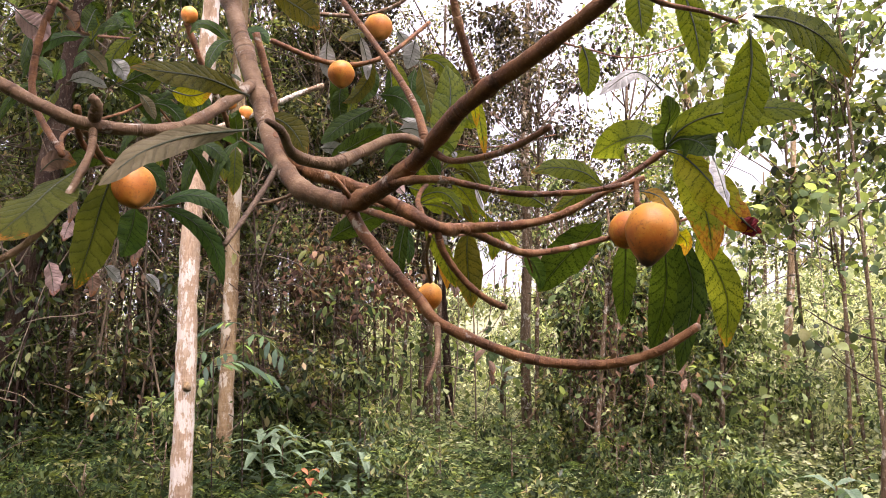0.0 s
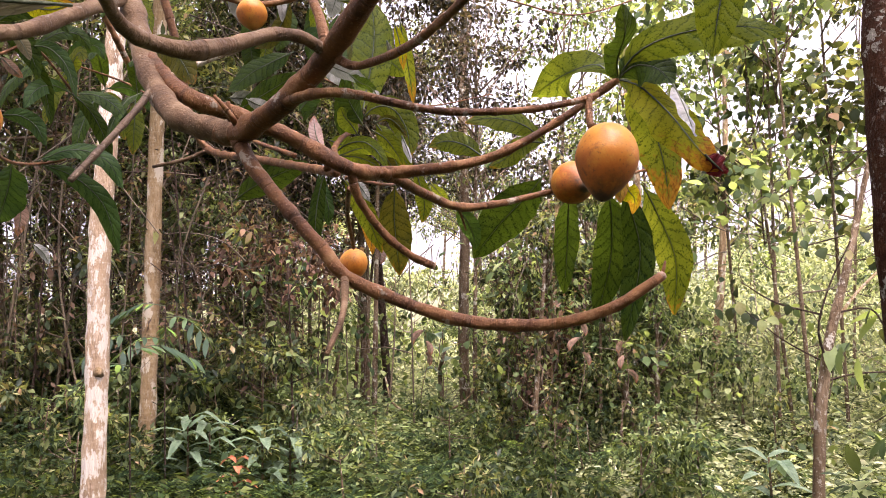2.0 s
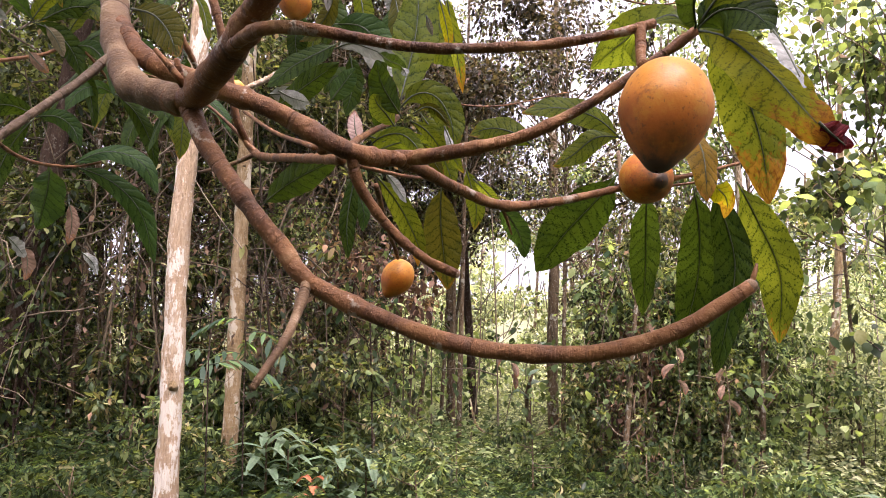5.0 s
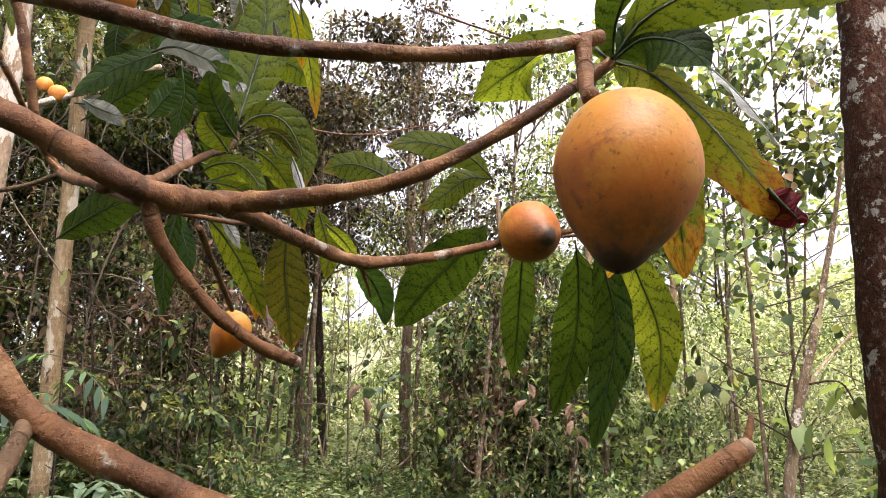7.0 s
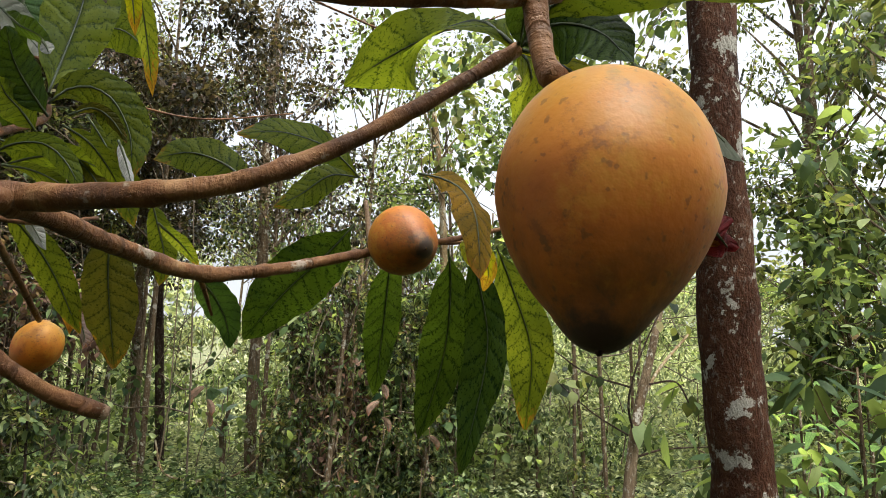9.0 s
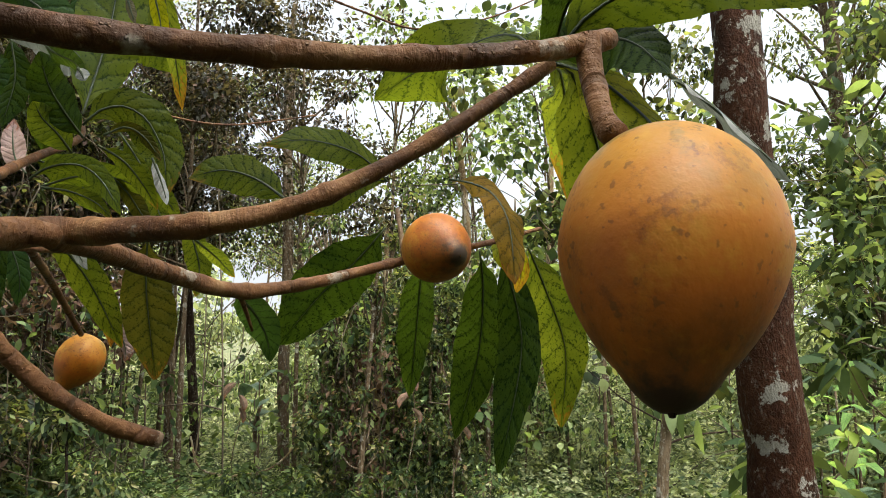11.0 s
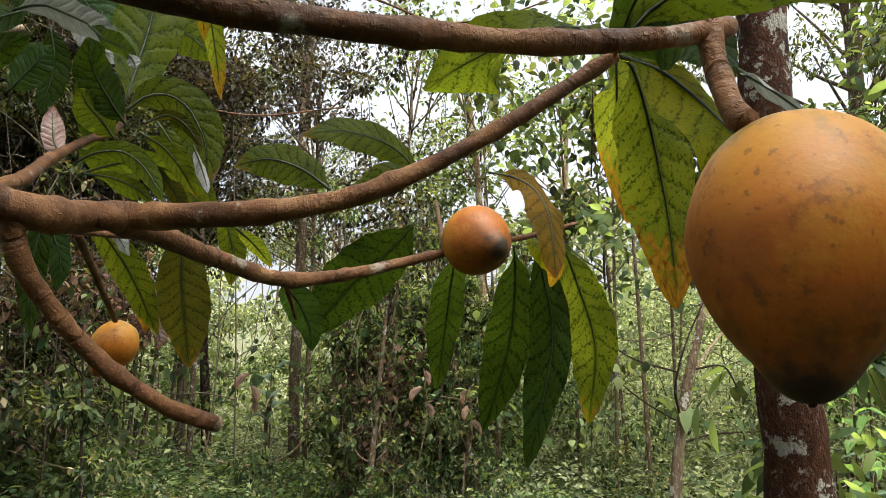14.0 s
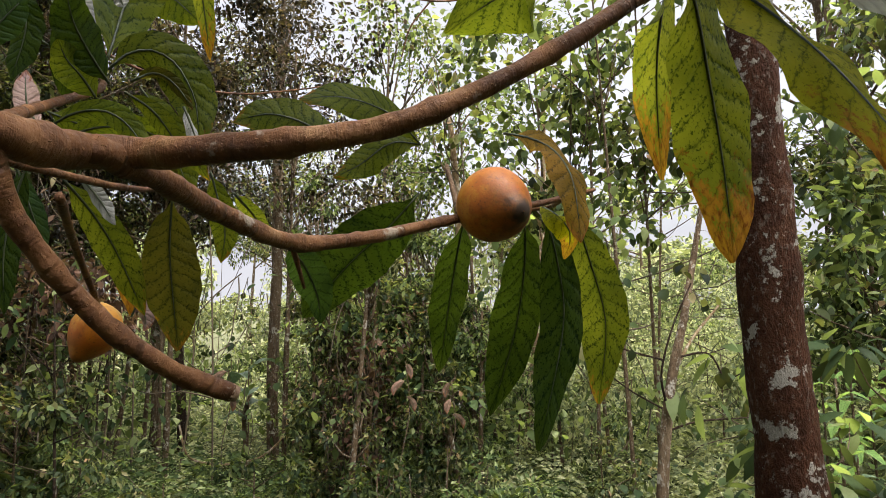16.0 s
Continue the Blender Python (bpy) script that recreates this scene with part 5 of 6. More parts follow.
def trunk_up(points, radii, height, bend=(0.1, 0.0)):
    p = Vector(points[0])
    slope = (p - Vector(points[1])) / max(0.05, p.z - points[1][2])
    n = max(1, int(height / 0.35))
    more = []
    for i in range(n, 0, -1):
        f = i / n
        more.append((p.x + slope.x * height * f * (1 - 0.6 * f) + bend[0] * f * f, p.y + slope.y * height * f * (1 - 0.6 * f) + bend[1] * f * f, p.z + height * f))
    return more + [tuple(v) for v in points], [radii[0] * (1 - 0.45 * i / n) for i in range(n, 0, -1)] + list(radii)


def forest_tree(points, radii, material, label, crown=None, up=2.5, bend=(0.1, 0.0), group="forest trees", seed=1, sides=12):
    """A standing tree: trunk through the given line, limbs, and a crown of leaf clumps."""
    line, rad = trunk_to_ground(points, radii)
    line, rad = trunk_up(line, rad, up, bend)
    foot = Vector(line[-1])
    ob = empty("forest_tree", foot, label, "tree", group)

    def down(ps):
        return [tuple(Vector(p) - foot) for p in ps]

    part_tube("trunk", down(line), rad, material, ob, step=0.09, sides=sides, rough=0.07, seed=seed)
    if crown:
        count, spread, per, size, leaf_material, aspect, base = crown
        rng = np.random.default_rng(seed)
        top = Vector(line[0]) - foot
        sets, limbs = [], []
        for k in range(count):
            z = top.z * rng.uniform(base, 1.12)
            a = rng.uniform(0, 6.28)
            r = spread * rng.uniform(0.15, 1.0)
            start = top * (0.82 * z / top.z)
            c = np.array([start.x + r * math.cos(a), start.y + r * math.sin(a), z])
            s = rng.uniform(0.25, 0.55) * spread * np.array([1, 1, 0.6])
            sets.append(clump(rng, c, s, int(per * rng.uniform(0.6, 1.3)), size))
            midp = (np.array(start) + c) / 2 + rng.normal(size=3) * 0.08
            limbs.append(tube([start, midp, c], [rad[0] * 0.6, rad[0] * 0.35, rad[0] * 0.15], 0.15, 5, 0.02))
        v, q = join_tubes(limbs)
        tagged(link("limb", mesh_from("limb", v, q), material, ob), kind="stuff")
        gather("crown", sets, aspect, leaf_material, ob, fine=False)
    return ob


# the trunks nearest to the fruit tree
# The first three carry wide crowns above the view, added to shade the undergrowth.
pale_tree = forest_tree([(-1.4415, 4.2000, 3.5396), (-1.4669, 4.1800, 2.5749), (-1.4861, 4.1700, 1.9621), (-1.4694, 4.1600, 1.1949), (-1.4636, 4.1500, 0.5998)], [0.050, 0.054, 0.056, 0.058, 0.060], M_PALE, "slender tree with smooth pale cream and pinkish bark", (13, 2.9, 380, 0.15, F_DEEP, 0.45, 0.84), 4.6, (0.15, 0.2), seed=3, sides=16)
forest_tree([(-1.9100, 6.4000, 4.2829), (-1.9037, 6.4000, 3.1458), (-1.8990, 6.4000, 1.8950), (-1.8968, 6.4000, 0.7812), (-1.9089, 6.4000, 0.0728)], [0.060, 0.062, 0.065, 0.068, 0.072], M_TAN, "slender tree with tan blotched bark", (11, 3.0, 380, 0.15, F_DEEP, 0.45, 0.85), 4.6, (0.1, 0.3), seed=4, sides=14)
forest_tree([(2.0439, 2.7900, 3.0870), (2.0471, 2.7900, 2.8984), (2.0511, 2.7900, 2.3548), (2.1087, 2.8200, 1.6398), (2.1567, 2.8400, 1.1563)], [0.088, 0.090, 0.098, 0.111, 0.118], M_REDBARK, "sturdy tree with red-brown bark and white lichen patches", (5, 2.6, 300, 0.15, F_DEEP, 0.45, 0.86), 4.8, (-0.1, 0.3), seed=5, sides=28)
forest_tree([(-0.2875, 11.0000, 2.7783), (-0.2321, 11.0000, 1.3822), (-0.2000, 11.0000, -0.2268)], [0.049, 0.052, 0.054], M_BROWNBARK, "thin brown forest tree", (8, 1.0, 260, 0.07, F_MID, 0.5, 0.7), 3.2, (0.2, 0.2), seed=6)
forest_tree([(-0.0806, 11.0000, 3.1354), (0.0136, 11.0000, 1.9041), (0.1152, 11.0000, 0.6175), (0.1511, 11.0000, -0.3056)], [0.053, 0.058, 0.062, 0.067], M_DARKBARK, "dark thin forest tree", (8, 1.1, 260, 0.07, F_DEEP, 0.5, 0.7), 3.0, (-0.3, 0.2), seed=7)
forest_tree([(1.1630, 10.0000, 3.8221), (1.1864, 10.0000, 2.6825), (1.1615, 10.0000, 1.1016), (1.2221, 10.0000, -0.6496)], [0.063, 0.068, 0.072, 0.075], M_BROWNBARK, "brown forest tree with climbing leaves", (9, 1.0, 260, 0.07, F_PURPLE, 0.5, 0.75), 2.6, (0.1, 0.3), seed=8)
forest_tree([(3.5200, 9.5600, 2.6703), (3.5332, 9.5600, 2.0572), (3.5828, 9.5600, 1.1536), (3.5555, 9.5600, -0.5285)], [0.055, 0.061, 0.066, 0.069], M_TAN, "pale thin forest tree", (7, 1.0, 160, 0.08, F_LIGHT, 0.6, 0.85), 2.6, (-0.1, 0.3), seed=9)
forest_tree([(1.8276, 7.6000, 1.4558), (1.7837, 7.6000, 0.8675), (1.7111, 7.6000, -0.1665)], [0.036, 0.04, 0.042], M_TAN, "thin pale trunk draped with dead vine", None, 1.4, (0.05, 0.1), seed=10)
forest_tree([(0.7846, 9.4000, 0.7608), (0.8226, 9.4000, 0.2590), (0.8529, 9.4000, -0.2370)], [0.025, 0.032, 0.036], M_BROWNBARK, "short broken brown tree trunk", None, 0.3, seed=11)
forest_tree([(4.5391, 9.2000, 2.7768), (4.4735, 9.2000, 1.8963), (4.3330, 9.2000, 0.7499), (4.2469, 9.2000, -0.1584)], [0.045, 0.05, 0.052, 0.055], M_TAN, "thin tan forest tree", (7, 1.2, 140, 0.09, F_LIGHT, 0.6, 0.8), 2.6, (0.1, 0.2), seed=12)
# This crown too is unseen and added as shade; the trunk stands in view.
dark_tree = forest_tree([(-3.5688, 6.2000, 2.3317), (-3.6128, 6.2000, 1.9878), (-3.6771, 6.2000, 1.2608), (-3.7277, 6.2000, 0.3128)], [0.10, 0.11, 0.12, 0.13], M_DARKBARK, "dark trunk overgrown with vines", (11, 2.9, 380, 0.15, F_DEEP, 0.45, 0.82), 4.6, (0.2, 0.3), seed=13)
slim = forest_tree([(2.6672, 3.9500, 1.9349), (2.5639, 3.9000, 1.6880), (2.4536, 3.8600, 1.4259), (2.3977, 3.8400, 1.2305), (2.3398, 3.8200, 0.9332)], [0.018, 0.022, 0.026, 0.028, 0.030], M_BROWNBARK, "slim young tree with dark curved shoots", None, 0.8, (0.12, 0.02), seed=14)


def side_shoot(points, radii, label, name="shoot"):
    foot = slim.location
    part_tube(name, [tuple(Vector(p) - foot) for p in points], radii, M_DARKBARK, slim, label, step=0.03, sides=8)


side_shoot([(2.3987, 3.8400, 1.2584), (2.3411, 3.8000, 1.4301), (2.4012, 3.7800, 1.6563), (2.5146, 3.7600, 1.8882)], [0.007, 0.006, 0.005, 0.004], "dark upright shoot")
side_shoot([(2.3949, 3.8400, 1.1470), (2.5530, 3.8000, 1.1899), (2.8538, 3.7800, 1.1994)], [0.006, 0.005, 0.003], "dark side shoot")
side_shoot([(2.4913, 3.8600, 1.5122), (2.6702, 3.8400, 1.5282), (2.7551, 3.8200, 1.3983), (2.8477, 3.8000, 1.4282)], [0.006, 0.005, 0.004, 0.003], "dark side shoot")
side_shoot([(2.3896, 3.8400, 1.4984), (2.1636, 3.9000, 1.5663), (2.0280, 4.0000, 1.6786)], [0.006, 0.005, 0.003], "long thin shoot")
side_shoot([(2.3649, 3.8400, 1.2590), (2.2254, 3.9500, 1.3638), (2.0849, 4.1000, 1.5306)], [0.005, 0.004, 0.003], "long thin shoot")
part_tube("fork", [tuple(Vector(p) - slim.location) for p in ((2.4354, 3.8600, 1.3975), (2.6301, 3.9200, 1.5995), (2.8905, 4.0000, 1.7884))], [0.011, 0.009, 0.007], M_TAN, slim, "pale forked stem", step=0.03, sides=8)


# belts of smaller trees and shrubs round the clearing
def belt(count, az, dist, height, crown, per, size, aspect, materials, label, seed, kind="forest_tree", base=0.35, trunk=0.03, bark=None, category="tree", clumps=9, sway=0.06, tight=1.0, fine=None):
    rng = np.random.default_rng(seed)
    for k in range(count):
        a = radians(rng.uniform(*az))
        d = rng.uniform(*dist)
        x, y = d * math.sin(a), d * math.cos(a)
        h = rng.uniform(*height)
        z0 = float(rise(x, y))
        ob = empty(kind, (x, y, z0), label, category, label)
        lean = rng.normal(size=2) * sway * h
        line = [(0, 0, -0.05), (lean[0] * 0.4, lean[1] * 0.4, h * 0.4), (lean[0], lean[1], h * 0.95)]
        limbs = []
        sets = []
        for c in range(clumps):
            z = h * rng.uniform(base, 1.05)
            b = rng.uniform(0, 6.28)
            r = crown * rng.uniform(0.1, 1.0) * (1.1 - 0.5 * abs(z / h - 0.6))
            start = np.array([lean[0] * z / h, lean[1] * z / h, z * 0.8])
            cc = np.array([start[0] + r * math.cos(b), start[1] + r * math.sin(b), z])
            sets.append(clump(rng, cc, crown * tight * rng.uniform(0.22, 0.5) * np.array([1, 1, 0.7]), int(per * rng.uniform(0.5, 1.4)), size, 0.45))
            limbs.append(tube([start, (start + cc) / 2 + rng.normal(size=3) * 0.05, cc], [trunk * 0.45, trunk * 0.3, trunk * 0.12], 0.2, 4, 0.02))
        part_tube("trunk", line, [trunk, trunk * 0.8, trunk * 0.4], bark or M_BROWNBARK, ob, step=0.25, sides=8, seed=k)
        v, q = join_tubes(limbs)
        tagged(link("limb", mesh_from("limb", v, q), bark or M_BROWNBARK, ob), kind="stuff")
        gather("crown", sets, aspect, materials[k % len(materials)], ob, fine=0.1 <= size < 0.13 and dist[0] < 9 if fine is None else fine)


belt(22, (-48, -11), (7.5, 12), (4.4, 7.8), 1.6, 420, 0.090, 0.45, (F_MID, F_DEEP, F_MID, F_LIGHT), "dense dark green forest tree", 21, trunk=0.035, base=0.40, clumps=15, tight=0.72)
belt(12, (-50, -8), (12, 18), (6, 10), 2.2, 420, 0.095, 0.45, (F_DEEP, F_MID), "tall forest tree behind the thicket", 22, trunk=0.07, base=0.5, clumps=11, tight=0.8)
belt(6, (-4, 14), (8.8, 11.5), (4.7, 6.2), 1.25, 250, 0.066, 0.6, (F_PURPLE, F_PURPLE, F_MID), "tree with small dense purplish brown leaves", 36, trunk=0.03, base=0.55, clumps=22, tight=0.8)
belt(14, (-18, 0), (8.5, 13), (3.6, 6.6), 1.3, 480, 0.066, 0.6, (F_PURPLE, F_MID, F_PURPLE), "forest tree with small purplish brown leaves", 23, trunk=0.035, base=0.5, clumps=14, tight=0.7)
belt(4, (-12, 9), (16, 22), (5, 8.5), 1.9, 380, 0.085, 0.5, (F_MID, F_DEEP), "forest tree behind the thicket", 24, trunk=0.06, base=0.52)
belt(10, (10.5, 19.5), (7.8, 9.5), (1.7, 2.8), 0.62, 170, 0.080, 0.45, (F_MID, F_LIGHT, F_MID), "green vine-covered forest bush", 25, trunk=0.022, base=0.1, category="bush", kind="bush", clumps=13, tight=0.7)
belt(13, (8.5, 24), (6.8, 9.6), (1.6, 3.2), 0.27, 80, 0.060, 0.5, (F_MID, F_LIGHT, F_MID), "thin trunk clad in climbing green leaves", 37, trunk=0.03, base=0.08, clumps=17, tight=0.9)
belt(9, (8, 23), (9.5, 15), (3.6, 6.8), 1.3, 125, 0.085, 0.6, (F_MID, F_LIGHT, F_MID), "slender tree with sparse light leaves", 26, trunk=0.03, base=0.5)
belt(7, (20, 35), (6.8, 10), (3.8, 5.8), 1.4, 72, 0.108, 0.68, (F_LIGHT, F_MID), "broad-leaved light green tree", 27, trunk=0.02, base=0.62, tight=0.8)
belt(4, (44, 56), (9, 12), (7.2, 9.2), 1.7, 260, 0.09, 0.4, (F_DEEP, F_MID), "tall dark tree at the edge of the clearing", 40, trunk=0.07, base=0.45, clumps=14, tight=0.7)
belt(11, (43, 62), (5.8, 9.5), (2.8, 5.4), 1.15, 95, 0.125, 0.46, (F_LIGHT, F_MID, F_LIGHT), "leafy green tree by the edge of the clearing", 28, trunk=0.03, base=0.30, clumps=12, tight=0.85, fine=True)
belt(11, (36, 54), (3.8, 5.2), (0.8, 2.0), 0.45, 16, 0.17, 0.36, (F_LIGHT,), "leafy shrub with long pale green leaves", 38, "shrub", 0.2, 0.012, category="shrub", clumps=8, fine=True)
# Slope and gap shrubs below take the pale foliage colour in place of skylight.
belt(30, (9, 60), (13, 28), (0.8, 2.6), 1.8, 330, 0.11, 0.5, (F_SKYLIT, F_SKYLIT, F_LIGHT), "pale sunlit shrub on the far slope", 29, "shrub", 0.1, 0.03, category="shrub", tight=0.8)
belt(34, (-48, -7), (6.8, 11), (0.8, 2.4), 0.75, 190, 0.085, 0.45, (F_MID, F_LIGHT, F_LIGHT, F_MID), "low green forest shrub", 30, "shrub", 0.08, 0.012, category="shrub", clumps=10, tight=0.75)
belt(30, (-10, 11), (15, 25), (0.7, 2.6), 1.3, 190, 0.12, 0.45, (F_LIGHT, F_SKYLIT, F_SKYLIT), "bright green shrub behind the trunks", 35, "shrub", 0.08, 0.012, category="shrub", clumps=9, tight=0.8)
belt(24, (16, 52), (7.0, 13), (0.7, 1.7), 0.7, 150, 0.070, 0.45, (F_SKYLIT, F_LIGHT, F_SKYLIT), "bright green shrub on the slope", 31, "shrub", 0.08, 0.012, category="shrub", clumps=9, tight=0.8)
belt(14, (-22, -4), (6.2, 8.2), (0.5, 1.1), 0.5, 90, 0.10, 0.42, (F_HERB, F_MID, F_LIGHT), "low leafy green shrub in the undergrowth", 39, "shrub", 0.1, 0.010, category="shrub", clumps=8, tight=0.8)
belt(30, (-34, 34), (4.8, 7.4), (0.4, 0.95), 0.42, 95, 0.062, 0.42, (F_HERB, F_MID, F_HERB, F_LIGHT), "low leafy green shrub in the undergrowth", 47, "shrub", 0.1, 0.010, category="shrub", clumps=8, tight=0.8)
belt(30, (-44, -6), (6.4, 13), (1.6, 4.2), 0.5, 26, 0.10, 0.4, (F_MID, F_LIGHT, F_DEEP, F_MID), "thin upright forest sapling", 34, "sapling", 0.3, 0.012, bark=M_DARKBARK, category="sapling", clumps=6, sway=0.16)
# Unseen trees added behind the camera to cut low skylight on the fruit.
belt(26, (85, 275), (3.2, 8), (2.6, 5.5), 1.5, 150, 0.19, 0.5, (F_DEEP, F_MID), "unseen forest tree added behind the camera to block light", 32, trunk=0.06, base=0.1, clumps=11)
belt(60, (-60, 70), (40, 90), (5, 10), 4.5, 150, 0.5, 0.6, (F_SKYLIT, F_MID), "distant green hillside tree", 33, trunk=0.12, base=0.1, clumps=7)


# ---- vines and dry twigs ----
def tangle(name, count, az, dist, z, length, radius, material, label, seed, hang=0.0):
    rng = np.random.default_rng(seed)
    tubes = []
    for k in range(count):
        a, d = radians(rng.uniform(*az)), rng.uniform(*dist)
        x, y = d * math.sin(a), d * math.cos(a)
        p = np.array([x, y, float(rise(x, y)) + rng.uniform(*z)])
        way = unit(rng, 1)[0] * (1, 1, 0.6) + (0, 0, -hang)
        n = 5
        L = length * rng.uniform(0.4, 1.4)
        pts = [p]
        for s in range(n - 1):
            way = way + unit(rng, 1)[0] * 0.45
            way /= np.linalg.norm(way)
            pts.append(pts[-1] + way * L / n)
        r = radius * rng.uniform(0.5, 1.5)
        tubes.append(tube(pts, [r, r * 0.5], L / n * 0.6, 4, 0.0, cap=False))
    v, q = join_tubes(tubes)
    ob = link(name, mesh_from(name, v, q), material)
    return tagged(ob, label, "vines", kind="stuff")


tangle("vine_tangle", 450, (-34, -9), (7.0, 11), (0.2, 4.5), 1.6, 0.007, F_TWIGS, "tangle of dry brown vines and twigs in the thicket", 41)
tangle("vine_tangle", 90, (4, 20), (7, 12), (0.4, 3.2), 1.2, 0.005, F_TWIGS, "hanging dry vines and twigs", 42, 2.0)
tangle("vine_tangle", 160, (18, 48), (7, 14), (0.1, 4.0), 1.6, 0.007, F_TWIGS, "thin bare twigs between light leaves", 43)
tangle("hanging_vines", 80, (10, 14), (7.3, 8.2), (0.7, 1.9), 0.9, 0.006, F_TWIGS, "curtain of dead hanging vine round a thin trunk", 44, 3.5)


def strewn(name, count, az, dist, z, size, aspect, material, label, seed, clumps=60, spread=0.5, fine=False, category="foliage"):
    """Loose leaf sprays spread over a belt."""
    rng = np.random.default_rng(seed)
    sets = []
    for k in range(clumps):
        a, d = radians(rng.uniform(*az)), rng.uniform(*dist)
        x, y = d * math.sin(a), d * math.cos(a)
        c = (x, y, float(rise(x, y)) + rng.uniform(*z))
        sets.append(clump(rng, c, spread * rng.uniform(0.5, 1.5) * np.array([1, 1, 0.8]), int(count / clumps), size, 0.5, 0.1))
    ob = gather(name, sets, aspect, material, None, label, fine, "stuff")
    return tagged(ob, category=category)


strewn("vine_leaves", 26000, (-38, -8), (7.0, 11), (0.2, 2.8), 0.050, 0.5, F_MID, "small green vine leaves in the thicket", 51, 330)
tangle("lianas", 120, (-40, -6), (6.5, 11), (1.5, 5.0), 3.2, 0.006, F_TWIGS, "long hanging lianas between the trees", 45, 1.6)
tangle("dead_branches", 120, (-36, 46), (8, 13), (0.2, 2.6), 1.6, 0.007, F_TWIGS, "pale bare dead branches in the undergrowth", 46)
strewn("withered_leaves", 6000, (-26, -5), (6.6, 10.5), (0.3, 3.4), 0.07, 0.5, F_BROWN, "withered brown leaves caught in vines", 52, 150)
strewn("broad_vine_leaves", 1200, (-36, -8), (6.9, 9.2), (0.2, 3.4), 0.085, 0.5, F_MID, "broad green vine leaves in the thicket", 55, 90, 0.4, True)
strewn("broad_vine_leaves", 900, (8, 36), (6.0, 9.5), (0.1, 2.6), 0.11, 0.6, F_LIGHT, "broad light green vine leaves", 56, 60, 0.4, True)
strewn("rusty_leaves", 1100, (-12, -3.0), (7.0, 8.2), (1.75, 2.35), 0.085, 0.55, F_RUST, "rusty pink dead leaves hanging in the vines", 151, 26, 0.28, True)
strewn("rusty_leaves", 420, (11, 15), (7.0, 8.0), (0.5, 1.7), 0.08, 0.5, F_RUST, "rusty dead leaves on the hanging vine", 152, 20, 0.2, True)
strewn("withered_leaves", 260, (-34, -8), (6.9, 9), (0.4, 2.6), 0.10, 0.5, F_BROWN, "large hanging dead leaves in the thicket", 57, 60, 0.35, True)
strewn("broad_vine_leaves", 700, (-5, 10), (8.6, 12.5), (0.1, 1.5), 0.11, 0.6, F_LIGHT, "broad light green leaves in the opening", 153, 50, 0.45, True)
strewn("broad_vine_leaves", 400, (-10, -3), (6.8, 9.5), (0.1, 1.7), 0.11, 0.5, F_LIGHT, "broad light green leaves in the undergrowth", 59, 60, 0.35, True)
strewn("withered_leaves", 700, (9, 16), (7, 9), (0.3, 2.0), 0.07, 0.45, F_BROWN, "withered brown leaves on dead vines", 53, 30, 0.35)
strewn("vine_leaves", 8000, (9.5, 20), (7, 10.5), (0.1, 2.2), 0.07, 0.5, F_LIGHT, "green vine leaves on the bushes", 54, 170)
# Scrub leaves on the slope, paled in colour to look lit from open sky.
strewn("slope_leaves", 18000, (17, 52), (8, 16), (0.1, 2.0), 0.075, 0.5, F_SKYLIT, "pale leaves of scrub on the slope", 58, 150, 0.7)


# ---- undergrowth ----
def herbs(name, count, az, dist, size, aspect, tall, material, label, seed, fine=False):
    rng = np.random.default_rng(seed)
    a = np.radians(rng.uniform(*az, count))
    d = np.sqrt(rng.uniform(dist[0] ** 2, dist[1] ** 2, count)) * np.random.default_rng(seed + 500).normal(1, 0.07, count)
    x, y = d * np.sin(a), d * np.cos(a)
    patch = 0.5 + 0.5 * np.sin(x * 1.9 + 2 * np.sin(y * 1.1)) * np.cos(y * 1.6 + x * 0.7)
    n = 9
    h = tall * (0.35 + 0.65 * patch) * rng.uniform(0.5, 1.2, count)
    X, Y, H = (np.repeat(v, n) for v in (x, y, h))
    k = np.tile(np.arange(n), count) / (n - 1)
    turn = rng.uniform(0, 6.28, count * n)
    out = np.stack([np.cos(turn), np.sin(turn), np.zeros(count * n)], 1)
    Z = rise(X, Y) + H * (0.15 + 0.85 * k)
    pos = np.stack([X, Y, Z], 1) + out * 0.012
    axis = out + np.stack([np.zeros(count * n), np.zeros(count * n), rng.uniform(-0.5, 0.5, count * n)], 1)
    nrm = np.stack([np.zeros(count * n), np.zeros(count * n), np.ones(count * n)], 1) * 0.55 + unit(rng, count * n)
    ln = size * rng.uniform(0.5, 1.3, count * n)
    ob = link(name, leaves_mesh(name, pos, ln, ln * aspect, axis, nrm, fine), material, None, label, smooth=False)
    return tagged(ob, label, "undergrowth", kind="stuff")


# Herbs towards the opening get a paler copy: brighter light put into colour.
herbs("undergrowth", 8000, (15, 54), (3.2, 9.5), 0.040, 0.45, 0.42, F_SKYLIT, "green weeds at the edge of the clearing, painted pale for open light", 160)
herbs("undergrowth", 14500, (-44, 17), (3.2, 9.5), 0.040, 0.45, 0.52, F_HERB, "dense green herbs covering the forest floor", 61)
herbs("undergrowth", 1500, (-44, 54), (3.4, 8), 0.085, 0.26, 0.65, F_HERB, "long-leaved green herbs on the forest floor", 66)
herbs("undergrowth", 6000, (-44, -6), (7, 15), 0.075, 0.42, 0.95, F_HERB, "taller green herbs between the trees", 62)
herbs("undergrowth", 2500, (-6, 9), (7, 15), 0.07, 0.42, 0.45, F_SKYLIT, "green herbs in the opening, painted pale for open light", 69)
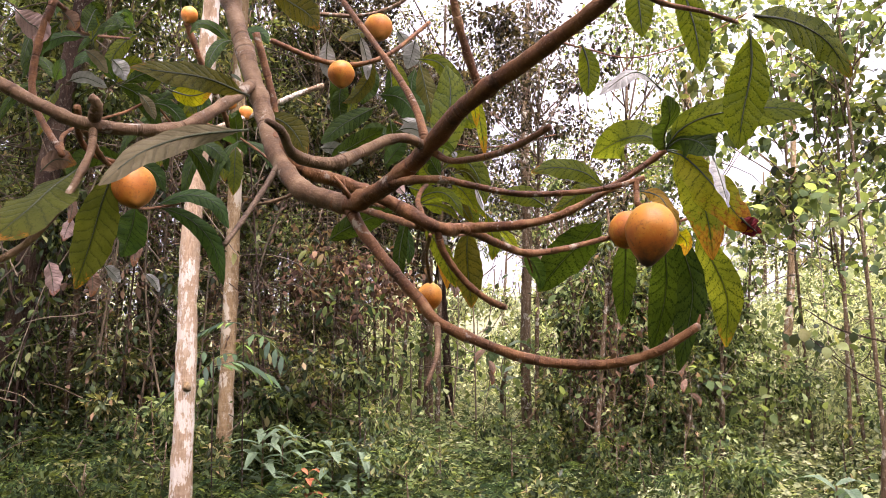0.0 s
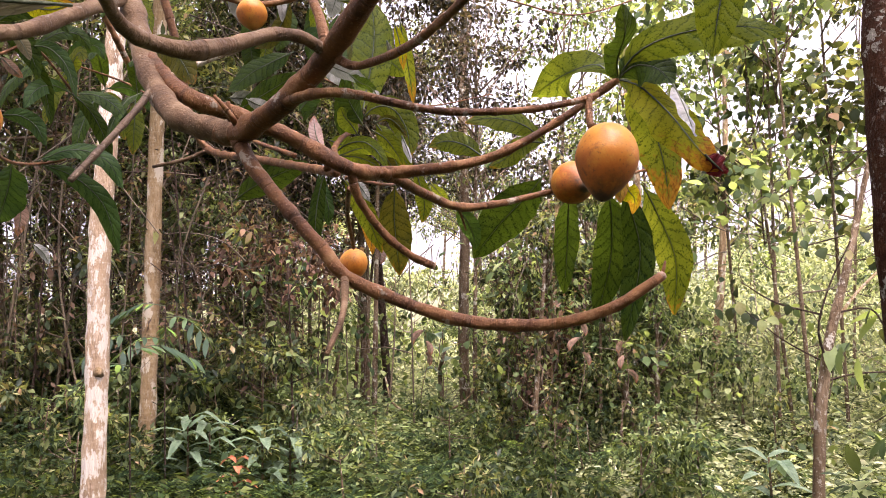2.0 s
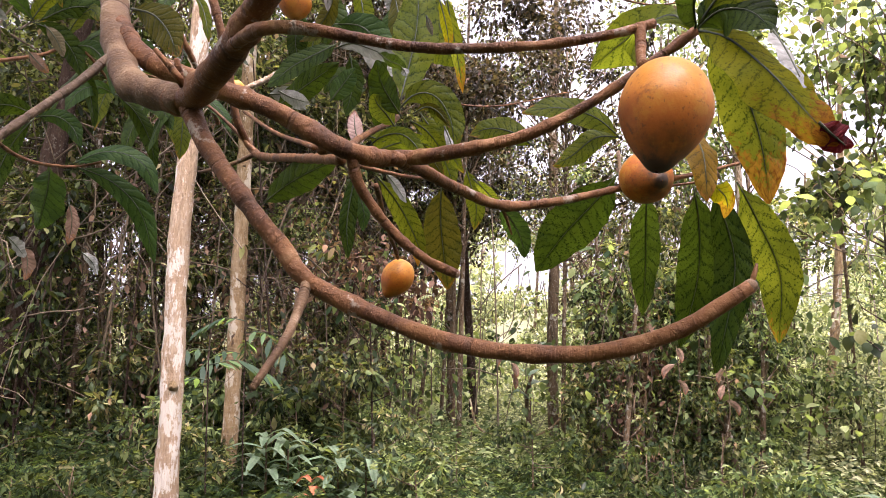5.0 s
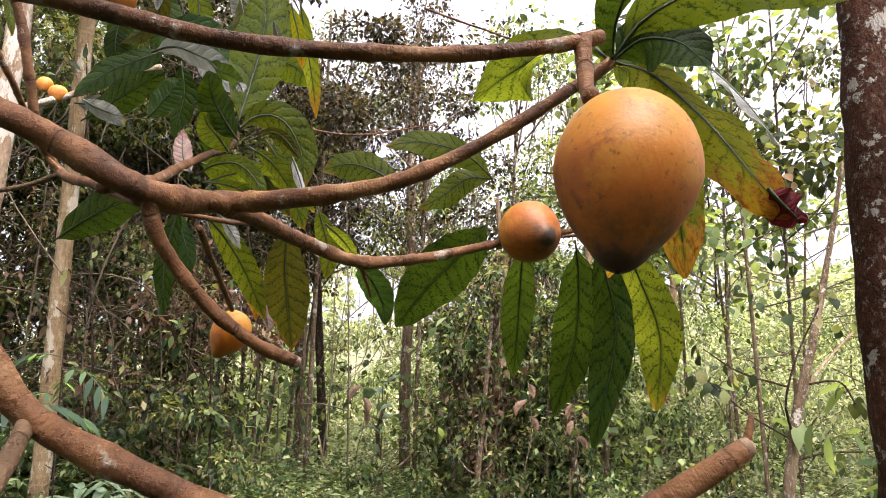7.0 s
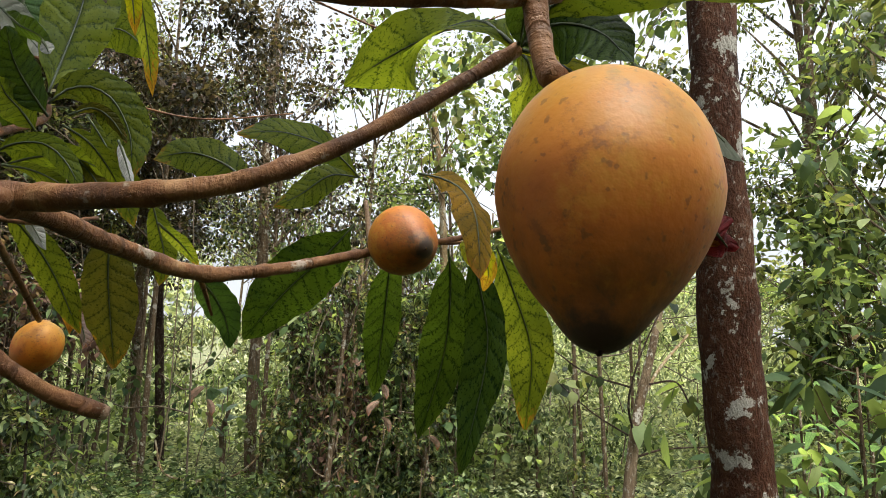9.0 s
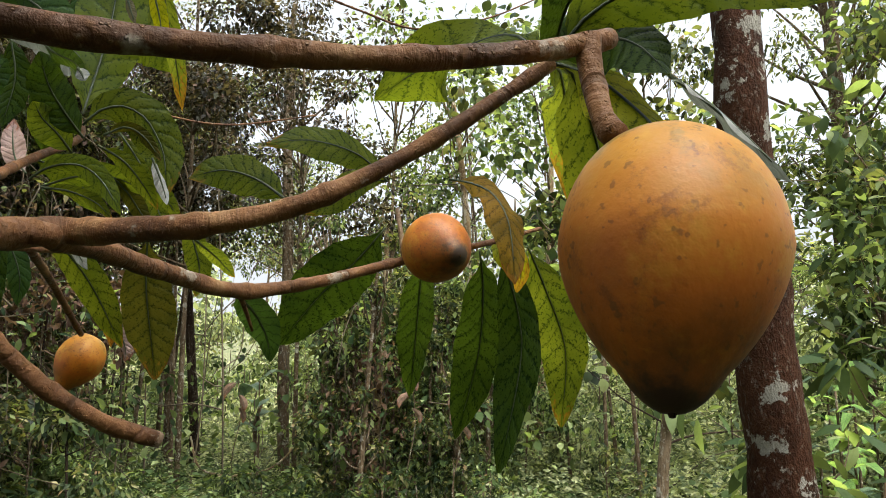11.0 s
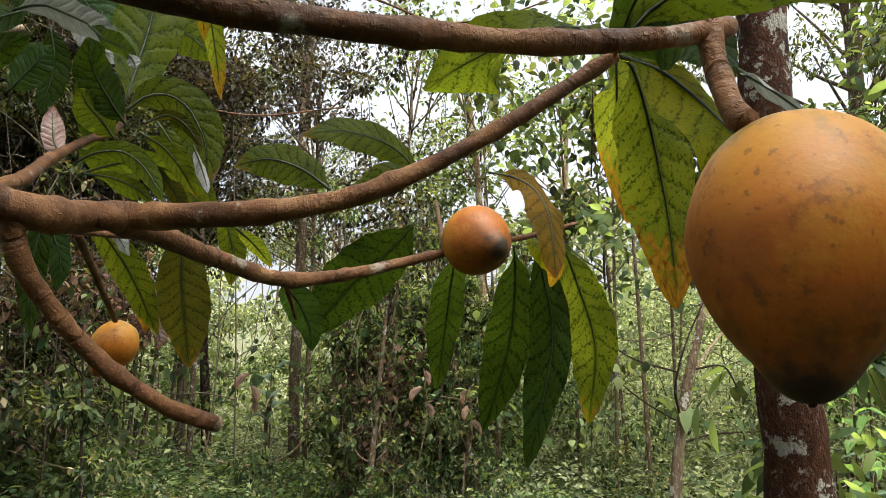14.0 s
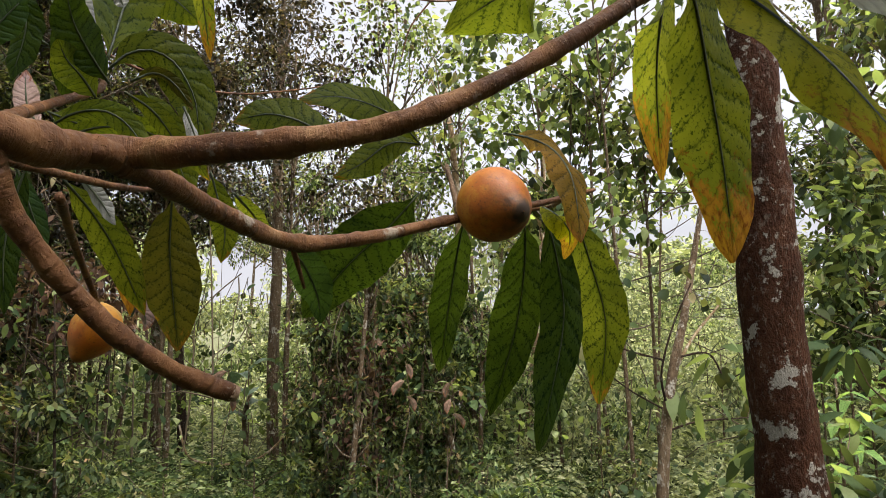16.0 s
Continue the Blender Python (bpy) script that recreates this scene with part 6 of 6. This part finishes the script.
herbs("undergrowth", 5000, (9, 54), (7, 15), 0.065, 0.42, 0.7, F_SKYLIT, "green herbs on the bright side, painted pale for open light", 70)
herbs("undergrowth", 9000, (11, 56), (8.5, 26), 0.10, 0.42, 0.8, F_SKYLIT, "green herbs on the slope, painted pale for open light", 63)
herbs("undergrowth", 3600, (15, 56), (4.2, 9), 0.07, 0.42, 0.55, F_SKYLIT, "green herbs at the edge of the clearing, painted pale for open light", 67)
herbs("undergrowth", 700, (-12, 8), (4.6, 8.5), 0.08, 0.42, 0.75, F_LIGHT, "light green herbs below the trunks", 68)
# Out of view; added so less light bounces up from bare soil.
herbs("undergrowth", 5000, (0, 360), (0.0, 3.4), 0.12, 0.42, 0.35, F_HERB, "unseen low green herbs added under the fruit tree to cut bounce", 65)
herbs("undergrowth", 6000, (54, 316), (3.0, 9), 0.12, 0.42, 0.4, F_HERB, "low green herbs by the path", 64)


def fern_bed(name, count, az, dist, reach, material, label, seed):
    """Arching fronds with paired leaflets, many together."""
    rng = np.random.default_rng(seed)
    a = np.radians(rng.uniform(*az, count))
    d = np.sqrt(rng.uniform(dist[0] ** 2, dist[1] ** 2, count))
    x, y = d * np.sin(a), d * np.cos(a)
    root = np.stack([x, y, rise(x, y) + rng.uniform(0.05, 0.5, count)], 1)
    turn = rng.uniform(0, 6.28, count)
    out = np.stack([np.cos(turn), np.sin(turn), np.zeros(count)], 1)
    side = np.stack([-np.sin(turn), np.cos(turn), np.zeros(count)], 1)
    L = reach * rng.uniform(0.6, 1.3, count)
    pos, axis, nrm, ln = [], [], [], []
    for k in range(1, 11):
        u = k / 10
        p = root + out * (L * u)[:, None] + np.array([0, 0, 1.0]) * (L * (0.75 * u - 0.85 * u * u))[:, None]
        for way in (-1, 1):
            pos.append(p)
            axis.append(side * way + out * 0.5 + np.array([0, 0, -0.35]) + unit(rng, count) * 0.12)
            nrm.append(np.array([0, 0, 1.0]) + out * 0.3 * u + unit(rng, count) * 0.2)
            ln.append(L * 0.36 * (1.1 - 0.85 * u))
    ln = np.concatenate(ln)
    ob = link(name, leaves_mesh(name, np.concatenate(pos), ln, ln * 0.27, np.concatenate(axis), np.concatenate(nrm), False), material, None, label, smooth=False)
    return tagged(ob, label, "ferns", kind="stuff")


fern_bed("ferns", 2600, (-44, -2), (4.0, 9.0), 0.22, F_FERN, "green ferns crowding the forest floor", 161)
fern_bed("ferns", 1500, (-2, 30), (4.6, 9.0), 0.20, F_FERN, "green ferns between the trunks", 162)
fern_bed("climbing_ferns", 500, (-36, -10), (6.9, 9.0), 0.26, F_FROND, "feathery climbing leaves in the thicket", 163)


def thin_stems(name, count, az, dist, height, radius, material, label, seed):
    """Slender upright stems and hanging cords, leaning a little."""
    rng = np.random.default_rng(seed)
    tubes = []
    for k in range(count):
        a, d = radians(rng.uniform(*az)), rng.uniform(*dist)
        x, y = d * math.sin(a), d * math.cos(a)
        z, h = float(rise(x, y)) - 0.05, rng.uniform(*height)
        lean = rng.normal(size=2) * 0.05 * h
        bow = rng.normal(size=2) * 0.03 * h
        r = radius * rng.uniform(0.4, 1.4)
        tubes.append(tube([(x, y, z), (x + lean[0] * 0.4 + bow[0], y + bow[1], z + h * 0.45), (x + lean[0], y + lean[1], z + h)], [r, r * 0.8, r * 0.5], 0.3, 5, 0.03, cap=False, seed=k))
    v, q = join_tubes(tubes)
    return tagged(link(name, mesh_from(name, v, q), material), label, "stems", kind="stuff")


thin_stems("thin_stems", 44, (-44, -9), (6.9, 11.5), (2.0, 5.5), 0.014, F_TWIGS, "thin brown upright stems in the thicket", 171)
thin_stems("thin_stems", 26, (-9, 22), (7.4, 12.5), (1.2, 4.5), 0.013, F_TWIGS, "thin brown stems between the trunks", 172)
thin_stems("thin_stems", 6, (-20, 34), (8.0, 11.5), (1.0, 3.0), 0.012, F_PALETWIG, "pale thin stems in the undergrowth", 173)
tangle("vine_tangle", 420, (-36, -8), (6.9, 9.5), (0.6, 3.2), 1.3, 0.006, F_TWIGS, "arching dry brown vines across the thicket", 147)


def broad_plant(centre, count, length, wide, tall, material, label, seed, tilt=0.2, category="plant"):
    """A seedling: upright stem with broad arching leaves in a whorl, each leaf a part."""
    rng = np.random.default_rng(seed)
    c = Vector(centre)
    z0 = float(rise(c.x, c.y))
    ob = empty("broadleaf_plant", (c.x, c.y, z0), label, category, "broad-leaved seedlings")
    top = c.z - z0
    part_tube("stem", [(0, 0, -0.05), (0.01, 0, top * 0.5), (0, 0, top)], [0.012, 0.009, 0.006], M_BROWNBARK, ob, step=0.1, sides=8)
    for k in range(count):
        a = k * 2.4 + rng.uniform(-0.3, 0.3)
        z = top * (1 - 0.55 * (k / count) ** 1.2)
        L = length * rng.uniform(0.7, 1.2)
        out = Vector((math.cos(a), math.sin(a), 0))
        lift = rng.uniform(0.1, 0.6)
        p0, p1 = Vector((0, 0, z)), Vector((0, 0, z)) + out * L * 0.45 + Vector((0, 0, L * lift * 0.45))
        p2 = p1 + out * L * 0.55 + Vector((0, 0, -L * rng.uniform(0.1, 0.5)))
        pts, _ = spline([p0, p1, p2], [1, 1], 0.06)
        side = out.cross(Vector((0, 0, 1)))
        n = len(pts)
        verts, uv = [], []
        for i, p in enumerate(pts):
            u = i / (n - 1)
            w = wide * 0.5 * max(0.03, math.sin(math.pi * min(1, 0.06 + u * 0.94)) ** 0.8)
            for s in (-1, -0.5, 0, 0.5, 1):
                verts.append(Vector(p) + side * w * s + Vector((0, 0, abs(s) * w * 0.25)))
                uv.append((u, 0.5 + s / 2))
        i, j = np.meshgrid(np.arange(n - 1), np.arange(4), indexing="ij")
        q = np.stack([i * 5 + j, i * 5 + j + 1, (i + 1) * 5 + j + 1, (i + 1) * 5 + j], -1).reshape(-1, 4)
        link("leaf", mesh_from("leaf", verts, q, uv), material[k % len(material)] if isinstance(material, tuple) else material, ob)
    return ob


broad_plant((-1.3903, 5.7000, 0.7100), 15, 0.30, 0.075, 0.6, M_GLOSSY, "glossy dark green broad-leaved seedling", 71)
broad_plant((-1.2776, 5.9000, 0.6378), 12, 0.30, 0.075, 0.6, M_GLOSSY, "glossy dark green broad-leaved seedling", 72)
broad_plant((-0.80, 5.40, 0.66), 15, 0.30, 0.075, 0.6, M_GLOSSY, "glossy dark green broad-leaved seedling", 73)
broad_plant((-0.62, 5.50, 0.62), 13, 0.30, 0.075, 0.6, M_GLOSSY, "glossy dark green broad-leaved seedling", 74)
broad_plant((-0.9500, 5.3000, 0.5000), 9, 0.14, 0.06, 0.6, M_REDLEAF, "seedling with young orange-red leaves", 75)
broad_plant((0.8112, 9.3000, 1.2726), 5, 0.42, 0.24, 1.2, M_GLOSSY, "tall plant with large dark arrow leaves", 76)
broad_plant((2.4804, 4.6000, 0.5968), 8, 0.30, 0.09, 0.6, M_GLOSSY, "light green broad-leaved plant", 77)
broad_plant((3.2664, 3.6000, 1.3974), 10, 0.17, 0.06, 0.6, M_FRESH, "light green leafy plant with small flower heads", 78)
broad_plant((3.7153, 3.9000, 1.5003), 10, 0.18, 0.06, 0.6, M_FRESH, "light green leafy plant with small flower heads", 79)
broad_plant((2.9245, 3.4000, 1.0802), 10, 0.17, 0.06, 0.6, M_FRESH, "light green leafy plant", 80)

broad_plant((3.9803, 4.0000, 1.2516), 12, 0.21, 0.085, 0.6, (M_FRESH, M_GLOSSY), "leafy plant with pale undersides and small flower heads", 81)
broad_plant((4.0263, 3.8000, 1.1416), 12, 0.21, 0.085, 0.6, (M_FRESH, M_GLOSSY), "leafy plant with pale undersides and small flower heads", 82)
broad_plant((3.4682, 3.7000, 1.0492), 12, 0.20, 0.080, 0.6, (M_FRESH, M_GLOSSY), "leafy plant with pale undersides", 83)
broad_plant((4.7457, 4.4000, 1.5911), 12, 0.22, 0.090, 0.6, (M_FRESH, M_GLOSSY), "leafy plant with pale undersides", 84)
broad_plant((4.4770, 4.8000, 1.4127), 12, 0.20, 0.080, 0.6, (M_FRESH, M_GLOSSY), "leafy plant with pale undersides", 85)

# ---- compound leaves, dead leaves, loops of vine ----
def feather(start, end, sag, pairs, length, wide, material, parent, seed, label=""):
    """A compound leaf: a stalk with paired hanging leaflets."""
    rng = np.random.default_rng(seed)
    a, c = np.array(start), np.array(end)
    line = [a, (a + c) / 2 + (0, 0, sag), c]
    pts, _ = spline(line, [1, 1], np.linalg.norm(c - a) / pairs)
    tang = np.gradient(pts, axis=0)
    pos, axis, nrm = [], [], []
    for p, t in zip(pts[1:], tang[1:]):
        t = t / np.linalg.norm(t)
        side = np.cross(t, (0, 0, 1))
        for s in (-1, 1):
            pos.append(p)
            axis.append(side * s * 0.8 + t * 0.75 + np.array((0, 0, -0.45)) + unit(rng, 1)[0] * 0.15)
            nrm.append(np.array((0, 0, 1.0)) + side * s * 0.3)
    n = len(pos)
    ln = length * rng.uniform(0.8, 1.15, n)
    ob = link("leaf", leaves_mesh("leaf", pos, ln, ln * wide, axis, nrm, True), material, parent, label, smooth=False)
    v, q = tube(line, [0.004, 0.002], 0.05, 5)
    link("leaf_stalk", mesh_from("leaf_stalk", v, q), M_RIB, ob)
    return ob


def feather_sapling(top, label, seed, count=5, reach=0.55):
    rng = np.random.default_rng(seed)
    t = Vector(top)
    z0 = float(rise(t.x, t.y))
    ob = empty("sapling", (t.x, t.y, z0), label, "sapling", "saplings with compound leaves")
    h = t.z - z0
    part_tube("stem", [(0.05, 0.02, -0.05), (0.02, 0, h * 0.5), (0, 0, h)], [0.006, 0.005, 0.004], M_DARKBARK, ob, step=0.1, sides=8)
    for k in range(count):
        a = k * 2.4 + 0.3 + seed
        z = h * (1 - 0.1 * k / count * 2)
        L = reach * rng.uniform(0.7, 1.1)
        feather((0, 0, z), (math.cos(a) * L, math.sin(a) * L, z - L * rng.uniform(0.1, 0.5)), L * 0.16, 6, L * 0.42, 0.24, F_FROND, ob, seed * 10 + k)
    return ob


feather_sapling((-1.4755, 5.3500, 1.5547), "young sapling with drooping compound leaves", 3, 4, 0.40)
feather_sapling((-1.5031, 4.7500, 1.3667), "young sapling with drooping compound leaves", 4, 3, 0.32)


def dead_vine(tip, size, label, seed):
    """A thin dry vine standing up from the undergrowth with large withered leaves at its top."""
    rng = np.random.default_rng(seed)
    t = Vector(tip)
    z0 = float(rise(t.x, t.y))
    ob = empty("dead_vine", (t.x, t.y, z0), label, "dead vine", "withered vines")
    h = t.z - z0
    part_tube("stem", [(0.08, 0.05, -0.05), (-0.04, 0.02, h * 0.45), (0.03, 0, h * 0.8), (0, 0, h + 0.1)], [0.006, 0.005, 0.004, 0.003], M_BROWNBARK, ob, step=0.06, sides=6)
    for k in range(3):
        a = seed + k * 2.2
        p = Vector((0, 0, h + 0.08 - 0.12 * k))
        out = Vector((math.cos(a), 0.3 * math.sin(a), 0))
        leaf([p, p + out * size * 0.4 + Vector((0, 0, -0.02)), p + out * size * 0.75 + Vector((0, 0, -size * 0.5)), p + out * size * 0.8 + Vector((0, 0, -size * 0.95))], size * 0.42, M_DRY, ob, 20 * k, seed=seed + k, cup=0.35)
    return ob


dead_vine((1.6752, 6.0000, 1.3429), 0.12, "dry vine with large withered pinkish leaves", 1)
dead_vine((2.0434, 6.0000, 1.1967), 0.12, "dry vine with large withered pinkish leaves", 2)
dead_vine((0.5248, 8.3000, 1.2182), 0.17, "dry vine with large withered pinkish leaves", 3)

loop = empty("liana", (0.0849, 8.9000, 0.7293), "long thin liana looping between two trunks", "liana")
part_tube("stem", [tuple(Vector(p) - loop.location) for p in ((0.0849, 8.9000, 0.7293), (0.1737, 8.8500, 0.4272), (0.3900, 8.8000, 0.3284), (0.6934, 8.7500, 0.3294), (0.9550, 8.7000, 0.4117), (1.1689, 8.7000, 0.6644), (1.2836, 8.7500, 1.2740))], [0.011, 0.012, 0.012, 0.011, 0.011, 0.010, 0.009], M_TAN, loop, step=0.05, sides=8)

# heart-shaped leaves along the shoots of the slim tree
rng = np.random.default_rng(88)
sets = []
for p in ((2.5146, 3.7600, 1.8882), (2.7393, 3.8000, 1.4286), (2.0280, 4.0000, 1.6786), (2.0849, 4.1000, 1.5306), (2.8905, 4.0000, 1.7884), (2.1304, 3.9000, 1.5660), (2.6883, 3.9500, 1.9977), (2.4459, 3.9000, 1.8636), (2.8178, 3.7800, 1.2002)):
    sets.append(clump(rng, np.array(p) - np.array(slim.location), np.array([0.15, 0.15, 0.12]), 5, 0.070, 1.4, 0.1))
gather("foliage", sets, 0.8, F_MID, slim, "drooping heart-shaped leaves", True)


c = Vector((-1.4450, 4.1000, 1.2000)) - pale_tree.location
part_tube("knot", [c + Vector((0, 0.02, 0)), c, c + Vector((0, -0.010, 0)), c + Vector((0, -0.016, 0))], [0.026, 0.024, 0.016, 0.006], M_TAN, pale_tree, "small round knot", step=0.006, sides=14, rough=0.15)


def palm(at, height, reach, count, label, seed):
    rng = np.random.default_rng(seed)
    z0 = float(rise(at[0], at[1]))
    ob = empty("palm_tree", (at[0], at[1], z0), label, "palm tree")
    part_tube("trunk", [(0, 0, -0.05), (0.05, 0, height * 0.5), (0, 0, height)], [0.12, 0.09, 0.08], M_BROWNBARK, ob, step=0.15, sides=12)
    for k in range(count):
        a = 6.28 * k / count + 0.4
        L = reach * rng.uniform(0.85, 1.1)
        feather((0, 0, height), (math.cos(a) * L, math.sin(a) * L, height - L * rng.uniform(0.3, 0.7)), L * 0.3, 26, L * 0.28, 0.07, F_MID, ob, seed + k)
    return ob


spot_palm = (8.9023, 6.2000, 5.7152)
palm((spot_palm[0], spot_palm[1]), spot_palm[2] + 0.35 - float(rise(spot_palm[0], spot_palm[1])), 1.9, 9, "tall palm with drooping feathery fronds", 97)

# leaves and dead vine climbing the dark trunk
rng = np.random.default_rng(98)
sets, vines = [], []
foot = np.array(dark_tree.location)
a, c = np.array((-3.4909, 6.0500, 2.4074)) - foot, np.array((-3.6018, 6.0500, 0.4352)) - foot
for i in range(26):
    p = a + (c - a) * rng.uniform(0, 1) + rng.normal(size=3) * (0.16, 0.08, 0.05)
    sets.append(clump(rng, p, np.array([0.16, 0.14, 0.20]), 34, 0.09, 1.0, 0.2))
    q = p + (rng.normal() * 0.1, -0.05, -rng.uniform(0.3, 0.9))
    vines.append(tube([p, (p + q) / 2 + rng.normal(size=3) * 0.04, q], [0.008, 0.005], 0.1, 5, 0.02))
gather("climber", sets, 0.45, F_DEEP, dark_tree, "climbing leaves")
v, q = join_tubes(vines)
link("vine", mesh_from("vine", v, q), M_DARKBARK, dark_tree, "hanging dark vines")
